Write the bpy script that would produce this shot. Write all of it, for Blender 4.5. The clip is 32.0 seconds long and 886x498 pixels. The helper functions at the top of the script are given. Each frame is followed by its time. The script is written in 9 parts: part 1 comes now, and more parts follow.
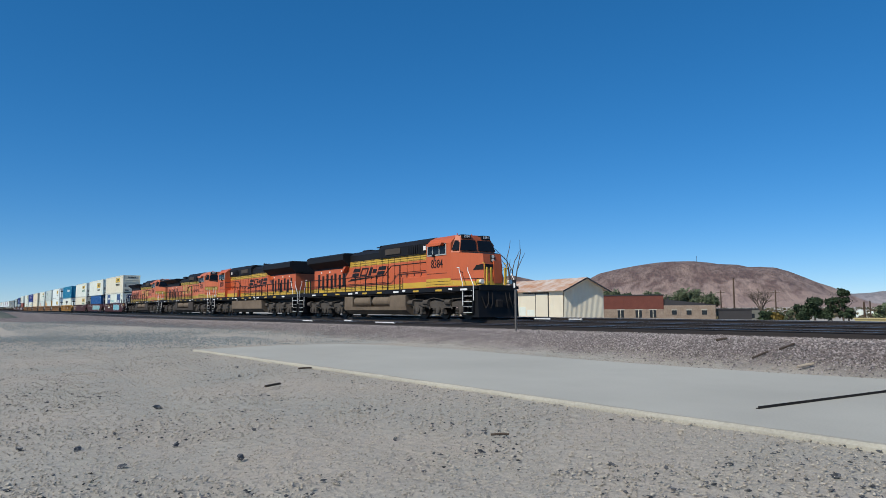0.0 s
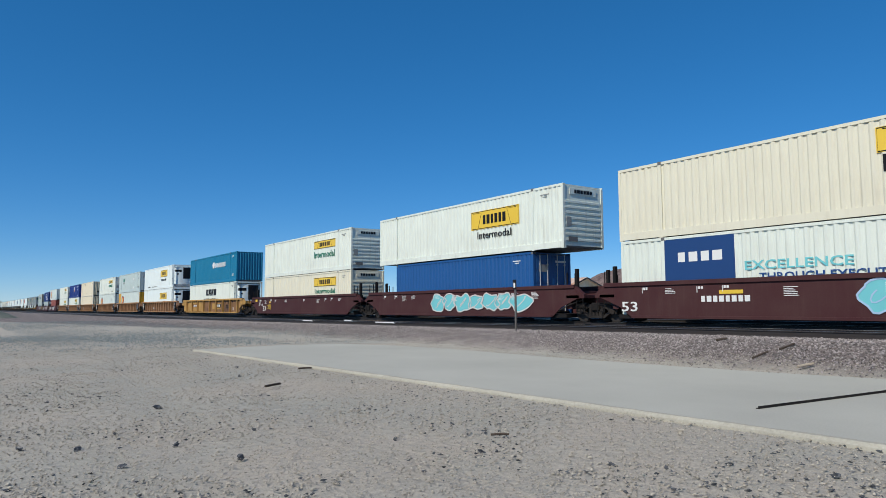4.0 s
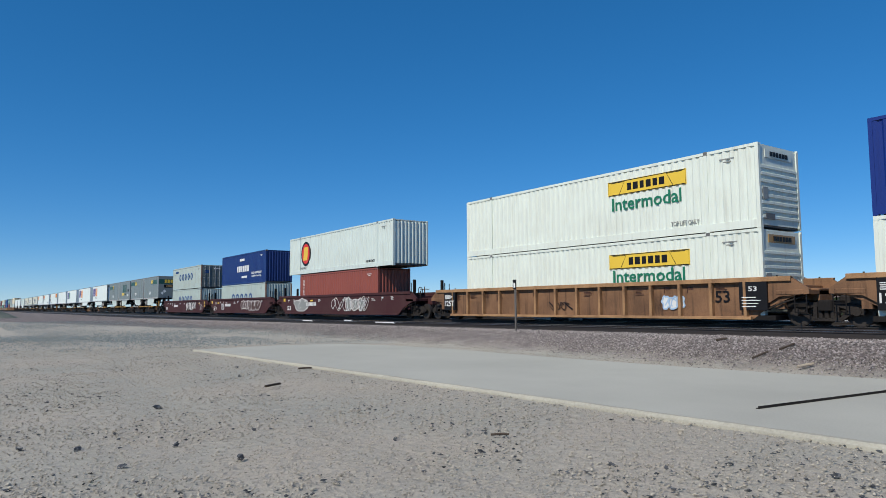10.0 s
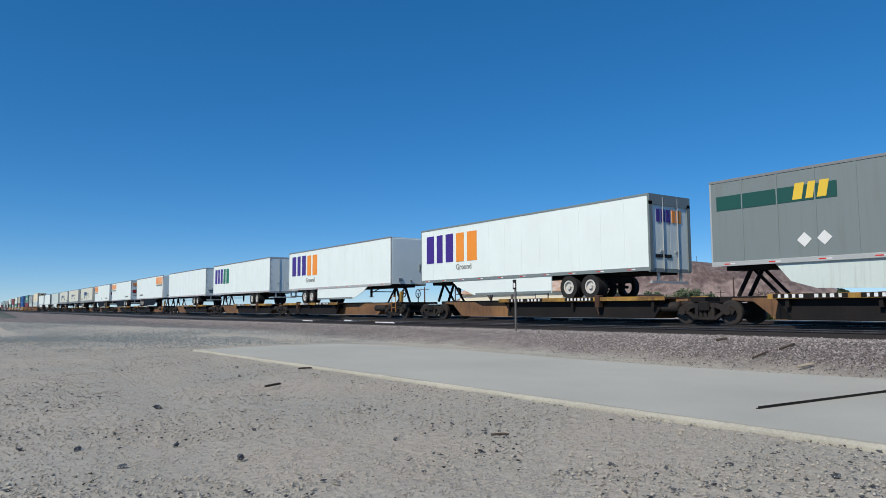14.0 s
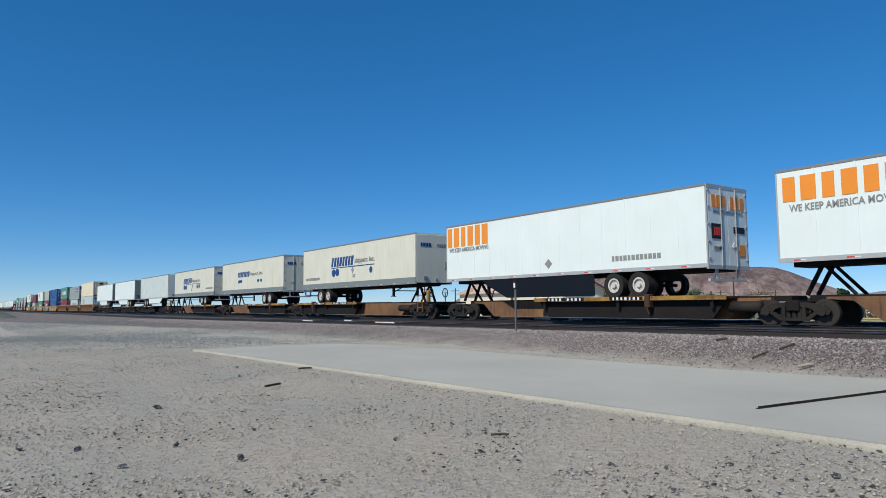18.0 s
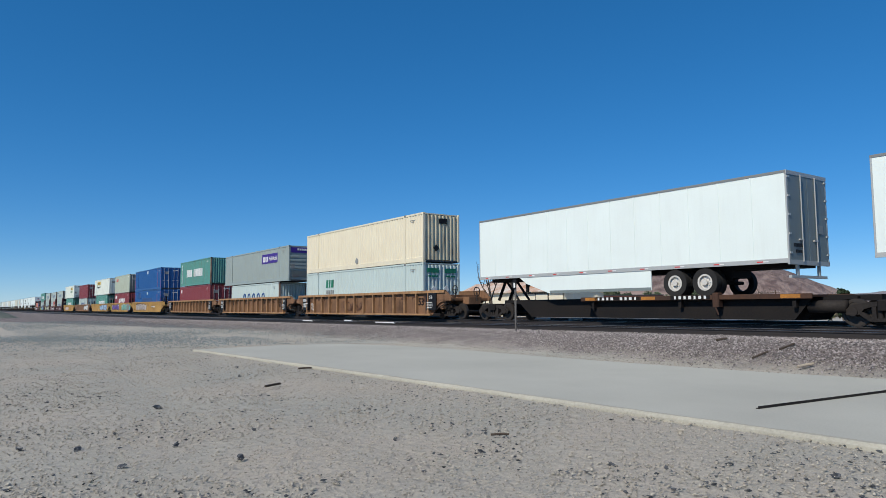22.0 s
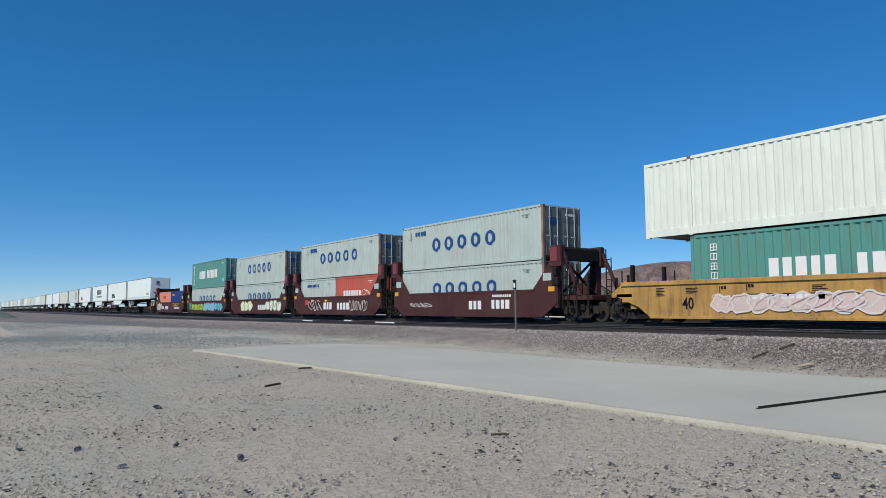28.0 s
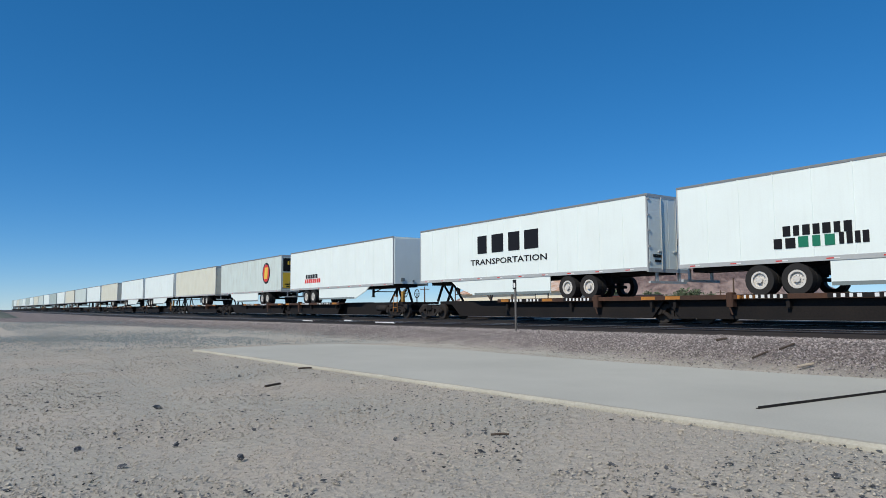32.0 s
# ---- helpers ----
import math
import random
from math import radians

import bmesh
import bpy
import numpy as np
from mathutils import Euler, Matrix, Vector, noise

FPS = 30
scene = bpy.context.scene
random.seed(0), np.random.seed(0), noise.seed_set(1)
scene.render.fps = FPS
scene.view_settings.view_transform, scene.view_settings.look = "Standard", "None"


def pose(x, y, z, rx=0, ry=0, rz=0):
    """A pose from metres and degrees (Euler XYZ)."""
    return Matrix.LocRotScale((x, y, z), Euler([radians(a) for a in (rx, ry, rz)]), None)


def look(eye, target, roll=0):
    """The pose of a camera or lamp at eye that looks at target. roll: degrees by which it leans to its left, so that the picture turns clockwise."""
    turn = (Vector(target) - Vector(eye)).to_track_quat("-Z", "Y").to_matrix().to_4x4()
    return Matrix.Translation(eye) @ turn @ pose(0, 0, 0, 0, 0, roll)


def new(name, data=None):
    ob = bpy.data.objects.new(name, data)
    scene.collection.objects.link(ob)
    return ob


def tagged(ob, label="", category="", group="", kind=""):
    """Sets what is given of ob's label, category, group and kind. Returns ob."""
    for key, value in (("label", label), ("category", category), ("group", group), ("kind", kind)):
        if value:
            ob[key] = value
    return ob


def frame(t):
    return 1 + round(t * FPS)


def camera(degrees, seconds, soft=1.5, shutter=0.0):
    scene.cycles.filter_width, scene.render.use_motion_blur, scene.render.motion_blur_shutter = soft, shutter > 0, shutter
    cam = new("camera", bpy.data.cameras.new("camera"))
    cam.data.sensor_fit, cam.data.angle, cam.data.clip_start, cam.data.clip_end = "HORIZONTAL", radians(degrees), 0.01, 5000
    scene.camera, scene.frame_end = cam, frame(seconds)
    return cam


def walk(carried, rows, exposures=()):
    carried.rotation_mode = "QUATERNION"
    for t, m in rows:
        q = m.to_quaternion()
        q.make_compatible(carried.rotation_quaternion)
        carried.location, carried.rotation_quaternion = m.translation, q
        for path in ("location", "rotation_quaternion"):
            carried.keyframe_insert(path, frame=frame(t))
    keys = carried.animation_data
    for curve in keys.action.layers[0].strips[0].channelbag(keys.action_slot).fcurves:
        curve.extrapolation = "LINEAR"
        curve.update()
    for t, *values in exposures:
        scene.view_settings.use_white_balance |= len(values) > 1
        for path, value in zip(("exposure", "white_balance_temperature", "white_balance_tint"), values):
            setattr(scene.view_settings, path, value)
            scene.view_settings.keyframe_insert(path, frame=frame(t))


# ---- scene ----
# light and exposure
EXPOSURE, SKY, SUN_POWER = 0.45, 0.139, 3.1
AIR, DUST, OZONE = 0.75, 0.0, 10.0
CLEAR, EVEN = 1.33, 0.70
from collections import defaultdict

SPEED = 29.754          # train speed, m/s
TRACK_Y = 22.954        # centre line of the train's track
NEAR_Y = 18.95          # centre line of the empty siding
FAR_Y = 28.3            # centre line of the third track

# camera on a low tripod beside the siding
EYE = (0.0, 0.0, 0.669)
AIM = (-0.81376864, 0.57498564, 0.08468836)
cam = camera(65.96, 32.0, soft=0.6)
stand = look(EYE, Vector(EYE) + Vector(AIM) * 10, -0.3)
walk(cam, [(0, stand), (32, stand)], [(0, EXPOSURE), (32, EXPOSURE)])

# world and sun
SUN = Vector((0.21, -1.0, 0.94)).normalized()
world = bpy.data.worlds.new("sky")
scene.world = world
world.use_nodes = True
nt = world.node_tree
sky = nt.nodes.new("ShaderNodeTexSky")
sky.sky_type, sky.sun_disc = "NISHITA", False
sky.sun_elevation = math.asin(SUN.z)
sky.sun_rotation = math.atan2(SUN.x, SUN.y)
sky.altitude, sky.air_density, sky.dust_density, sky.ozone_density = 1200, AIR, DUST, OZONE
bg = nt.nodes["Background"]
bg.inputs[1].default_value = SKY
deep = nt.nodes.new("ShaderNodeHueSaturation")       # very clear, dry desert air
deep.inputs["Saturation"].default_value, deep.inputs["Hue"].default_value = CLEAR, 0.5
even = nt.nodes.new("ShaderNodeGamma")               # horizon and zenith closer together
even.inputs["Gamma"].default_value = EVEN
nt.links.new(sky.outputs[0], even.inputs["Color"])
nt.links.new(even.outputs[0], deep.inputs["Color"])
nt.links.new(deep.outputs[0], bg.inputs[0])
lamp = bpy.data.lights.new("sun", "SUN")
lamp.energy, lamp.angle, lamp.color = SUN_POWER, radians(0.53), (1.0, 0.93, 0.80)
new("sun", lamp).matrix_world = look(SUN * 100, (0, 0, 0))


# ---- materials ----
def mat(name, rgb, rough=0.6, metal=0.0, grain=40.0, amount=0.12, blotch=0.8, stain=0.15, bump=0.0, dirt=None, island=0.0, streak=0.0, gloss=None):
    """Painted or natural surface with fine grain, broad stains, optional vertical run marks and relief."""
    m = bpy.data.materials.new(name)
    m.use_nodes = True
    n, l = m.node_tree.nodes, m.node_tree.links
    b = n["Principled BSDF"]
    b.inputs["Roughness"].default_value, b.inputs["Metallic"].default_value = rough, metal
    b.inputs["Specular IOR Level"].default_value = gloss if gloss is not None else 0.2 if rough >= 0.65 else 0.4
    tc = n.new("ShaderNodeTexCoord")
    fine, broad = n.new("ShaderNodeTexNoise"), n.new("ShaderNodeTexNoise")
    fine.inputs["Scale"].default_value, fine.inputs["Detail"].default_value = grain, 4
    broad.inputs["Scale"].default_value, broad.inputs["Detail"].default_value = blotch, 5
    l.new(tc.outputs["Object"], fine.inputs["Vector"])
    l.new(tc.outputs["Object"], broad.inputs["Vector"])
    dark = dirt or tuple(c * 0.45 for c in rgb)
    r1, r2 = n.new("ShaderNodeMapRange"), n.new("ShaderNodeMapRange")
    for r, src, hi in ((r1, fine, amount), (r2, broad, stain)):
        r.inputs["From Min"].default_value, r.inputs["From Max"].default_value = 0.35, 0.75
        r.inputs["To Min"].default_value, r.inputs["To Max"].default_value = 0.0, hi
        l.new(src.outputs["Fac"], r.inputs["Value"])
    add = n.new("ShaderNodeMath")
    add.operation = "ADD"
    l.new(r1.outputs[0], add.inputs[0])
    l.new(r2.outputs[0], add.inputs[1])
    fac = add.outputs[0]
    if streak:
        mp, ns, r3, a2 = n.new("ShaderNodeMapping"), n.new("ShaderNodeTexNoise"), n.new("ShaderNodeMapRange"), n.new("ShaderNodeMath")
        mp.inputs["Scale"].default_value = (5.0, 5.0, 0.35)
        ns.inputs["Scale"].default_value, ns.inputs["Detail"].default_value = 1.6, 5
        l.new(tc.outputs["Object"], mp.inputs["Vector"])
        l.new(mp.outputs[0], ns.inputs["Vector"])
        r3.inputs["From Min"].default_value, r3.inputs["From Max"].default_value = 0.52, 0.78
        r3.inputs["To Min"].default_value, r3.inputs["To Max"].default_value = 0.0, streak
        l.new(ns.outputs["Fac"], r3.inputs["Value"])
        a2.operation = "ADD"
        l.new(fac, a2.inputs[0])
        l.new(r3.outputs[0], a2.inputs[1])
        fac = a2.outputs[0]
    mix = n.new("ShaderNodeMix")
    mix.data_type = "RGBA"
    mix.inputs["A"].default_value, mix.inputs["B"].default_value = (*rgb, 1), (*dark, 1)
    l.new(fac, mix.inputs["Factor"])
    out = mix.outputs["Result"]
    if island:
        geo, r4, hsv = n.new("ShaderNodeNewGeometry"), n.new("ShaderNodeMapRange"), n.new("ShaderNodeHueSaturation")
        r4.inputs["To Min"].default_value, r4.inputs["To Max"].default_value = 1 - island, 1 + island
        l.new(geo.outputs["Random Per Island"], r4.inputs["Value"])
        l.new(r4.outputs[0], hsv.inputs["Value"])
        l.new(out, hsv.inputs["Color"])
        out = hsv.outputs[0]
    l.new(out, b.inputs["Base Color"])
    if bump:
        bp = n.new("ShaderNodeBump")
        bp.inputs["Strength"].default_value, bp.inputs["Distance"].default_value = bump, 0.02
        l.new(fine.outputs["Fac"], bp.inputs["Height"])
        l.new(bp.outputs[0], b.inputs["Normal"])
    return m


def paint(name, rgb, **k):
    o = dict(rough=0.45, grain=30, amount=0.06, blotch=0.7, stain=0.12, streak=0.22)
    o.update(k)
    return mat(name, rgb, **o)


WHITE = paint("white_paint", (0.675, 0.735, 0.67), dirt=(0.32, 0.29, 0.235), streak=0.3, stain=0.16)
CREAM = paint("cream_paint", (0.67, 0.655, 0.53), dirt=(0.40, 0.33, 0.23))
TAN = paint("tan_paint", (0.70, 0.65, 0.50), dirt=(0.40, 0.28, 0.17))
TANRUST = paint("rust_streaked_tan_paint", (0.60, 0.54, 0.38), dirt=(0.09, 0.06, 0.045), stain=0.3, streak=0.95)
M_DARKSKIRT = paint("dark_skirt_plastic", (0.008, 0.012, 0.019), rough=0.7, streak=0, gloss=0.1)
COOL = paint("cool_white_paint", (0.57, 0.655, 0.625), dirt=(0.27, 0.25, 0.21), streak=0.35, stain=0.16)
GREY = paint("pale_grey_paint", (0.39, 0.475, 0.455), dirt=(0.21, 0.155, 0.10), streak=0.28, stain=0.2)
PALESTEEL = paint("plain_steel_grey_paint", (0.28, 0.335, 0.325), dirt=(0.17, 0.16, 0.14), streak=0.15)
POWDER = paint("powder_blue_white_paint", (0.46, 0.555, 0.545), dirt=(0.25, 0.23, 0.19), streak=0.2)
MIDGREY = paint("mid_grey_paint", (0.175, 0.212, 0.215), dirt=(0.15, 0.15, 0.14), streak=0.3)
TEAL = paint("teal_blue_paint", (0.004, 0.168, 0.305))
NAVY = paint("deep_blue_paint", (0.005, 0.025, 0.18))
DARKNAVY = paint("dark_navy_paint", (0.006, 0.030, 0.15), streak=0.3)
BLUE = paint("faded_blue_paint", (0.010, 0.083, 0.265), streak=0.3)
SAGEBOX = paint("pale_sage_paint", (0.40, 0.455, 0.37), dirt=(0.22, 0.17, 0.11), streak=0.4)
TRAILERWHITE = paint("clean_trailer_white", (0.72, 0.80, 0.785), dirt=(0.43, 0.44, 0.40), streak=0.07, stain=0.12)
OFFWHITE = paint("aged_trailer_white", (0.64, 0.645, 0.54), dirt=(0.40, 0.36, 0.27), streak=0.22, stain=0.18)
GREEN = paint("faded_green_paint", (0.075, 0.26, 0.225), dirt=(0.17, 0.10, 0.06), streak=0.5)
REDBOX = paint("rust_red_paint", (0.25, 0.065, 0.046), streak=0.3)
MAROON = paint("maroon_paint", (0.20, 0.038, 0.045), streak=0.3)
CORAL = paint("coral_red_paint", (0.43, 0.09, 0.06), streak=0.3)
PINK = paint("salmon_paint", (0.58, 0.24, 0.18))
YELLOWEND = paint("yellow_paint", (0.62, 0.32, 0.02))
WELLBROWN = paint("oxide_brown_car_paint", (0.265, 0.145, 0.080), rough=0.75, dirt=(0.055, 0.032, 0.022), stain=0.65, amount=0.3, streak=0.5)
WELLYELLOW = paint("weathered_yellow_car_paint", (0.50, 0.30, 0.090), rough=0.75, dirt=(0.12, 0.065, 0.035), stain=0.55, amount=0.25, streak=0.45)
WELLRED = paint("dark_red_car_paint", (0.050, 0.015, 0.018), rough=0.7, dirt=(0.085, 0.05, 0.045), stain=0.4, amount=0.15)
BLACK = mat("grimy_black_steel", (0.011, 0.011, 0.012), 0.7, grain=20, amount=0.3, stain=0.3, dirt=(0.032, 0.025, 0.021), gloss=0.12)
STEEL = mat("dusty_truck_steel", (0.013, 0.012, 0.013), 0.7, grain=20, amount=0.4, stain=0.5, dirt=(0.050, 0.042, 0.036), gloss=0.15)
WHEELSTEEL = mat("wheel_steel", (0.055, 0.046, 0.04), 0.55, 0.4, grain=25, amount=0.3)
BRIGHT = mat("worn_bright_steel", (0.50, 0.50, 0.48), 0.45, 0.25)
RUSTPOST = paint("rust_stained_post", (0.30, 0.22, 0.17), rough=0.7, dirt=(0.14, 0.06, 0.035), stain=0.8, blotch=1.5, amount=0.3)
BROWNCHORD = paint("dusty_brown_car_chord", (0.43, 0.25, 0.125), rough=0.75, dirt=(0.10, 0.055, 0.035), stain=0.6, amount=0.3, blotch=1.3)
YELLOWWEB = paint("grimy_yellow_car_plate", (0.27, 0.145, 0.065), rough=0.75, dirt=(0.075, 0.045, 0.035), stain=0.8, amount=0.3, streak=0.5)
ALU = mat("dull_aluminium", (0.42, 0.44, 0.44), 0.5, 0.15, grain=12)
DULLRAIL = mat("weathered_top_rail", (0.20, 0.21, 0.215), 0.6, 0.1, grain=12)
DARKGREY = mat("dark_grey_trim", (0.13, 0.13, 0.13), 0.6)
RUBBER = mat("tyre_rubber", (0.016, 0.016, 0.017), 0.8, grain=60, amount=0.3, dirt=(0.06, 0.055, 0.05))
HUBWHITE = mat("white_wheel_rim", (0.62, 0.61, 0.58), 0.5, grain=20, amount=0.25, stain=0.3, dirt=(0.25, 0.21, 0.17))
DECKYELLOW = paint("flatcar_yellow", (0.46, 0.27, 0.06), rough=0.75, dirt=(0.07, 0.04, 0.025), stain=0.9, amount=0.4, blotch=1.6)
DECKRUST = paint("flatcar_rust", (0.036, 0.026, 0.023), rough=0.8, dirt=(0.12, 0.055, 0.03), stain=0.45, amount=0.25)
DECKORANGE = paint("flatcar_orange_marker", (0.50, 0.21, 0.04), rough=0.75, dirt=(0.12, 0.06, 0.03), stain=0.6, amount=0.3)
DOORGREY = paint("dark_door_grey", (0.12, 0.145, 0.145))
M_BLUE = paint("lettering_blue", (0.012, 0.058, 0.205), streak=0)
M_WHITE = paint("lettering_white", (0.70, 0.71, 0.70), streak=0)
M_BLACK = paint("lettering_black", (0.012, 0.012, 0.014), streak=0, gloss=0.15)
M_GREEN = paint("lettering_green", (0.01, 0.16, 0.09), streak=0)
M_YELLOW = paint("lettering_yellow", (0.72, 0.49, 0.05), streak=0)
M_ORANGE = paint("lettering_orange", (0.80, 0.27, 0.03), streak=0)
M_RED = paint("lettering_red", (0.62, 0.03, 0.02), streak=0)
M_PURPLE = paint("lettering_purple", (0.05, 0.02, 0.22), streak=0)
M_GREY = paint("lettering_grey", (0.25, 0.26, 0.25), streak=0)
M_CYAN = paint("spray_cyan", (0.16, 0.52, 0.56), streak=0)
M_LILAC = paint("spray_lilac", (0.20, 0.11, 0.42), streak=0)
M_LIME = paint("spray_lime", (0.42, 0.55, 0.05), streak=0)
M_PALE = paint("spray_pale", (0.62, 0.58, 0.56), streak=0)
M_PALEBLUE = paint("spray_pale_blue", (0.36, 0.50, 0.68), streak=0)


# ---- mesh helpers ----
class Geo:
    """Collects boxes, tubes and profiles into one mesh."""

    def __init__(self):
        self.v, self.f = [], []

    def add(self, v, f):
        k = len(self.v)
        self.v += v
        self.f += [tuple(i + k for i in q) for q in f]
        return self

    def box(self, x0, x1, y0, y1, z0, z1, c=0.0):
        """A box; c chamfers its vertical edges and top."""
        if x0 > x1: x0, x1 = x1, x0
        if y0 > y1: y0, y1 = y1, y0
        if c:
            p = [(x0 + c, y0), (x1 - c, y0), (x1, y0 + c), (x1, y1 - c), (x1 - c, y1), (x0 + c, y1), (x0, y1 - c), (x0, y0 + c)]
            return self.stack(p, [(z0, 1), (z1 - c, 1), (z1, -c)])
        return self.add([(x0, y0, z0), (x1, y0, z0), (x1, y1, z0), (x0, y1, z0), (x0, y0, z1), (x1, y0, z1), (x1, y1, z1), (x0, y1, z1)],
                        [(3, 2, 1, 0), (4, 5, 6, 7), (0, 1, 5, 4), (1, 2, 6, 5), (2, 3, 7, 6), (3, 0, 4, 7)])

    def stack(self, p, levels):
        """Prism of the plan p (counter-clockwise) through levels (z, 1) or (z, -inset)."""
        n, v, f = len(p), [], []
        cx, cy = sum(a for a, _ in p) / n, sum(b for _, b in p) / n
        for z, s in levels:
            for a, b in p:
                if s < 0:
                    a, b = a + math.copysign(-s, cx - a), b + math.copysign(-s, cy - b)
                v.append((a, b, z))
        for k in range(len(levels) - 1):
            for i in range(n):
                j = (i + 1) % n
                f.append((k * n + i, k * n + j, k * n + n + j, k * n + n + i))
        f += [tuple(range(n - 1, -1, -1)), tuple(range((len(levels) - 1) * n, len(levels) * n))]
        return self.add(v, f)

    def plate(self, poly, y0, y1):
        """Polygon in x and z, between y0 and y1."""
        n = len(poly)
        area = sum(poly[i][0] * poly[(i + 1) % n][1] - poly[(i + 1) % n][0] * poly[i][1] for i in range(n))
        if area < 0: poly = poly[::-1]
        v = [(a, y0, b) for a, b in poly] + [(a, y1, b) for a, b in poly]
        f = [tuple(range(n)), tuple(range(2 * n - 1, n - 1, -1))] + [(j, i, i + n, j + n) for i in range(n) for j in [(i + 1) % n]]
        return self.add(v, f)

    def slab(self, poly, x0, x1):
        """Polygon in y and z, between x0 and x1."""
        n = len(poly)
        v = [(x0, a, b) for a, b in poly] + [(x1, a, b) for a, b in poly]
        f = [tuple(range(n)), tuple(range(2 * n - 1, n - 1, -1))] + [(i + n, i, j, j + n) for i in range(n) for j in [(i + 1) % n]]
        return self.add(v, f)

    def cyl(self, c, r, h, axis="y", n=16, r2=None):
        """Cylinder or cone from c along an axis by h."""
        r2 = r if r2 is None else r2
        v = []
        for k, rr in ((0, r), (h, r2)):
            for i in range(n):
                a, b = rr * math.cos(2 * math.pi * i / n), rr * math.sin(2 * math.pi * i / n)
                o = {"x": (k, a, b), "y": (a, k, b), "z": (a, b, k)}[axis]
                v.append((c[0] + o[0], c[1] + o[1], c[2] + o[2]))
        f = [tuple(range(n)), tuple(range(2 * n - 1, n - 1, -1))] + [(i + n, (i + 1) % n + n, (i + 1) % n, i) for i in range(n)]
        return self.add(v, f)

    def ring(self, c, r, ri, h, axis="y", n=20):
        v = []
        for k, rr in ((0, r), (0, ri), (h, ri), (h, r)):
            for i in range(n):
                a, b = rr * math.cos(2 * math.pi * i / n), rr * math.sin(2 * math.pi * i / n)
                o = {"x": (k, a, b), "y": (a, k, b), "z": (a, b, k)}[axis]
                v.append((c[0] + o[0], c[1] + o[1], c[2] + o[2]))
        f = [(q * n + i, q * n + (i + 1) % n, ((q + 1) % 4) * n + (i + 1) % n, ((q + 1) % 4) * n + i) for q in range(4) for i in range(n)]
        return self.add(v, f)

    def bar(self, a, b, r=0.02, n=6, r2=None):
        """Round bar between two points."""
        a, b = Vector(a), Vector(b)
        d = (b - a).normalized()
        s = d.orthogonal().normalized()
        t = d.cross(s)
        v = []
        for p, rr in ((a, r), (b, r if r2 is None else r2)):
            v += [tuple(p + s * (rr * math.cos(2 * math.pi * i / n)) + t * (rr * math.sin(2 * math.pi * i / n))) for i in range(n)]
        f = [tuple(range(n - 1, -1, -1)), tuple(range(n, 2 * n))] + [(i, (i + 1) % n, (i + 1) % n + n, i + n) for i in range(n)]
        return self.add(v, f)

    def path(self, pts, r=0.02, n=6):
        for a, b in zip(pts, pts[1:]):
            self.bar(a, b, r, n)
        return self

    def mesh(self, name, m, smooth=False):
        me = bpy.data.meshes.new(name)
        me.from_pydata(self.v, [], self.f)
        bm = bmesh.new()
        bm.from_mesh(me)
        bmesh.ops.recalc_face_normals(bm, faces=bm.faces)
        bm.to_mesh(me)
        bm.free()
        if smooth:
            me.shade_smooth()
        me.materials.append(m)
        return me


def part(name, g, m, parent, label="", smooth=False, at=None):
    """One mesh object under a thing or a part. g: a Geo or a ready mesh."""
    ob = new(name, g.mesh(name, m, smooth) if isinstance(g, Geo) else g)
    ob.parent = parent
    if at is not None:
        ob.location = at
    if label:
        ob["label"] = label
    return ob


def thing(name, label, category, group="", kind=""):
    return tagged(new(name), label, category, group, kind)


def structure(name, g, m, label, smooth=False, kind="structure", category=""):
    return tagged(new(name, g.mesh(name, m, smooth) if isinstance(g, Geo) else g), label, category, "", kind)


TEXTS = {}


def text_mesh(words, size, m, spread=1.0):
    key = (words, size, m.name, spread)
    if key not in TEXTS:
        c = bpy.data.curves.new("words", "FONT")
        c.body, c.size, c.extrude, c.align_x, c.align_y = words, size, 0.004, "CENTER", "CENTER"
        c.space_character, c.resolution_u, c.offset = spread, 2, 0.014 * size
        ob = bpy.data.objects.new("words", c)
        me = bpy.data.meshes.new_from_object(ob)
        me.materials.clear()
        me.materials.append(m)
        bpy.data.objects.remove(ob)
        TEXTS[key] = me
    return TEXTS[key]


def lettering(parent, words, x, y, z, size, m, spread=1.0, sx=1.0, face="side", name="lettering"):
    """Words lying on a side that faces -y, or on an end that faces +x."""
    ob = new(name, text_mesh(words, size, m, spread))
    ob.parent = parent
    ob.location = (x, y, z)
    ob.rotation_euler = (radians(90), 0, {"side": 0, "end": radians(90), "far": radians(180)}[face])
    ob.scale = (sx, 1, 1)
    return ob


def mark_shape(g, kind, x0, x1, lo, hi, slant, y0, y1):
    """One plain painted shape: a hollow box, two stacked slabs, a bar beside a slab or a solid bar."""
    w, h = x1 - x0, hi - lo
    t, q = min(0.30 * w, 0.24 * h), 0.17 * h
    cells = {4: [(x0, x1, lo, hi)],
             1: [(x0, x0 + t, lo, hi), (x1 - t, x1, lo, hi), (x0 + t, x1 - t, lo, lo + q), (x0 + t, x1 - t, hi - q, hi)],
             2: [(x0, x1, lo, lo + 0.42 * h), (x0, x1, lo + 0.56 * h, hi)],
             3: [(x0, x0 + 0.36 * w, lo, hi), (x0 + 0.5 * w, x1, lo + 0.26 * h, hi - 0.26 * h)]}[kind]
    for a, b, c, d in cells:
        g.plate([(a + slant(c), c), (b + slant(c), c), (b + slant(d), d), (a + slant(d), d)], y0, y1)
    return g


MOVERS = []


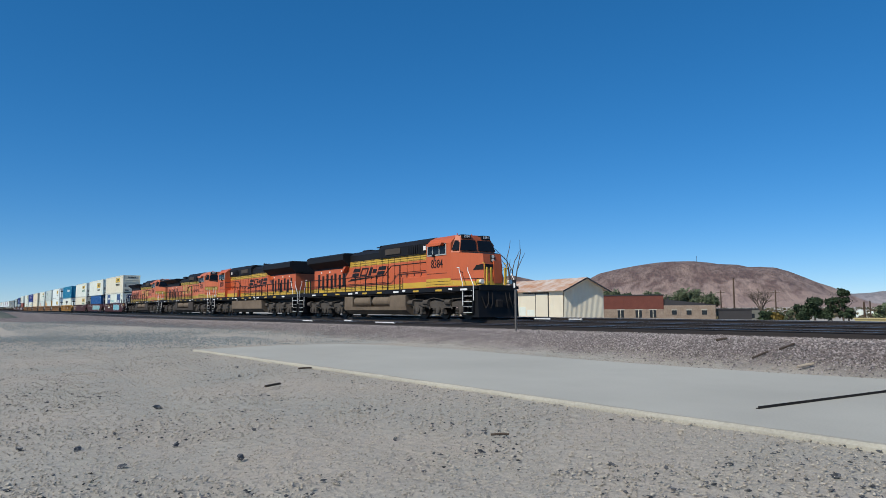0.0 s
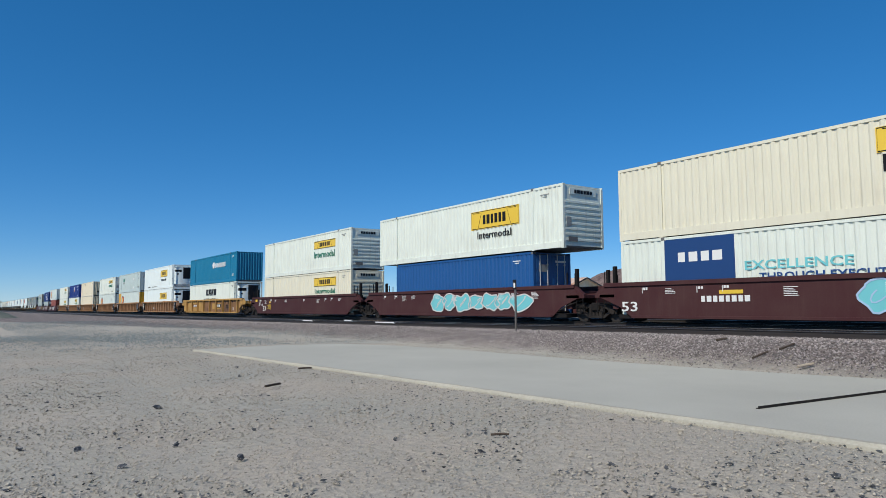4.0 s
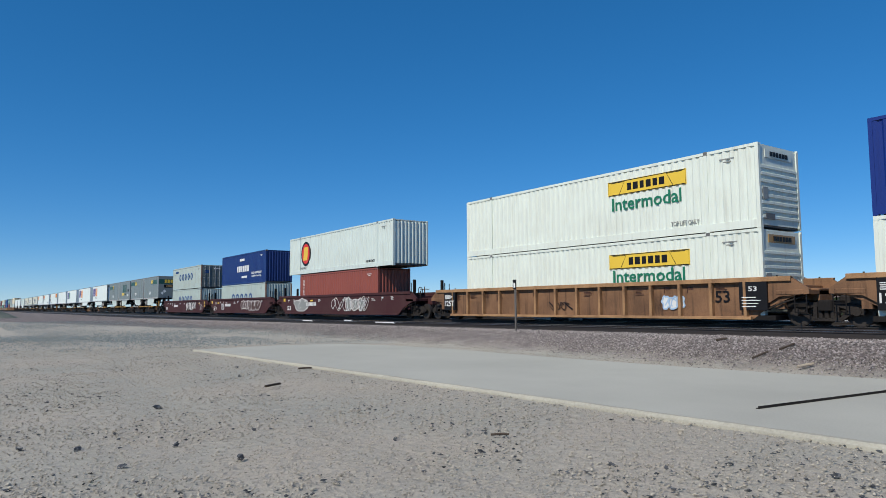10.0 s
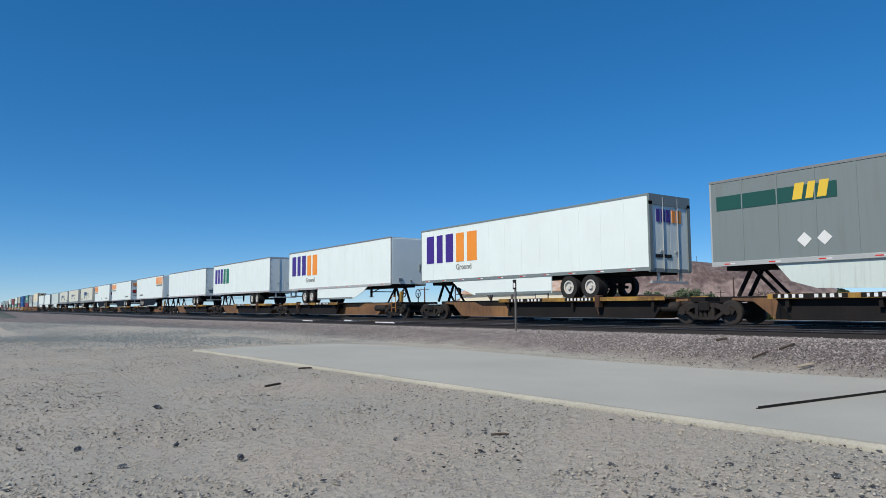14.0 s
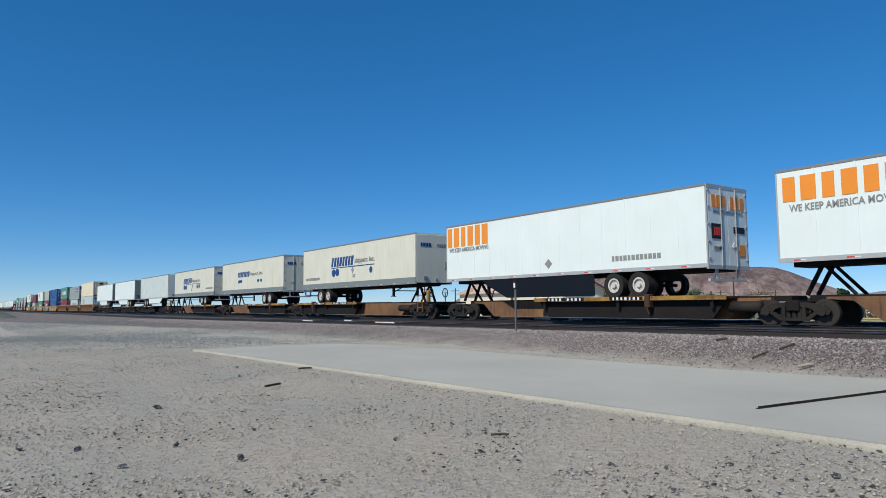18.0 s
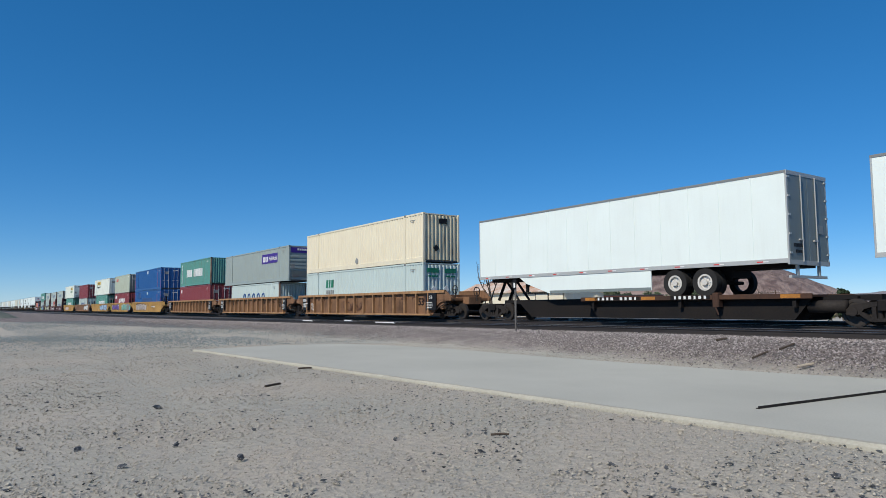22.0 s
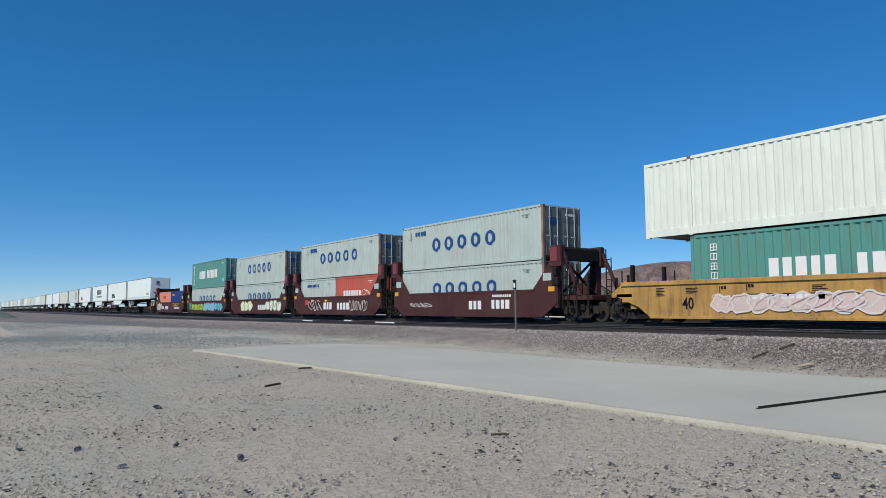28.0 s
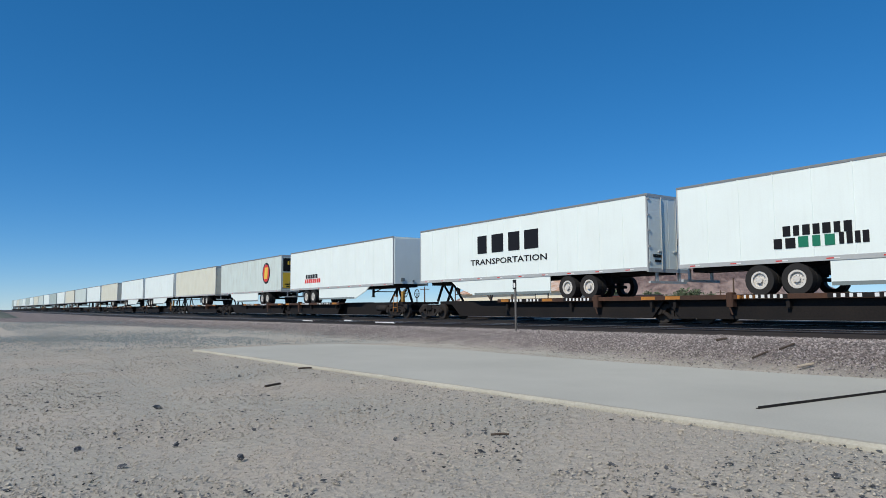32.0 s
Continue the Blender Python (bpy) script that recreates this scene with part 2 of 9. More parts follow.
def rolling(ob, s, y=TRACK_Y, z=0.0, turn=0):
    """Puts a thing of the train at s metres along it; motions() moves it."""
    ob.location = (s, y, z)
    MOVERS.append((ob, s, y, z, turn))
    return ob


def motions():
    for ob, s, y, z, turn in MOVERS:
        walk(ob, [(0, pose(s, y, z, 0, 0, turn)), (32, pose(s + SPEED * 32, y, z, 0, 0, turn))])
# ---- ground ----
SLAB = [(-22.2, 6.13), (12.0, 7.75), (12.0, 14.2), (-5.4, 13.24), (-6.85, 12.9), (-9.1, 12.6), (-12.3, 12.42), (-17.2, 12.42), (-20.0, 12.1), (-22.3, 11.1), (-22.8, 9.3)]
SLAB_TOP = -0.62


def siding_z(x):
    """Rail height of the siding, which falls gently away from the crossing."""
    return 0.03 + 0.0042 * max(min(x, 5.0), -75.0)


def smooth(a, b, t):
    t = min(1.0, max(0.0, (t - a) / (b - a)))
    return t * t * (3 - 2 * t)


def ground_z(x, y):
    base = -0.68 + 0.10 * smooth(-30, -90, x)
    top = siding_z(x) - 0.19
    k = smooth(13.6, 16.9, y)
    z = base + (top - base) * k
    main = -0.22
    z += (main - top) * smooth(20.2, 21.4, y) * (1 if k == 1 else 0)
    z += -2.6 * smooth(36, 110, y)
    return z


def cuts(lo, hi, fine_lo, fine_hi, step, grow=1.16):
    """Grid lines: even within the fine stretch, growing outwards."""
    c = list(np.arange(fine_lo, fine_hi + 1e-6, step))
    s, a = step, fine_lo
    left = []
    while a > lo:
        s *= grow
        a -= s
        left.append(max(a, lo))
    s, a = step, fine_hi
    while a < hi:
        s *= grow
        a += s
        c.append(min(a, hi))
    return left[::-1] + c


def make_ground():
    xs, ys = cuts(-4200, 4200, -26, 2, 0.22), cuts(-4200, 4600, 0.5, 22, 0.2)
    v, f = [], []
    for y in ys:
        for x in xs:
            z = ground_z(x, y)
            d = math.hypot(x, y)
            if d < 200:
                a = 0.012 + 0.02 * smooth(14.5, 16, y) * (1 - smooth(30, 34, y))
                z += a * noise.fractal((x * 0.9, y * 0.9, 0), 0.8, 2.0, 4) + 0.03 * noise.noise((x * 0.11, y * 0.11, 4))
                # a pair of shallow wheel ruts
                for o in (0.0, 1.7):
                    q = y - (1.2 + o - 0.12 * x)
                    z -= 0.018 * math.exp(-q * q / 0.12)
            v.append((x, y, z))
    nx = len(xs)
    for j in range(len(ys) - 1):
        for i in range(nx - 1):
            f.append((j * nx + i, j * nx + i + 1, j * nx + nx + i + 1, j * nx + nx + i))
    me = bpy.data.meshes.new("ground")
    me.from_pydata(v, [], f)
    me.shade_smooth()
    me.materials.append(ground_material())
    return structure("ground", me, None, "dry sandy desert ground with scattered gravel")


def ground_material():
    m = bpy.data.materials.new("desert_ground")
    m.use_nodes = True
    n, l = m.node_tree.nodes, m.node_tree.links
    b = n["Principled BSDF"]
    b.inputs["Roughness"].default_value = 0.95
    tc, sep = n.new("ShaderNodeTexCoord"), n.new("ShaderNodeSeparateXYZ")
    l.new(tc.outputs["Object"], sep.inputs[0])

    def tex(scale, detail=6, rough=0.6):
        t = n.new("ShaderNodeTexNoise")
        t.inputs["Scale"].default_value, t.inputs["Detail"].default_value, t.inputs["Roughness"].default_value = scale, detail, rough
        l.new(tc.outputs["Object"], t.inputs["Vector"])
        return t

    def ramp(src, a, b_, c0, c1):
        r = n.new("ShaderNodeMapRange")
        r.inputs["From Min"].default_value, r.inputs["From Max"].default_value = a, b_
        r.inputs["To Min"].default_value, r.inputs["To Max"].default_value = c0, c1
        l.new(src, r.inputs["Value"])
        return r.outputs[0]

    def mix(fac, a, b_):
        x = n.new("ShaderNodeMix")
        x.data_type = "RGBA"
        for sock, val in (("A", a), ("B", b_)):
            if isinstance(val, tuple):
                x.inputs[sock].default_value = (*val, 1)
            else:
                l.new(val, x.inputs[sock])
        l.new(fac, x.inputs["Factor"])
        return x.outputs["Result"]
    sand = mix(ramp(tex(0.35).outputs["Fac"], 0.35, 0.7, 0, 1), (0.445, 0.392, 0.325), (0.360, 0.355, 0.310))
    sand = mix(ramp(tex(13, 10, 0.78).outputs["Fac"], 0.44, 0.66, 0, 0.85), sand, (0.265, 0.262, 0.235))
    vor = n.new("ShaderNodeTexVoronoi")
    vor.inputs["Scale"].default_value = 42
    l.new(tc.outputs["Object"], vor.inputs["Vector"])
    speck = ramp(vor.outputs["Distance"], 0.12, 0.28, 1, 0)
    vc = n.new("ShaderNodeSeparateColor")
    l.new(vor.outputs["Color"], vc.inputs[0])
    pick = n.new("ShaderNodeMath")
    pick.operation = "MULTIPLY"
    l.new(speck, pick.inputs[0])
    l.new(ramp(vc.outputs[0], 0.42, 0.44, 0, 0.85), pick.inputs[1])
    sand = mix(pick.outputs[0], sand, mix(vc.outputs[1], (0.10, 0.10, 0.10), (0.44, 0.42, 0.37)))
    # crushed stone along the tracks
    v2 = n.new("ShaderNodeTexVoronoi")
    v2.inputs["Scale"].default_value = 24
    l.new(tc.outputs["Object"], v2.inputs["Vector"])
    c2 = n.new("ShaderNodeSeparateColor")
    l.new(v2.outputs["Color"], c2.inputs[0])
    stone = mix(c2.outputs[0], (0.16, 0.135, 0.13), (0.40, 0.35, 0.325))
    stone = mix(ramp(v2.outputs["Distance"], 0.25, 0.6, 0, 0.8), stone, (0.07, 0.055, 0.052))
    wob = n.new("ShaderNodeMath")
    wob.operation = "MULTIPLY_ADD"
    wob.inputs[1].default_value = 2.4
    l.new(tex(0.8, 6).outputs["Fac"], wob.inputs[0])
    l.new(sep.outputs["Y"], wob.inputs[2])
    # the stone spreads wider far down the line
    wide = n.new("ShaderNodeMath")
    l.new(wob.outputs[0], wide.inputs[0])
    l.new(ramp(sep.outputs["X"], -105.0, -42.0, 17.0, 0.0), wide.inputs[1])
    near = ramp(wide.outputs[0], 15.0, 16.2, 0, 1)
    far = ramp(wob.outputs[0], 35.0, 38.0, 1, 0)
    both = n.new("ShaderNodeMath")
    both.operation = "MULTIPLY"
    l.new(near, both.inputs[0])
    l.new(far, both.inputs[1])
    # oil-darkened stone between and behind the running tracks
    oily = ramp(wob.outputs[0], 20.6, 21.6, 0, 1)
    stone = mix(oily, stone, mix(c2.outputs[1], (0.032, 0.033, 0.038), (0.080, 0.080, 0.086)))
    l.new(mix(both.outputs[0], sand, stone), b.inputs["Base Color"])
    bp = n.new("ShaderNodeBump")
    bp.inputs["Strength"].default_value, bp.inputs["Distance"].default_value = 0.5, 0.03
    l.new(tex(28, 6, 0.7).outputs["Fac"], bp.inputs["Height"])
    lump = n.new("ShaderNodeBump")
    lump.inputs["Strength"].default_value, lump.inputs["Distance"].default_value = 0.55, 0.08
    l.new(tex(4.5, 7, 0.62).outputs["Fac"], lump.inputs["Height"])
    l.new(bp.outputs[0], lump.inputs["Normal"])
    l.new(lump.outputs[0], b.inputs["Normal"])
    return m


make_ground()

# ---- tracks ----
RAIL_SIDE = mat("rusty_rail", (0.030, 0.027, 0.027), 0.6, 0.1, grain=15, amount=0.4, dirt=(0.03, 0.02, 0.016))
RAIL_HEAD = mat("polished_rail_head", (0.42, 0.42, 0.42), 0.28, 0.9, amount=0.1)
TIE = mat("weathered_tie", (0.12, 0.095, 0.075), 0.9, grain=25, amount=0.5, stain=0.4, bump=0.3)


def rail(name, y, zf, m_head, x0, x1, step):
    """A rail with foot, web and head along the track."""
    prof = [(-0.075, -0.17), (0.075, -0.17), (0.075, -0.155), (0.012, -0.13), (0.012, -0.04), (0.036, -0.03), (0.036, -0.004), (0.030, 0.0), (-0.030, 0.0), (-0.036, -0.004), (-0.036, -0.03), (-0.012, -0.04), (-0.012, -0.13), (-0.075, -0.155)]
    n = len(prof)
    xs = list(np.arange(x0, x1 + 1, step))
    v = [(x, y + a, zf(x) + b) for x in xs for a, b in prof]
    f = [(k * n + i, k * n + (i + 1) % n, (k + 1) * n + (i + 1) % n, (k + 1) * n + i) for k in range(len(xs) - 1) for i in range(n)]
    g = Geo().add(v, f)
    me = g.mesh("rail", RAIL_SIDE)
    me.materials.append(m_head)
    for p in me.polygons:
        if p.normal.z > 0.6 and abs(p.center.z - zf(p.center.x)) < 0.012:
            p.material_index = 1
    return me


def track(label, y, zf, x0=-1500.0, x1=900.0, step=25.0):
    ob = thing("railway_track", label, "railway track")
    for dy in (-0.7535, 0.7535):
        part("rail", rail("rail", y + dy, zf, RAIL_HEAD, x0, x1, step), None, ob)
    if y > 25:
        # the ties of the hidden third track
        g = Geo()
        for i in range(130):
            g.box(-60 + i * 0.55, -59.77 + i * 0.55, y - 1.3, y + 1.3, zf(0) - 0.36, zf(0) - 0.172)
        tagged(part("tie_row", g, TIE, ob), kind="stuff")
        return ob
    me = Geo().box(-0.115, 0.115, -1.3, 1.3, -0.36, -0.172, 0.01).mesh("tie", TIE)
    for i in range(136 if y < 20 else 76):
        x = (-72 if y < 20 else -40) + i * 0.55
        part("tie", me, None, ob, at=(x + random.uniform(-.03, .03), y + random.uniform(-.05, .05), zf(x)))
    return ob


track("empty siding of rusty rails on weathered ties", NEAR_Y, siding_z, step=15.0)
track("main line of steel rails under the train", TRACK_Y, lambda x: 0.0)
track("third track behind the train", FAR_Y, lambda x: 0.02)

# ---- concrete slab ----
CONCRETE = mat("weathered_concrete", (0.445, 0.442, 0.392), 0.9, grain=45, amount=0.35, blotch=0.35, stain=0.6, bump=0.2, dirt=(0.33, 0.325, 0.29))
EDGE = mat("chipped_concrete_edge", (0.41, 0.395, 0.335), 0.95, grain=30, amount=0.35, stain=0.3, bump=0.3)


def make_slab():
    g = Geo()
    g.stack(SLAB, [(-0.95, 1), (SLAB_TOP - 0.015, 1), (SLAB_TOP, -0.02)])
    ob = structure("pavement", g, CONCRETE, "old grey concrete slab with a chipped pale edge")
    # uneven pale lip along the front
    random.seed(4)
    e = Geo()
    (xa, ya), (xb, yb) = SLAB[0], SLAB[1]
    n = 420
    v = []
    for i in range(n + 1):
        x = xa + (xb - xa) * i / n
        y = ya + (yb - ya) * i / n
        o = 0.045 + 0.05 * noise.fractal((x * 1.1, 0, 0), 0.7, 2, 4) + random.uniform(-0.006, 0.006)
        w = 0.05 + 0.035 * noise.noise((x * 2.1, 5, 0))
        dz = 0.006 * noise.noise((x * 3, 2, 0))
        v += [(x, y - o - 0.03, -0.9), (x, y - o, SLAB_TOP - 0.03 + dz), (x, y - o + 0.03, SLAB_TOP + 0.004 + dz), (x, y + w, SLAB_TOP + 0.005), (x, y + w, -0.9)]
    e.add(v, [(5 * i + k, 5 * i + 5 + k, 5 * i + 6 + k, 5 * i + 1 + k) for i in range(n) for k in range(4)])
    part("slab_lip", e, EDGE, ob, "pale crumbling concrete edge")
    return ob


make_slab()
# ---- hills ----
def hill_material(name, a, b, c):
    m = bpy.data.materials.new(name)
    m.use_nodes = True
    n, l = m.node_tree.nodes, m.node_tree.links
    bs = n["Principled BSDF"]
    bs.inputs["Roughness"].default_value = 1.0
    tc = n.new("ShaderNodeTexCoord")
    t1, t2 = n.new("ShaderNodeTexNoise"), n.new("ShaderNodeTexNoise")
    t1.inputs["Scale"].default_value, t1.inputs["Detail"].default_value, t1.inputs["Distortion"].default_value = 0.045, 12, 0.6
    t2.inputs["Scale"].default_value, t2.inputs["Detail"].default_value = 0.16, 12
    vr, mp = n.new("ShaderNodeVectorRotate"), n.new("ShaderNodeMapping")
    vr.rotation_type = "Z_AXIS"
    vr.inputs["Angle"].default_value = radians(-34.4)
    mp.inputs["Scale"].default_value = (1.0, 0.28, 1.0)
    l.new(tc.outputs["Object"], vr.inputs["Vector"])
    l.new(vr.outputs[0], mp.inputs["Vector"])
    for t in (t1, t2):
        l.new(mp.outputs[0], t.inputs["Vector"])
    cr = n.new("ShaderNodeValToRGB")
    cr.color_ramp.elements[0].position, cr.color_ramp.elements[0].color = 0.38, (*a, 1)
    cr.color_ramp.elements[1].position, cr.color_ramp.elements[1].color = 0.66, (*b, 1)
    l.new(t1.outputs["Fac"], cr.inputs[0])
    mx, mr = n.new("ShaderNodeMix"), n.new("ShaderNodeMapRange")
    mx.data_type = "RGBA"
    mr.inputs["From Min"].default_value, mr.inputs["From Max"].default_value, mr.inputs["To Max"].default_value = 0.46, 0.68, 0.8
    l.new(t2.outputs["Fac"], mr.inputs["Value"])
    l.new(mr.outputs[0], mx.inputs["Factor"])
    l.new(cr.outputs[0], mx.inputs["A"])
    mx.inputs["B"].default_value = (*c, 1)
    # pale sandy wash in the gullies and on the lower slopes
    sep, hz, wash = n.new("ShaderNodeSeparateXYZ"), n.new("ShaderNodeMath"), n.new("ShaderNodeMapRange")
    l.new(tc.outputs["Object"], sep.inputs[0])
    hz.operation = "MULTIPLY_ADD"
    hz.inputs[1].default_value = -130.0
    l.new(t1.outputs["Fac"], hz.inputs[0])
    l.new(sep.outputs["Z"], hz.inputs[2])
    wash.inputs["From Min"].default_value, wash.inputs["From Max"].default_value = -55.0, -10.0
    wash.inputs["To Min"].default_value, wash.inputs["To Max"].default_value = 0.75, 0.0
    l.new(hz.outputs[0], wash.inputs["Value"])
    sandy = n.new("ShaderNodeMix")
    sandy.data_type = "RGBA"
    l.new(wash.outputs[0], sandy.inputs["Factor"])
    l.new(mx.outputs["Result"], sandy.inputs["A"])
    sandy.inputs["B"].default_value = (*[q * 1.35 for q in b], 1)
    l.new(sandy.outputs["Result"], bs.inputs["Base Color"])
    bp = n.new("ShaderNodeBump")
    bp.inputs["Strength"].default_value, bp.inputs["Distance"].default_value = 0.8, 9.0
    l.new(t2.outputs["Fac"], bp.inputs["Height"])
    l.new(bp.outputs[0], bs.inputs["Normal"])
    return m


def bearing(px):
    """Ground bearing, in radians from +y towards -x, of a column across the view."""
    return radians(54.756) - math.atan((px - 784) / 1208.1)


def hill(name, label, dist, crest, depth, m, rough=14.0, seed=0):
    """A hill whose crest has the heights given over bearings: rows of (column, metres)."""
    cols = [c for c, _ in crest]
    nu, nv = 150, 40
    v, f = [], []
    for j in range(nv):
        for i in range(nu):
            c = cols[0] + (cols[-1] - cols[0]) * i / (nu - 1)
            hgt = float(np.interp(c, cols, [h for _, h in crest]))
            t = j / (nv - 1) * 2 - 1                      # -1 near foot, 0 crest, 1 far foot
            d = dist + depth * t
            a = bearing(c)
            x, y = -d * math.sin(a), d * math.cos(a)
            k = math.cos(t * math.pi / 2) ** 1.15
            gul = noise.fractal((x * 0.006, y * 0.006, seed), 0.9, 2.1, 6)
            z = -3 + hgt * k + rough * gul * k * (1 - k) * 2.2 + rough * 0.10 * gul * k
            v.append((x, y, z))
    for j in range(nv - 1):
        for i in range(nu - 1):
            f.append((j * nu + i, j * nu + i + 1, j * nu + nu + i + 1, j * nu + nu + i))
    me = bpy.data.meshes.new(name)
    me.from_pydata(v, [], f)
    me.shade_smooth()
    me.materials.append(m)
    return structure(name, me, None, label, kind="structure", category="hill")


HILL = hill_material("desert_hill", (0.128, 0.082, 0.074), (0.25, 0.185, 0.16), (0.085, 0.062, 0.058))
# distance haze is put into the far range's paler, bluish-grey colours
HILL_FAR = hill_material("haze_tinted_hill", (0.21, 0.20, 0.215), (0.26, 0.24, 0.245), (0.18, 0.175, 0.19))
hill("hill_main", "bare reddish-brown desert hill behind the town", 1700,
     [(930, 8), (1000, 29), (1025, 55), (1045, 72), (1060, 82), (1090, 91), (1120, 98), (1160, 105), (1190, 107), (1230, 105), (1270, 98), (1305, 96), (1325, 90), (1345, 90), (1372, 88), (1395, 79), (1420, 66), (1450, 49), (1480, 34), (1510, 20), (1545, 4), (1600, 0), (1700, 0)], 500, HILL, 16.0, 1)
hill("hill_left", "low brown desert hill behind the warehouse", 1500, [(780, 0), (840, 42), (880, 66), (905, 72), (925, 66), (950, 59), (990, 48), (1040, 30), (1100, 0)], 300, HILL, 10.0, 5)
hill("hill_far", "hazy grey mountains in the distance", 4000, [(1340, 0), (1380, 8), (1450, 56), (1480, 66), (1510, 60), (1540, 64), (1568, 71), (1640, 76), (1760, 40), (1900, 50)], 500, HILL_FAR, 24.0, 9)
# ---- containers ----
CACHE = {}


def cached(key, make):
    if key not in CACHE:
        CACHE[key] = make()
    return CACHE[key]


def corrugated(length, z0, z1, y, pitch, depth, m, along="x", start=0.0):
    """Sheet with trapezoid folds, running along x (facing y) or along y (facing x)."""
    g = Geo()
    n = max(2, round(length / pitch))
    p = length / n
    pts = []
    for i in range(n):
        a = start + i * p
        pts += [(a, 0), (a + 0.30 * p, 0), (a + 0.5 * p, depth), (a + 0.80 * p, depth)]
    pts.append((start + length, 0))
    v, f = [], []
    for a, d in pts:
        for z in (z0, z1):
            v.append((a, y + d, z) if along == "x" else (y - d, a, z))
    for i in range(len(pts) - 1):
        f.append((2 * i, 2 * i + 2, 2 * i + 3, 2 * i + 1))
    g.add(v, f)
    return g.mesh("side_panel", m)


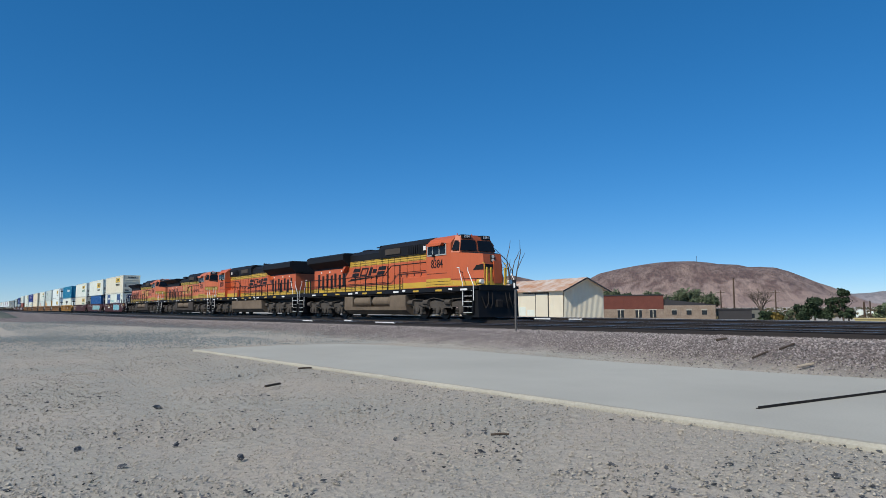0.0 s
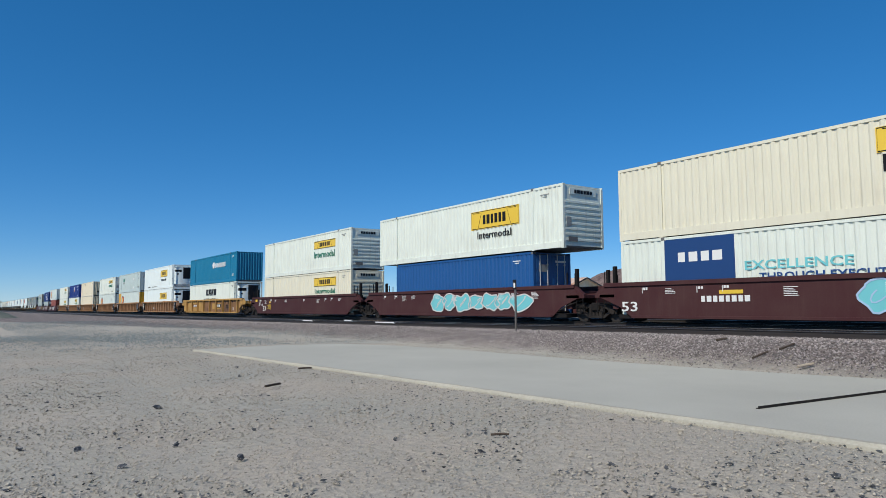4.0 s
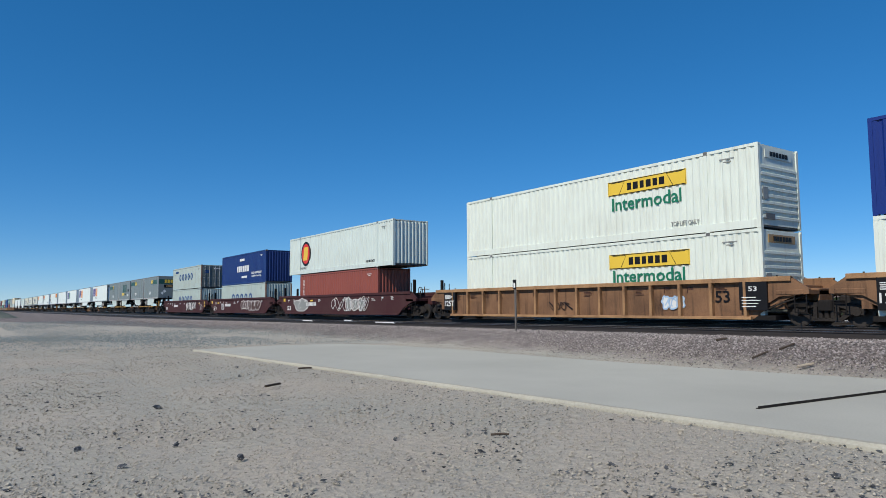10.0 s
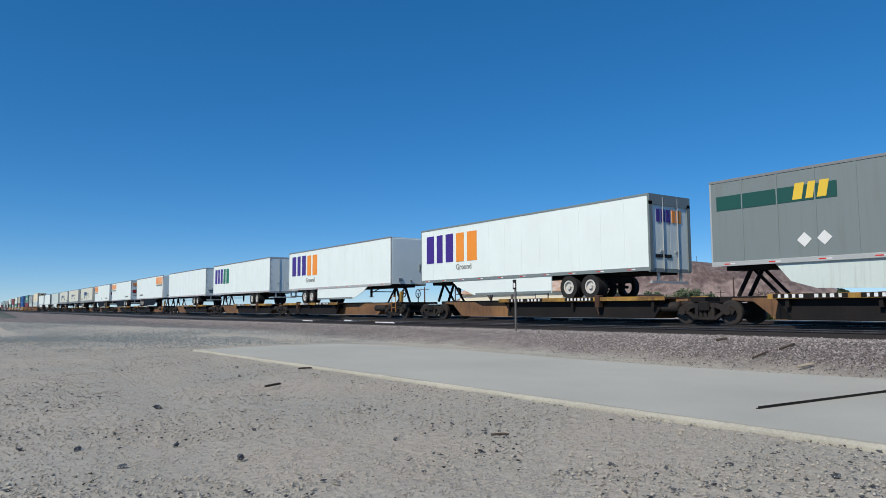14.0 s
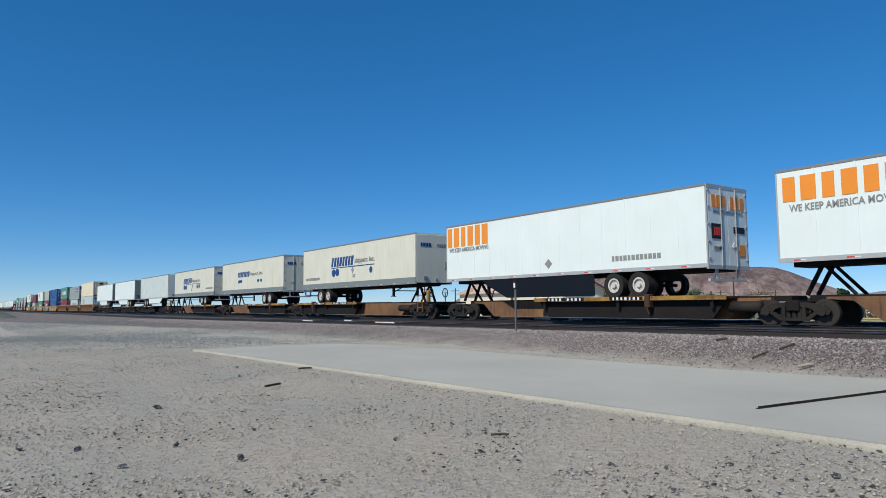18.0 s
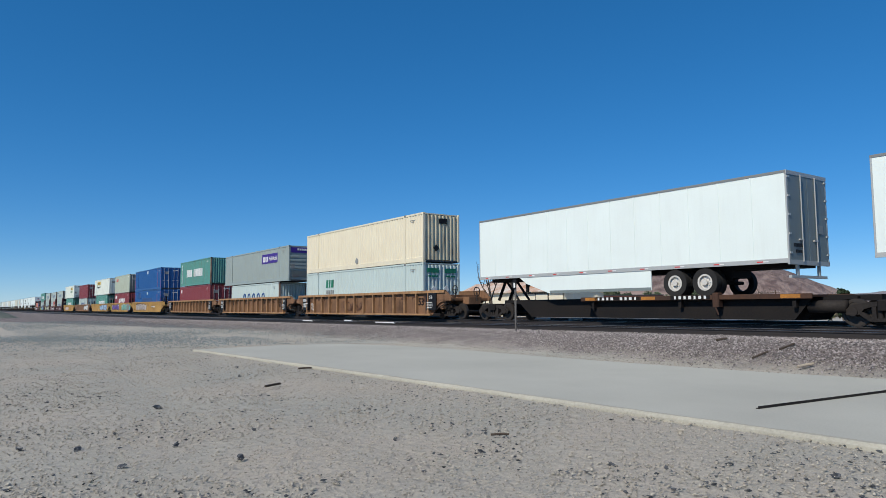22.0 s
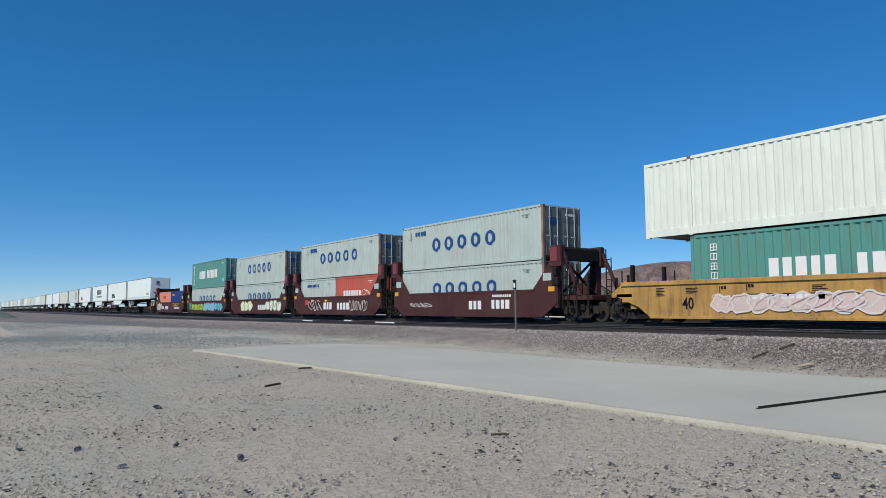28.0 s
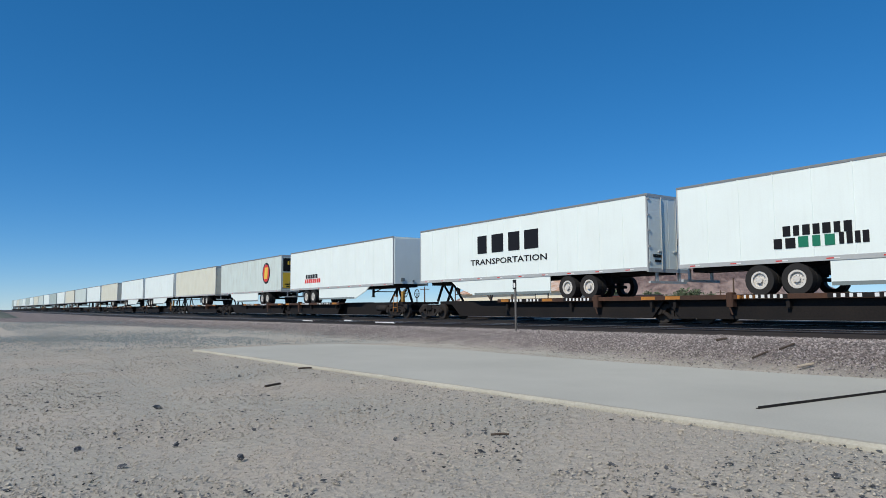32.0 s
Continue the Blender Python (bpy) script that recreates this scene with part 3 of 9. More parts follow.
def container(s, z, length, m, end="corr", h=2.9, w=2.59, label="", trim=None, ribs=0.30, smooth=False, back=False, front=None, post=None):
    """Freight container with its forward end at s, standing at z. end: corr, door, slat or reefer."""
    ob = thing("shipping_container", label, "container", "containers on the train")
    key = (length, m.name, end, h, w, ribs, smooth, trim.name if trim else "", back, front.name if front else "", post.name if post else "")
    trim = trim or m
    dm = DOORGREY if m in (GREY, SAGEBOX) else m
    L, hw = length, w / 2
    long = length > 14

    def build():
        out = []
        dep = 0.012 if smooth else 0.040
        fx = 0.58 if end == "reefer" else 0.12          # an open frame stands before a cooling unit
        pitch = ribs
        for y, dd in ((-hw + 0.012, dep), (hw - 0.012, -dep)):
            out.append(("side_panel", corrugated(L - 0.12 - fx, 0.16, h - 0.10, y, pitch, dd, m, "x", -L + 0.12), ""))
        out.append(("roof", Geo().box(-L + 0.06, 0.06 - fx, -hw + 0.05, hw - 0.05, h - 0.09, h - 0.02).mesh("roof", m), ""))
        out.append(("floor", Geo().box(-L + 0.1, -0.1, -hw + 0.06, hw - 0.06, 0.06, 0.15).mesh("floor", DARKGREY), ""))
        for y in (-hw, hw - 0.06):
            out.append(("top_rail", Geo().box(-L, 0, y, y + 0.06, h - 0.10, h).mesh("top_rail", trim), ""))
            out.append(("bottom_rail", Geo().box(-L, 0, y, y + 0.06, 0.03, 0.30 if long else 0.17).mesh("bottom_rail", trim), ""))
        for x in (-L, -0.12):
            for y in (-hw, hw - 0.12):
                out.append(("corner_post", Geo().box(x, x + 0.12, y - 0.002, y + 0.122, 0.1, h - 0.08).mesh("corner_post", (post or front or trim) if x > -1 else trim), ""))
        posts = [-2.06, -L + 1.94] if long else []
        for x in posts:
            g = Geo()
            g.box(x, x + 0.13, -hw - 0.003, -hw + 0.05, 0.1, h - 0.06)
            g.box(x - 0.02, x + 0.15, -hw - 0.004, -hw + 0.14, 0.0, 0.13)
            out.append(("lifting_post", g.mesh("lifting_post", trim), ""))
            out.append(("lifting_casting", Geo().box(x - 0.02, x + 0.15, -hw - 0.006, -hw + 0.14, h - 0.11, h + 0.02, 0.01).mesh("lifting_casting", DARKGREY), ""))
        for x in (-L, -0.16):
            for y in (-hw,):
                for zz in (0, h - 0.12):
                    out.append(("corner_casting", Geo().box(x, x + 0.16, y - 0.005, y + 0.165, zz, zz + 0.125, 0.012).mesh("corner_casting", trim if long else DARKGREY), ""))
        # ends
        out.append(("rear_end", Geo().box(-L + 0.03, -L + 0.07, -hw + 0.1, hw - 0.1, 0.15, h - 0.1).mesh("rear_end", m), ""))
        if end == "corr":
            out.append(("front_end", corrugated(w - 0.22, 0.16, h - 0.12, -0.01, 0.26, 0.05, front or (TANRUST if m is TAN else m), "y", -hw + 0.11), ""))
        elif end == "slat":
            out.append(("front_end", Geo().box(-0.07, -0.04, -hw + 0.1, hw - 0.1, 0.12, h - 0.1).mesh("front_end", m), ""))
            deep = m is PALESTEEL
            if deep:
                out.append(("lower_panel", Geo().box(-0.05, -0.02, -hw + 0.2, hw - 0.2, 0.30, 0.86).mesh("lower_panel", DOORGREY), "dark recessed panel"))
            for i in range(4 if deep else 8):
                zz = 1.02 + i * 0.30 if deep else 0.35 + i * (h - 0.95) / 8
                out.append(("rib", Geo().box(-0.05, 0.0, -hw + 0.14, hw - 0.14, zz, zz + (0.17 if deep else 0.11), 0.02).mesh("rib", m), ""))
        elif end == "door":
            for k, (a, b) in enumerate(((-hw + 0.11, -0.01), (0.01, hw - 0.11))):
                out.append(("door", Geo().box(-0.06, -0.025, a, b, 0.14, h - 0.12).mesh("door", dm), ""))
                for i in range(4):
                    zz = 0.22 + i * (h - 0.4) / 4
                    out.append(("door_panel", Geo().box(-0.03, -0.008, a + 0.08, b - 0.08, zz, zz + (h - 0.4) / 4 - 0.09, 0.01).mesh("door_panel", dm), ""))
                for q in (0.28, 0.72):
                    y = a + (b - a) * q
                    g = Geo().bar((0.015, y, 0.1), (0.015, y, h - 0.08), 0.022)
                    g.box(-0.01, 0.03, y - 0.05, y + 0.05, 0.5, 0.56).box(-0.01, 0.03, y - 0.05, y + 0.05, h - 0.6, h - 0.54)
                    out.append(("lock_rod", g.mesh("lock_rod", BRIGHT), "galvanised lock rod"))
                    out.append(("handle", Geo().box(0.02, 0.045, y - 0.22, y + 0.05, 1.1, 1.15).mesh("handle", BRIGHT), ""))
        elif end == "reefer":
            out.append(("front_end", Geo().box(-0.60, -0.54, -hw, hw, 0.12, h - 0.06).mesh("front_end", m), ""))
            def bow(y0, y1, dx, z0, z1):
                # panel with a bowed face
                r = hw - 0.20
                face = lambda yy: -0.55 + 0.52 * math.sqrt(max(0.02, 1 - abs(yy / r) ** 2.6)) + dx
                pts = [(-0.57, y0)] + [(face(yy), yy) for yy in np.linspace(y0, y1, 17)] + [(-0.57, y1)]
                return Geo().stack(pts, [(z0, 1), (z1, 1)])
            out.append(("cooling_unit", bow(-hw + 0.22, hw - 0.22, 0.0, 0.42, h - 0.24).mesh("cooling_unit", TRAILERWHITE), "white bowed refrigeration unit"))
            out.append(("grille", bow(-0.10, hw - 0.26, 0.008, 1.15, h - 0.34).mesh("grille", M_BLACK), "black cooling grille"))
            out.append(("control_panel", bow(-hw + 0.30, -0.28, 0.008, h - 0.90, h - 0.62).mesh("control_panel", M_BLACK), ""))
            out.append(("control_panel", bow(-hw + 0.5, -0.6, 0.008, h - 1.25, h - 1.08).mesh("control_panel", DARKGREY), ""))
            out.append(("fuel_tank", Geo().box(-0.42, -0.06, -hw + 0.14, hw - 0.14, 0.2, 0.48, 0.03).mesh("fuel_tank", ALU), "grey fuel tank"))
            out.append(("bottom_beam", Geo().box(-0.12, 0, -hw + 0.1, hw - 0.1, 0, 0.14).mesh("bottom_beam", trim), ""))
            out.append(("top_beam", Geo().box(-0.12, 0, -hw + 0.1, hw - 0.1, h - 0.14, h).mesh("top_beam", trim), ""))
            for zz in (0.55, 1.15, 1.75, 2.35):
                out.append(("rung", Geo().bar((-0.10, -hw + 0.03, zz), (-0.56, -hw + 0.03, zz), 0.02).mesh("rung", DARKGREY), ""))
        return out

    for name, me, lb in cached(key, build):
        part(name, me, None, ob, lb)
    rolling(ob, s, TRACK_Y, z)
    return ob


# ---- trucks ----
def truck_meshes():
    frames = []
    for y in (-1.02, 0.90):
        fr = Geo()
        frames.append(fr)
        fr.plate([(-1.16, 0.48), (-0.98, 0.66), (-0.4, 0.76), (0.4, 0.76), (0.98, 0.66), (1.16, 0.48), (1.1, 0.36), (0.74, 0.38), (0.6, 0.54), (0.34, 0.62), (-0.34, 0.62), (-0.6, 0.54), (-0.74, 0.38), (-1.1, 0.36)], y, y + 0.12)
        fr.plate([(-0.8, 0.42), (-0.45, 0.17), (0.45, 0.17), (0.8, 0.42), (0.66, 0.46), (0.38, 0.27), (-0.38, 0.27), (-0.66, 0.46)], y + 0.01, y + 0.11)
        for x in (-0.33, 0.33):
            fr.box(x - 0.06, x + 0.06, y + 0.005, y + 0.115, 0.22, 0.66)
    bol = Geo().box(-0.22, 0.22, -1.1, 1.1, 0.5, 0.82, 0.04)
    nests = []
    for y in (-1.06, 0.84):
        spr = Geo()
        for x in (-0.18, 0.0, 0.18):
            spr.cyl((x, y + 0.11, 0.26), 0.075, 0.3, "z", 10)
        nests.append(("spring_nest", spr.mesh("spring_nest", STEEL)))
    wh = Geo()
    for y in (-0.80, 0.66):
        wh.cyl((0, y, 0), 0.43, 0.14, "y", 26)
        yo = y - 0.012 if y < 0 else y + 0.14
        wh.ring((0, yo, 0), 0.40, 0.33, 0.014, "y", 26)
        wh.cyl((0, y - 0.05 if y < 0 else y + 0.1, 0), 0.12, 0.1, "y", 14)
    wh.cyl((0, -0.8, 0), 0.08, 1.6, "y", 10)
    caps = []
    for x in (-0.9, 0.9):
        for y in (-1.06, 0.98):
            caps.append(("axle_cap", Geo().cyl((x, y, 0.46), 0.13, 0.08, "y", 12).mesh("axle_cap", STEEL)))
    return [("side_frame", frames[0].mesh("side_frame", STEEL)), ("side_frame", frames[1].mesh("side_frame", STEEL)), ("bolster", bol.mesh("bolster", BLACK))] + nests + caps + [("wheelset", wh.mesh("wheelset", WHEELSTEEL))]


def truck(parent, x):
    ms = cached("truck", truck_meshes)
    root = part("truck", ms[0][1], None, parent, at=(x, 0, 0))
    for n, me in ms[1:-1]:
        part(n, me, None, root)
    for dx in (-0.9, 0.9):
        part("wheelset", ms[-1][1], None, root, at=(dx, 0, 0.43))


def coupler(parent, x0, x1):
    part("coupler", cached(("coupler", round(x1 - x0, 2)), lambda: Geo().box(x0 - x0, x1 - x0, -0.12, 0.12, 0.66, 0.92, 0.03).box((x1 - x0) / 2 - 0.25, (x1 - x0) / 2 + 0.25, -0.2, 0.2, 0.6, 0.98, 0.05).mesh("coupler", STEEL)), None, parent, at=(x0, 0, 0))


# ---- well cars ----
def well_car(front, rear, m, ribs=14, label="", trucks=(1, 1), style="rib", well=None):
    """One unit of a well car between the couplings at front and rear. trucks: whether a truck stands at the front and rear."""
    L = front - rear
    ob = thing("well_car", label, "railcar", "well cars of the train")
    w0, w1 = well or (-1.95, -L + 1.95)      # the well between its end bulkheads
    top, low = 1.58, 0.20

    for sgn in (-1, 1):
        def side():
            g = Geo()
            y = 1.34 * sgn
            yo = y + 0.10 * sgn
            a, b = min(y, yo), max(y, yo)
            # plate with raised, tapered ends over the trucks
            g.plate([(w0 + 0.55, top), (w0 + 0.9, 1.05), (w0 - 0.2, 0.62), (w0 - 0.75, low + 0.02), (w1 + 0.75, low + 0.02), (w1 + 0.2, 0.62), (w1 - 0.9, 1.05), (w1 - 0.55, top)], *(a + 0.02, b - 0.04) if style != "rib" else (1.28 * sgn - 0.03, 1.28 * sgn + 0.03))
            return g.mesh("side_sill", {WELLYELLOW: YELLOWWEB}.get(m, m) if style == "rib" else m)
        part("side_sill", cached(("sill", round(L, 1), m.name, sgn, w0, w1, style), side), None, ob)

        def chords():
            g = Geo()
            y = 1.34 * sgn
            a, b = min(y, y + 0.14 * sgn), max(y, y + 0.14 * sgn)
            g.box(w1 - 0.62, w0 + 0.62, a, b, top - 0.13, top + 0.02, 0.01)
            g.box(w1 + 0.75, w0 - 0.75, a, b, low, low + 0.1, 0.01)
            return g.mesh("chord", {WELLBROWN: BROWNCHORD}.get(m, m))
        part("chord", cached(("chord", round(L, 1), m.name, sgn, w0, w1), chords), None, ob)
        if style == "rib":
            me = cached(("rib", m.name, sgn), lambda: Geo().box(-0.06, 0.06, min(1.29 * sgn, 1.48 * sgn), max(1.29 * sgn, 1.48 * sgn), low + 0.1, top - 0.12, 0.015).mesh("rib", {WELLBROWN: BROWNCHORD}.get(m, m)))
            for i in range(ribs):
                x = w0 - 0.95 + (w1 - w0 + 1.9) * i / (ribs - 1)
                part("rib", me, None, ob, at=(x, 0, 0))

    for x, d in ((w0, 1), (w1, -1)):
        def end():
            g = Geo().box(x, x + 0.3 * d, -1.3, 1.3, 0.55, 1.35, 0.02)
            tip = -0.45 if d > 0 else -L + 0.45
            g.box(x, tip, -0.45, 0.45, 0.82, 1.22, 0.03)
            g.box(x + 0.1 * d, x + 1.0 * d, -1.42, 1.42, 1.02, 1.16, 0.02)
            for y in (-1.4, 1.26):
                g.plate([(x - 0.3 * d, top), (x + 0.55 * d, top), (x + 1.15 * d, 1.18), (x + 1.15 * d, 1.02), (x + 0.2 * d, 0.95), (x - 0.5 * d, 0.55)], y, y + 0.14)
            return g.mesh("end_platform", m)
        part("end_platform", cached(("ends", round(L, 1), m.name, x, d), end), None, ob)
    part("well_floor", cached(("floor", round(L, 1), w0, w1), lambda: Geo().box(w1, w0, -1.3, 1.3, low - 0.02, 0.338).mesh("well_floor", BLACK)), None, ob)

    for x, d in ((w0, 1), (w1, -1)):
        for y in (-1.37, 1.37):
            def ladder():
                up = 0.06 if style == "rib" else 0.56
                g = Geo().bar((0.15 * d, 0, 1.3), (0.15 * d, 0, top + up), 0.03).bar((0.62 * d, 0, 1.1), (0.62 * d, 0, top + up - 0.06), 0.025)
                g.bar((1.05 * d, 0, 0.42), (1.05 * d, 0, 1.05), 0.02).bar((0.68 * d, 0, 0.42), (0.68 * d, 0, 1.05), 0.02)
                for zz in (0.45, 0.72):
                    g.bar((0.68 * d, 0, zz), (1.05 * d, 0, zz), 0.018)
                return g.mesh("grab_rail", BLACK)
            part("grab_rail", cached(("grab", d, style), ladder), None, ob, at=(x, y, 0))
        for y in (-1.0, 1.0) if m is WELLRED or m is WELLYELLOW and style == "flat" else ():
            part("guide_post", cached(("guide", d), lambda: Geo().box(0.32 * d, 0.46 * d, -0.08, 0.08, 1.1, 2.3, 0.015).box(0.3 * d, 0.48 * d, -0.11, 0.11, 1.1, 1.5).mesh("guide_post", BLACK)), None, ob, at=(x, y, 0))
    # brake wheel and pipes at the leading end
    if trucks[0] == 1:
        part("brake_wheel", cached("wbrake", lambda: Geo().ring((0, -0.9, 1.62), 0.24, 0.2, 0.03, "y", 16).bar((0, -0.88, 1.1), (0, -0.88, 1.62), 0.03).bar((-0.22, -0.88, 1.62), (0.22, -0.88, 1.62), 0.012).mesh("brake_wheel", STEEL)), None, ob, at=(w0 + 0.85, 0, 0))
    part("brake_pipe", cached(("wpipe", round(w0 - w1, 1)), lambda: Geo().path([(0.9, -1.2, 0.95), (0.3, -1.38, 0.75), (-0.3, -1.4, 0.5)], 0.03).cyl((0.3, -1.0, 0.7), 0.14, 0.6, "x", 10).mesh("brake_pipe", STEEL)), None, ob, at=(w0, 0, 0))
    if trucks[0] == 1:
        truck(ob, -1.5)
    elif trucks[0] == 2:
        truck(ob, 0.0)
    if trucks[1] == 1:
        truck(ob, -L + 1.5)
    coupler(ob, -L + 0.02, -L + 0.52)
    rolling(ob, front)
    return ob


def tower_car(front, rear, label, trucks, nose=0.0, tail=0.0):
    """Articulated unit with tall end bulkheads and triangular gussets."""
    L = front - rear
    ob = thing("tall_bulkhead_well_car", label, "railcar", "well cars of the train")
    w0, w1 = -1.3 - nose, -L + 1.3 + tail
    key = round(L, 1)
    for sgn in (-1, 1):
        def side():
            y = 1.32 * sgn
            a, b = min(y, y + 0.12 * sgn), max(y, y + 0.12 * sgn)
            g = Geo().plate([(w0 + 0.55, 2.62), (w0 + 0.1, 2.62), (w0 - 1.05, 1.42), (w1 + 1.05, 1.42), (w1 - 0.1, 2.62), (w1 - 0.55, 2.62), (w1 - 0.5, 0.8), (w1 + 0.4, 0.2), (w0 - 0.4, 0.2), (w0 + 0.5, 0.8)], a, b)
            g.box(w1 + 0.9, w0 - 0.9, a - 0.02, b + 0.02, 1.36, 1.46)
            g.box(w1 + 0.4, w0 - 0.4, a - 0.02, b + 0.02, 0.18, 0.27)
            return g.mesh("side_sill", WELLRED)
        part("side_sill", cached(("tsill", key, sgn), side), None, ob)
        for x in (w0 + 0.45, w1 - 0.45):
            part("bulkhead_post", cached(("tpost", sgn), lambda: Geo().box(-0.34, 0.34, min(1.12 * sgn, 1.46 * sgn), max(1.12 * sgn, 1.46 * sgn), 2.5, 3.4, 0.04).box(-0.4, 0.4, min(1.38 * sgn, 1.48 * sgn), max(1.38 * sgn, 1.48 * sgn), 2.45, 2.6, 0.02).box(-0.1, 0.1, min(1.1 * sgn, 1.4 * sgn), max(1.1 * sgn, 1.4 * sgn), 0.6, 2.5).mesh("bulkhead_post", WELLRED)), None, ob, at=(x, 0, 0))
    for x in (w0 + 0.45, w1 - 0.45):
        part("bulkhead_beam", cached("tbeam", lambda: Geo().box(-0.30, 0.30, -1.2, 1.2, 2.72, 3.32, 0.10).box(-0.12, 0.12, -1.3, 1.3, 0.6, 1.2).mesh("bulkhead_beam", BLACK)), None, ob, at=(x, 0, 0))
    for x, d in ((w0 + 0.45, 1), (w1 - 0.45, -1)):
        def rungs():
            g = Geo().bar((0.42 * d, 0, 0.55), (0.42 * d, 0, 3.3), 0.03).bar((0.72 * d, 0, 0.55), (0.72 * d, 0, 2.9), 0.025)
            for k in range(8):
                g.bar((0.42 * d, 0, 0.65 + 0.31 * k), (0.72 * d, 0, 0.65 + 0.31 * k), 0.018)
            return g.mesh("ladder", BLACK)
        for y in (-1.42, 1.42):
            part("ladder", cached(("tlad", d), rungs), None, ob, at=(x, y, 0))
        part("lock_box", cached("tlock", lambda: Geo().box(-0.2, 0.2, -1.5, -1.3, 1.62, 1.95, 0.03).box(-0.12, 0.12, -1.52, -1.3, 2.05, 2.4, 0.02).mesh("lock_box", BLACK)), None, ob, at=(x, 0, 0))
        part("pale_patch", cached("tpale", lambda: Geo().box(-0.26, 0.26, -1.466, -1.44, 2.08, 2.42).mesh("pale_patch", GREY)), None, ob, at=(x - 0.5 * d, 0, -0.25))
        part("yellow_plate", cached("tyel", lambda: Geo().box(-0.2, 0.2, -1.462, -1.43, 1.34, 1.56).mesh("yellow_plate", YELLOWEND)), None, ob, at=(x - 0.25 * d, 0, 0))
        part("side_pad", cached("tpad", lambda: Geo().box(-0.2, 0.2, -1.475, -1.45, 2.68, 3.3).mesh("side_pad", MAROON)), None, ob, at=(x - 0.05 * d, 0, 0))
        part("brake_lever", cached(("tlev", d), lambda: Geo().path([(0.55 * d, -1.2, 1.2), (0.9 * d, -1.25, 1.0), (1.05 * d, -1.3, 0.55), (0.8 * d, -1.3, 0.4)], 0.035).path([(0.5 * d, -0.9, 2.5), (0.75 * d, -1.0, 1.6), (0.6 * d, -1.1, 0.9)], 0.03).mesh("brake_lever", BLACK)), None, ob, at=(x, 0, 0))
        part("cross_brace", cached("tx", lambda: Geo().bar((0, -1.1, 1.2), (0, 1.1, 2.85), 0.06).bar((0.05, 1.1, 1.2), (0.05, -1.1, 2.85), 0.06).mesh("cross_brace", BLACK)), None, ob, at=(x, 0, 0))
    # low open end before or behind the outermost bulkheads, with stakes and slanted braces
    for reach, x, d in ((nose, w0 + 0.75, 1), (tail, w1 - 0.75, -1)):
        if not reach:
            continue
        part("end_platform", Geo().box(x, x + (reach + 0.2) * d, -1.3, 1.3, 0.95, 1.14, 0.02), WELLRED, ob)
        for y in (-1.28, 1.28):
            for k, top in ((0.55, 1.95), (1.0, 2.05)):
                part("stake", Geo().box(x + reach * k * d - 0.05, x + reach * k * d + 0.05, y - 0.05, y + 0.05, 0.6, top, 0.01), BLACK, ob)
            part("end_brace", Geo().plate([(x, 3.1), (x + 0.12 * d, 3.1), (x + reach * 0.75 * d, 1.14), (x + reach * 0.75 * d - 0.2 * d, 1.14)], y - 0.05, y + 0.05), WELLRED, ob)
            part("grab_rail", Geo().path([(x + reach * d, y, 1.14), (x + reach * d, y, 1.62), (x + (reach - 0.5) * d, y, 1.62), (x + (reach - 0.5) * d, y, 1.14)], 0.02), BLACK, ob)
    part("well_floor", cached(("tfloor", key), lambda: Geo().box(w1, w0, -1.3, 1.3, 0.26, 0.36).mesh("well_floor", BLACK)), None, ob)
    for a, b in ((w0, -0.1), (-L + 0.1, w1)):
        part("draft_sill", cached(("tcs", key, a), lambda: Geo().box(a, b, -0.4, 0.4, 0.75, 1.15).mesh("draft_sill", BLACK)), None, ob)
    if trucks[0] == 1:
        truck(ob, -1.2)
    elif trucks[0] == 2:
        truck(ob, 0.0)
    if trucks[1] == 1:
        truck(ob, -L + 1.2)
    coupler(ob, -L + 0.02, -L + 0.42)
    rolling(ob, front)
    return ob


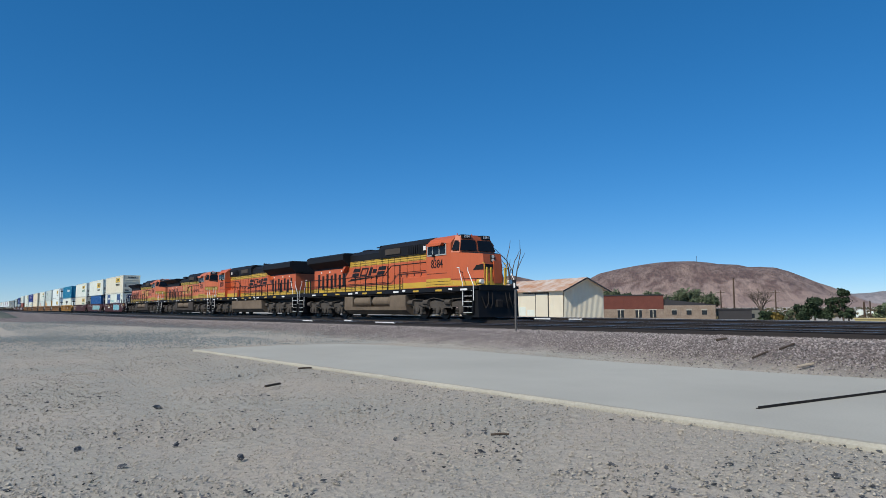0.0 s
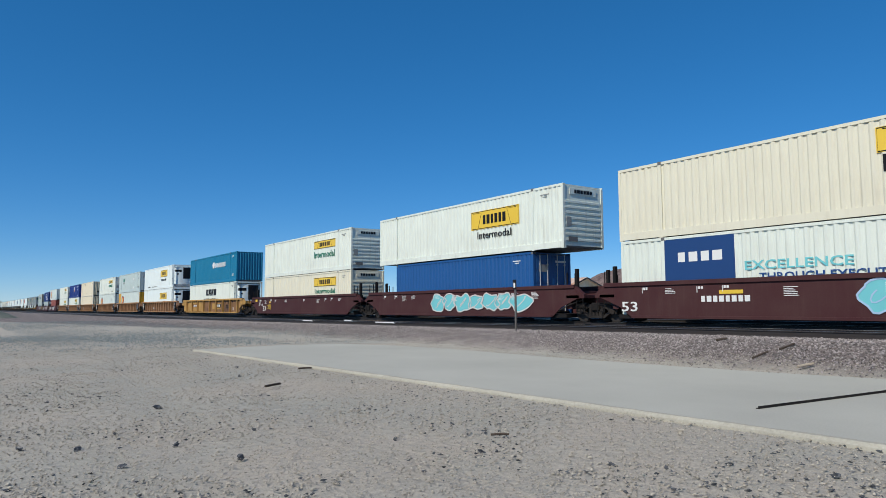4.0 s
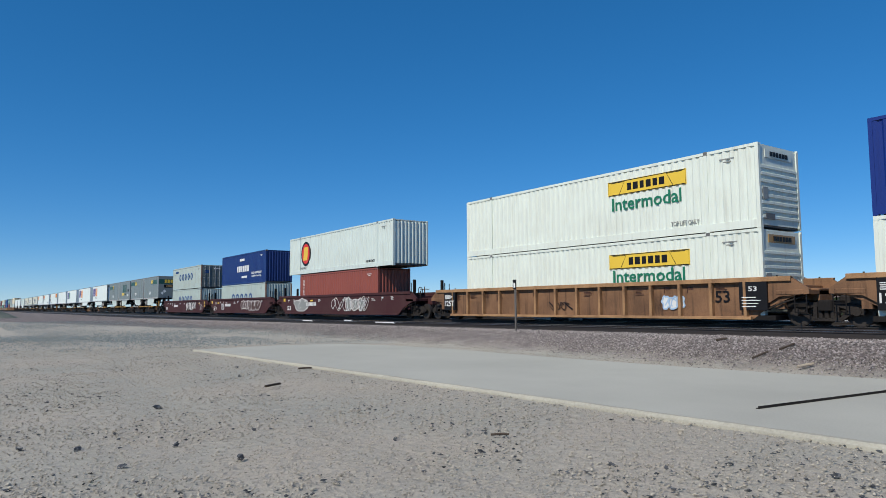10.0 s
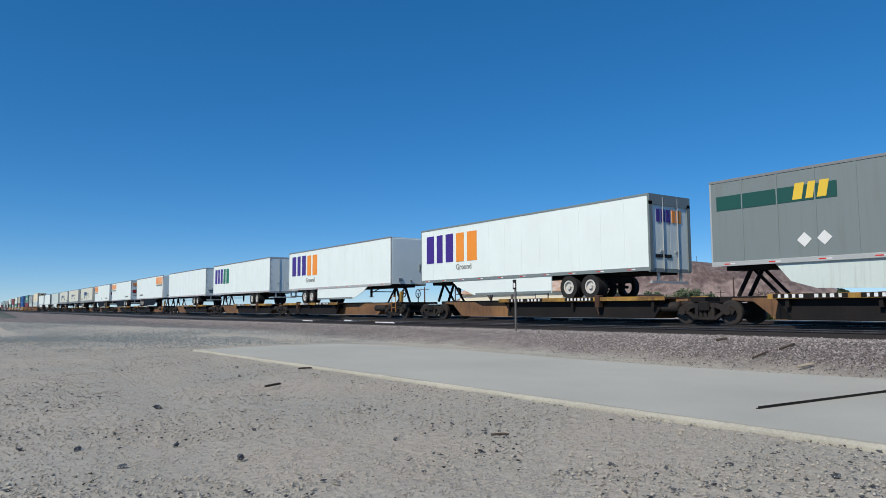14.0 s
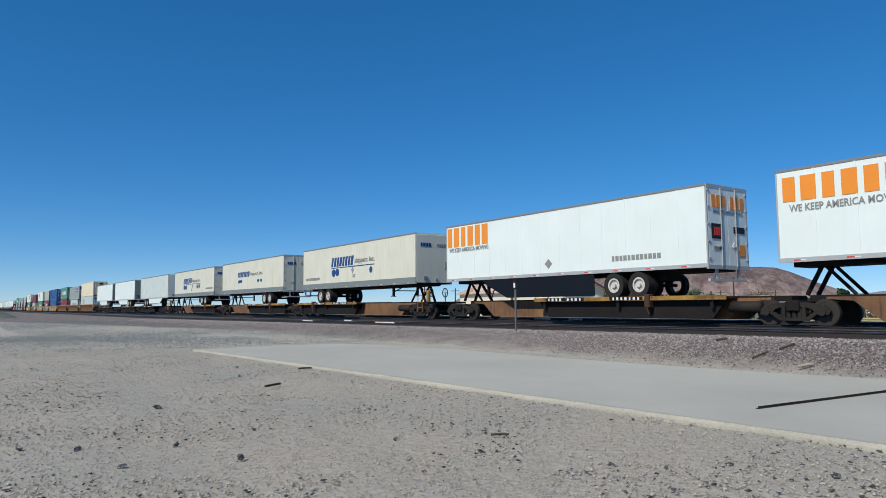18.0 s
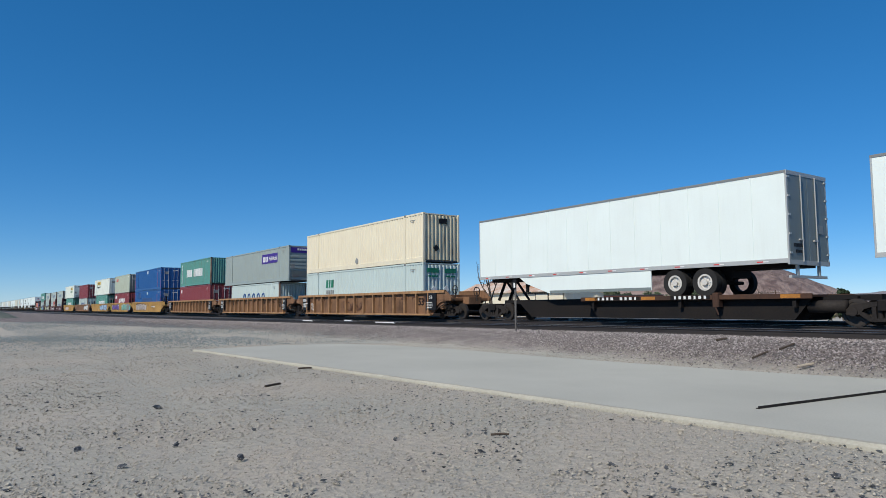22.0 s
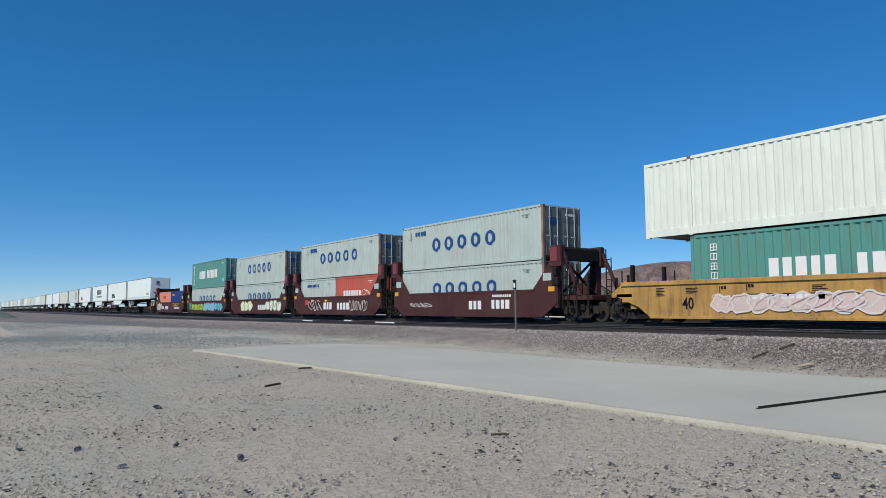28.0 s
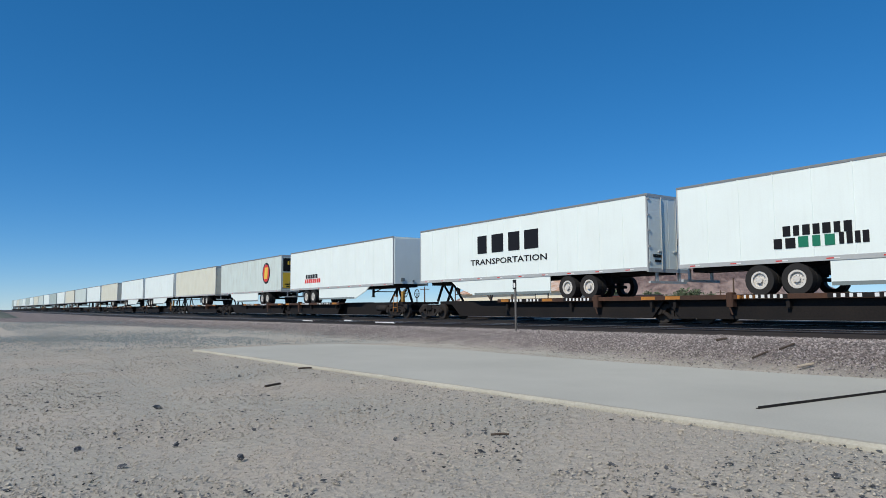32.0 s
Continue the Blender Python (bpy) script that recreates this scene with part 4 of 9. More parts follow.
# ---- flat cars and trailers ----
def flat_car(front, rear, m, label, trucks, lead=False):
    """Unit of a trailer-carrying flat car between truck centres at front and rear."""
    L = front - rear
    ob = thing("trailer_flat_car", label, "railcar", "flat cars of the train")
    key = (round(L, 1), m.name)

    part("spine_top", cached(("deck",) + key, lambda: Geo().box(-L + 0.3, -0.3, -0.5, 0.5, 0.80, 0.99, 0.01).mesh("spine_top", BLACK)), None, ob)
    part("centre_sill", cached(("fsill",) + key, lambda: Geo().plate([(-0.9, 0.86), (-1.7, 0.8), (-2.5, 0.18), (-L + 2.5, 0.18), (-L + 1.7, 0.8), (-L + 0.9, 0.86), (-L + 0.9, 0.93), (-0.9, 0.93)], -0.7, 0.7).mesh("centre_sill", YELLOWWEB if m is DECKYELLOW else BLACK)), None, ob)
    part("air_tank", cached("airtank", lambda: Geo().cyl((0, -0.95, 0.62), 0.2, 1.1, "x", 14).mesh("air_tank", STEEL, True)), None, ob, at=(-2.2, 0, 0))
    if lead:
        part("end_sill", cached("fend", lambda: Geo().box(-0.4, 1.35, -0.5, 0.5, 0.78, 0.98, 0.02).box(1.1, 1.35, -1.35, 1.35, 0.86, 0.98, 0.02).mesh("end_sill", BLACK)), None, ob)
        part("brake_stand", cached("fstand", lambda: Geo().box(1.1, 1.3, -1.3, -1.12, 0.98, 1.62, 0.02).mesh("brake_stand", DECKYELLOW)), None, ob, "yellow brake stand")
        part("hand_brake", cached("fwheel", lambda: Geo().ring((1.42, -1.2, 1.5), 0.25, 0.21, 0.03, "y", 18).bar((1.17, -1.185, 1.5), (1.67, -1.185, 1.5), 0.012).bar((1.42, -1.185, 1.25), (1.42, -1.185, 1.75), 0.012).cyl((1.42, -1.2, 1.5), 0.05, 0.06, "y", 8).mesh("hand_brake", STEEL)), None, ob)
        part("end_ladder", cached("fladder", lambda: Geo().path([(0.75, -1.34, 0.4), (0.75, -1.34, 1.35), (0.3, -1.34, 1.35), (0.3, -1.34, 0.4)], 0.022).bar((0.3, -1.34, 0.65), (0.75, -1.34, 0.65), 0.018).bar((0.3, -1.34, 0.95), (0.75, -1.34, 0.95), 0.018).mesh("end_ladder", DECKORANGE)), None, ob)
    if trucks[1] == 1:
        part("hand_brake", cached("hbrake", lambda: Geo().ring((0, -1.2, 1.45), 0.26, 0.22, 0.03, "y", 16).bar((0, -1.18, 0.95), (0, -1.18, 1.45), 0.03).bar((-0.24, -1.18, 1.45), (0.24, -1.18, 1.45), 0.012).bar((0, -1.18, 1.21), (0, -1.18, 1.69), 0.012).mesh("hand_brake", STEEL)), None, ob, at=(-L - 1.1, 0, 0))
    if trucks[0] == 1:
        truck(ob, 0)
    if trucks[1] == 1:
        truck(ob, -L)
    rolling(ob, front)
    return ob


def platform(car, a, b, m, marked=True, turned=False):
    """Wheel platform of a spine car between a and b: deck, worn side edges, side girders and cross bearers."""
    w = round(b - a, 2)
    key = (w, m.name)
    part("deck", cached(("pdeck", w), lambda: Geo().box(-w / 2, w / 2, -1.36, 1.36, 0.93, 1.0, 0.01).mesh("deck", DECKRUST)), None, car, at=((a + b) / 2, 0, 0))
    for sgn in (-1, 1):
        lo, hi = min(1.36 * sgn, 1.42 * sgn), max(1.36 * sgn, 1.42 * sgn)
        part("side_edge", cached(("pedge", sgn) + key, lambda: Geo().box(-w / 2, w / 2, lo, hi, 0.88, 1.04, 0.01).mesh("side_edge", m)), None, car, at=((a + b) / 2, 0, 0))
        part("girder", cached(("pgird", sgn, w), lambda: Geo().plate([(-w / 2 + 0.1, 0.92), (-w / 2 + 0.7, 0.2), (w / 2 - 0.7, 0.2), (w / 2 - 0.1, 0.92)], min(1.1 * sgn, 1.16 * sgn), max(1.1 * sgn, 1.16 * sgn)).mesh("girder", BLACK)), None, car, at=((a + b) / 2, 0, 0))
    for i in range(3):
        part("cross_bearer", cached("pcross", lambda: Geo().box(-0.06, 0.06, -1.34, 1.34, 0.6, 0.925).mesh("cross_bearer", BLACK)), None, car, at=(a + 0.6 + (w - 1.2) * i / 2, 0, 0))
    part("wheel_chock", cached("pchock", lambda: Geo().box(-0.12, 0.12, -1.5, -1.2, 0.62, 1.12, 0.03).bar((0, -1.47, 0.6), (0.1, -1.47, 0.35), 0.03).mesh("wheel_chock", DECKRUST)), None, car, at=(a + w * (0.30 if turned else 0.66), 0, 0))
    if not marked:
        return
    if m is DECKRUST:
        for q in (0.06, 0.36, 0.93):
            part("edge_marker", cached("pmark", lambda: Geo().box(-0.32, 0.32, -1.424, -1.40, 0.90, 1.02).mesh("edge_marker", DECKORANGE)), None, car, "worn orange marker", at=(a + w * q, 0, 0))
    for x, n, bw in ((a + w * 0.2, 9, 2.1), (a + w * 0.55, 7, 1.45)) if not turned else ((a + w * 0.42, 7, 1.45), (a + w * 0.75, 9, 2.1)):
        plate = part("name_strip", cached(("pstrip", bw), lambda: Geo().box(-bw / 2 - 0.1, bw / 2 + 0.1, -1.424, -1.40, 0.89, 1.035).mesh("name_strip", BLACK)), None, car, at=(x, 0, 0))
        tagged(part("stencil", cached(("psten", n, bw), lambda: blank_stencil(n, bw)), None, plate), kind="stuff")


def blank_stencil(n, bw):
    """Row of plain white bars of differing width."""
    g = Geo()
    p = bw / n
    for i in range(n):
        if i == 4 and n == 9:
            continue
        wd = p * (0.36, 0.52, 0.42, 0.56)[i % 4]
        x = -bw / 2 + (i + 0.5) * p
        g.box(x - wd / 2, x + wd / 2, -1.43, -1.41, 0.905, 1.02)
    return g.mesh("stencil", M_WHITE)


def hitch(parent, x, d):
    """Trailer hitch stand on the flat car's deck under the kingpin."""
    g = Geo()
    for y in (-0.35, 0.35):
        g.bar((x, y, 2.0), (x - 0.55 * d, y, 1.0), 0.075)
        g.bar((x, y, 2.0), (x + 0.95 * d, y, 1.0), 0.06)
    g.box(x - 0.35, x + 0.35, -0.45, 0.45, 1.97, 2.03)
    return part("hitch_stand", g, BLACK, parent)


def wheel_meshes():
    ty = Geo()
    ty.ring((0, 0, 0), 0.5, 0.30, 0.26, "y", 28)
    ri = Geo()
    ri.ring((0, 0.01, 0), 0.30, 0.235, 0.20, "y", 24).cyl((0, 0.09, 0), 0.25, 0.02, "y", 24).cyl((0, -0.01, 0), 0.10, 0.1, "y", 12)
    for i in range(10):
        a = 2 * math.pi * i / 10
        ri.cyl((0.155 * math.cos(a), 0.06, 0.155 * math.sin(a)), 0.018, 0.03, "y", 6)
    return ty.mesh("tyre", RUBBER, False), ri.mesh("rim", HUBWHITE)


def trailer(s, length, m, wheels="front", end="door", label="", rail=ALU, base=None, skirt=False, axles=2, kind="plain", z0=1.0, doors=None, far=False):
    """Road trailer whose forward end (towards the locomotives) is at s. wheels: the end at which its axles are."""
    ob = thing("semi_trailer", label, "trailer", "road trailers on the train")
    L, hw, lo, hi = length, 1.3, 2.03, 5.05
    base = base or rail
    key = (length, m.name, rail.name, base.name)

    def body():
        n = round(L / 1.22)
        side = [(-L + 0.03, -hw + 0.012)]
        for i in range(1, n):
            x = -L + L * i / n
            side += [(x - 0.030, -hw + 0.014), (x - 0.022, -hw - 0.001), (x + 0.022, -hw - 0.001), (x + 0.030, -hw + 0.014)]
        side += [(-0.03, -hw + 0.012), (-0.03, hw - 0.01), (-L + 0.03, hw - 0.01)]
        return Geo().stack(side, [(lo + 0.14, 1), (hi - 0.02, 1)]).mesh("body", m)
    part("body", cached(("tb",) + key, body), None, ob)
    for sgn in (-1, 1):
        a, b = min(hw * sgn, (hw - 0.05) * sgn), max(hw * sgn, (hw - 0.05) * sgn)
        part("top_rail", cached(("tr", sgn) + key, lambda: Geo().box(-L, 0, a - 0.004, b + 0.004, hi - 0.085, hi, 0.01).mesh("top_rail", DULLRAIL if rail is ALU else rail)), None, ob)
        part("bottom_rail", cached(("br", sgn) + key, lambda: Geo().box(-L, 0, a - 0.006, b + 0.006, lo, lo + (0.40 if base is not rail else 0.15), 0.01).mesh("bottom_rail", base)), None, ob)
    for x in () if far else (-L, -0.06):
        for y in (-hw, hw - 0.08):
            part("corner_post", cached(("tc",) + key, lambda: Geo().box(0, 0.06, 0, 0.08, lo, hi, 0.012).mesh("corner_post", rail)), None, ob, at=(x, y, 0))
    part("underframe", cached(("tu", L), lambda: Geo().box(-L + 0.1, -0.1, -0.55, 0.55, lo - 0.12, lo + 0.1).mesh("underframe", BLACK)), None, ob)

    def reflectors():
        g = Geo()
        for i in range(int(L / 1.6)):
            x = -L + 0.5 + i * 1.6
            g.box(x, x + 0.22, -hw - 0.012, -hw, lo + 0.05, lo + 0.085)
        return g.mesh("reflective_tape", M_RED)

    def whites():
        g = Geo()
        for i in range(int(L / 1.6)):
            x = -L + 0.5 + i * 1.6
            g.box(x + 0.22, x + 0.4, -hw - 0.012, -hw, lo + 0.05, lo + 0.085)
        return g.mesh("reflective_tape", M_WHITE)
    if not far:
        tagged(part("reflective_tape", cached(("rf", L), reflectors), None, ob, "red reflective tape"), kind="stuff")
        tagged(part("reflective_tape", cached(("rw", L), whites), None, ob, "white reflective tape"), kind="stuff")
    d = 1 if wheels == "front" else -1
    end_x = 0 if d == 1 else -L
    tyre, rim = cached("roadwheel", wheel_meshes)
    sp = [3.1, 4.35] if axles == 2 else [1.5]
    for a in sp:
        x = end_x - d * a
        ax = part("axle", cached("axle", lambda: Geo().cyl((0, -1.1, 0), 0.07, 2.2, "y", 10).mesh("axle", BLACK)), None, ob, at=(x, 0, z0 + 0.5))
        for y in (-1.28,) if far else (-1.28, -0.98, 1.02):
            t = part("tyre", tyre, None, ax, at=(0, y, 0))
            if y == -1.28:
                part("rim", rim, None, ax, "white steel rim", at=(0, y, 0))
    mid = end_x - d * (sum(sp) / len(sp))
    part("suspension", cached(("susp", axles), lambda: Geo().box(-1.3 if axles == 2 else -0.6, 1.3 if axles == 2 else 0.6, -0.6, 0.6, lo - 0.38, lo - 0.05, 0.03).box(-1.2 if axles == 2 else -0.5, 1.2 if axles == 2 else 0.5, -0.5, -0.4, z0 + 0.55, lo - 0.3).mesh("suspension", BLACK)), None, ob, at=(mid, 0, 0))
    # landing gear near the kingpin end
    king = (-L + 0.95) if d == 1 else -0.95
    lx = king + d * 2.2
    if not far:
        part("landing_gear", cached("landing", lambda: Geo().box(-0.06, 0.06, -0.95, -0.83, z0 + 0.35, lo).box(-0.06, 0.06, 0.83, 0.95, z0 + 0.35, lo).bar((0, -0.9, z0 + 0.7), (0, 0.9, z0 + 0.7), 0.03).bar((0.0, -0.89, z0 + 0.6), (0.9, -0.5, lo), 0.03).box(-0.12, 0.12, -1.02, -0.78, z0 + 0.33, z0 + 0.37).mesh("landing_gear", BLACK)), None, ob, at=(lx, 0, 0))
    if not far:
        part("rear_bumper", cached("bumper", lambda: Geo().box(-0.06, 0.04, -1.15, 1.15, z0 + 0.55, z0 + 0.64).box(-0.05, 0.03, -0.75, -0.65, z0 + 0.6, lo).box(-0.05, 0.03, 0.65, 0.75, z0 + 0.6, lo).mesh("rear_bumper", ALU)), None, ob, at=(end_x - d * 0.06, 0, 0))
    if skirt:
        x0, x1 = (-L + 3.6, -5.4) if d == 1 else (-3.6, -L + 5.4)
        a, b = min(x0, x1), max(x0, x1)
        deep = z0 + (0.26 if skirt is True else 0.10)
        part("side_skirt", cached(("skirt", L, d, m.name, skirt is True), lambda: Geo().plate([(a, lo + 0.02), (b + 0.6, lo + 0.02), (b + 0.1, lo - 0.3), (b - 1.4, deep), (a, deep)] if d == -1 else [(a - 0.6, lo + 0.02), (b, lo + 0.02), (b, deep), (a + 1.4, deep), (a - 0.1, lo - 0.3)], -hw + 0.02, -hw + 0.06).mesh("side_skirt", TRAILERWHITE if skirt is True else skirt)), None, ob)
        if skirt is True:
            part("skirt_edge", cached(("skirtedge", a, b), lambda: Geo().box(a + 1.45 if d == 1 else a + 0.02, b - 0.02 if d == 1 else b - 1.45, -hw + 0.014, -hw + 0.05, deep, deep + 0.12).mesh("skirt_edge", MIDGREY)), None, ob, "grey lower edge of the skirt")
    if axles == 1:
        a, b = (-6.3, -2.15) if d == 1 else (-L + 2.15, -L + 6.3)
        low = z0 + 0.14
        part("side_skirt", cached(("pupskirt", d), lambda: Geo().plate([(a, lo + 0.02), (b, lo + 0.02), (b, low), (a + 1.3, low + 0.06), (a + 0.5, low + 0.3)] if d == 1 else [(a, lo + 0.02), (b, lo + 0.02), (b - 0.5, low + 0.3), (b - 1.3, low + 0.06), (a, low)], -hw + 0.08, -hw + 0.12).mesh("side_skirt", COOL)), None, ob, "pale grey skirt panel")
    # the end that faces the locomotives
    dm = doors or m
    if wheels == "front":
        for k, (a, b) in enumerate(((-hw + 0.09, -0.01), (0.01, hw - 0.09))):
            dr = part("door", cached(("tdoor", k, dm.name), lambda: Geo().box(-0.03, 0.0, a, b, lo + 0.1, hi - 0.12, 0.006).mesh("door", dm)), None, ob)
            for q in (0.62,) if k == 0 else (0.38,):
                y = a + (b - a) * q
                part("lock_rod", cached(("trod", k), lambda: Geo().bar((0.035, y, lo + 0.06), (0.035, y, hi - 0.1), 0.02).box(0.0, 0.05, y - 0.2, y + 0.06, lo + 0.75, lo + 0.8).mesh("lock_rod", BRIGHT)), None, dr)
            g = Geo()
            for i in range(5):
                zz = lo + 0.3 + i * 0.62
                y = -hw + 0.04 if k == 0 else hw - 0.16
                g.box(-0.02, 0.03, y, y + 0.12, zz, zz + 0.06)
            tagged(part("hinge", cached(("thinge", k), lambda: g.mesh("hinge", BRIGHT)), None, dr), kind="stuff")
        part("rear_header", cached(("rframe1", rail.name), lambda: Geo().box(-0.06, 0.01, -hw, hw, hi - 0.13, hi + 0.002).mesh("rear_header", rail)), None, ob)
        part("rear_sill", cached(("rframe2", rail.name), lambda: Geo().box(-0.06, 0.01, -hw, hw, lo - 0.05, lo + 0.1).mesh("rear_sill", rail)), None, ob)
    else:
        part("front_wall", cached(("fwall", dm.name), lambda: Geo().box(-0.03, 0.02, -hw + 0.08, hw - 0.08, lo + 0.08, hi - 0.1, 0.012).mesh("front_wall", dm)), None, ob)
        part("air_coupling", cached("glad1", lambda: Geo().box(0.0, 0.07, -0.75, -0.5, lo + 0.25, lo + 0.45, 0.01).mesh("air_coupling", MIDGREY)), None, ob)
        part("air_coupling", cached("glad2", lambda: Geo().box(0.0, 0.07, 0.1, 0.22, lo + 0.2, lo + 0.34, 0.01).mesh("air_coupling", MIDGREY)), None, ob)
        part("document_box", cached("glad3", lambda: Geo().box(0.0, 0.09, 0.75, 1.0, lo + 0.9, lo + 1.35, 0.02).mesh("document_box", MIDGREY)), None, ob)
    rolling(ob, s)
    return ob, king
# ---- the train, front to rear ----
W53, W40 = 16.15, 12.19
Z_LOW, Z_TOP = 0.34, 3.25          # floors of the lower and the upper container
ISO = dict(w=2.44, h=2.59, post=RUSTPOST)
ISOHC = dict(w=2.44, h=2.88)
# three-unit cars and single cars: couplings and their colours
wells, towers = [], []
BR, YE, RD = "oxide-brown ribbed well car, weathered", "faded yellow well car, weathered", "dark red well car with spray-painted sides"
for spans, m, style, label in (
        ([-117.9, -138.9, -158.6, -180.5], WELLRED, "flat", RD),
        ([-180.5, -203.9], WELLYELLOW, "rib", YE),
        ([-203.9, -225.75, -245.2, -266.9], WELLBROWN, "rib", BR),
        ([-266.9, -288.7, -308.05, -330.0], WELLBROWN, "rib", BR),
        ([-330.0, -352.3, -371.2, -391.6], WELLRED, "flat", RD),
        ([-683.6, -705.3, -725.4, -746.6], WELLBROWN, "rib", BR),
        ([-746.6, -768.4, -786.6, -808.0], WELLYELLOW, "flat", YE),
        ([-808.0, -831.5], WELLBROWN, "flat", BR),
        ([-831.5, -852.6], WELLYELLOW, "flat", YE)):
    n = len(spans) - 1
    for i in range(n):
        wells.append(well_car(spans[i], spans[i + 1], m, 9 if m is WELLYELLOW else 14, label, (1 if i == 0 else 2, 1 if i == n - 1 else 0), style,
                 well=(-1.95 if i == 0 else -1.45, -(spans[i] - spans[i + 1]) + (1.95 if i == n - 1 else 1.45))))
# units with tall bulkheads
spans = [-852.6, -869.5, -884.7, -900.1, -915.7, -932.2]
for i in range(5):
    towers.append(tower_car(spans[i], spans[i + 1], "dark maroon well car with tall end bulkheads", (1 if i == 0 else 2, 1 if i == 4 else 0), 1.5 if i == 0 else 0.0, 1.3 if i == 4 else 0.0))

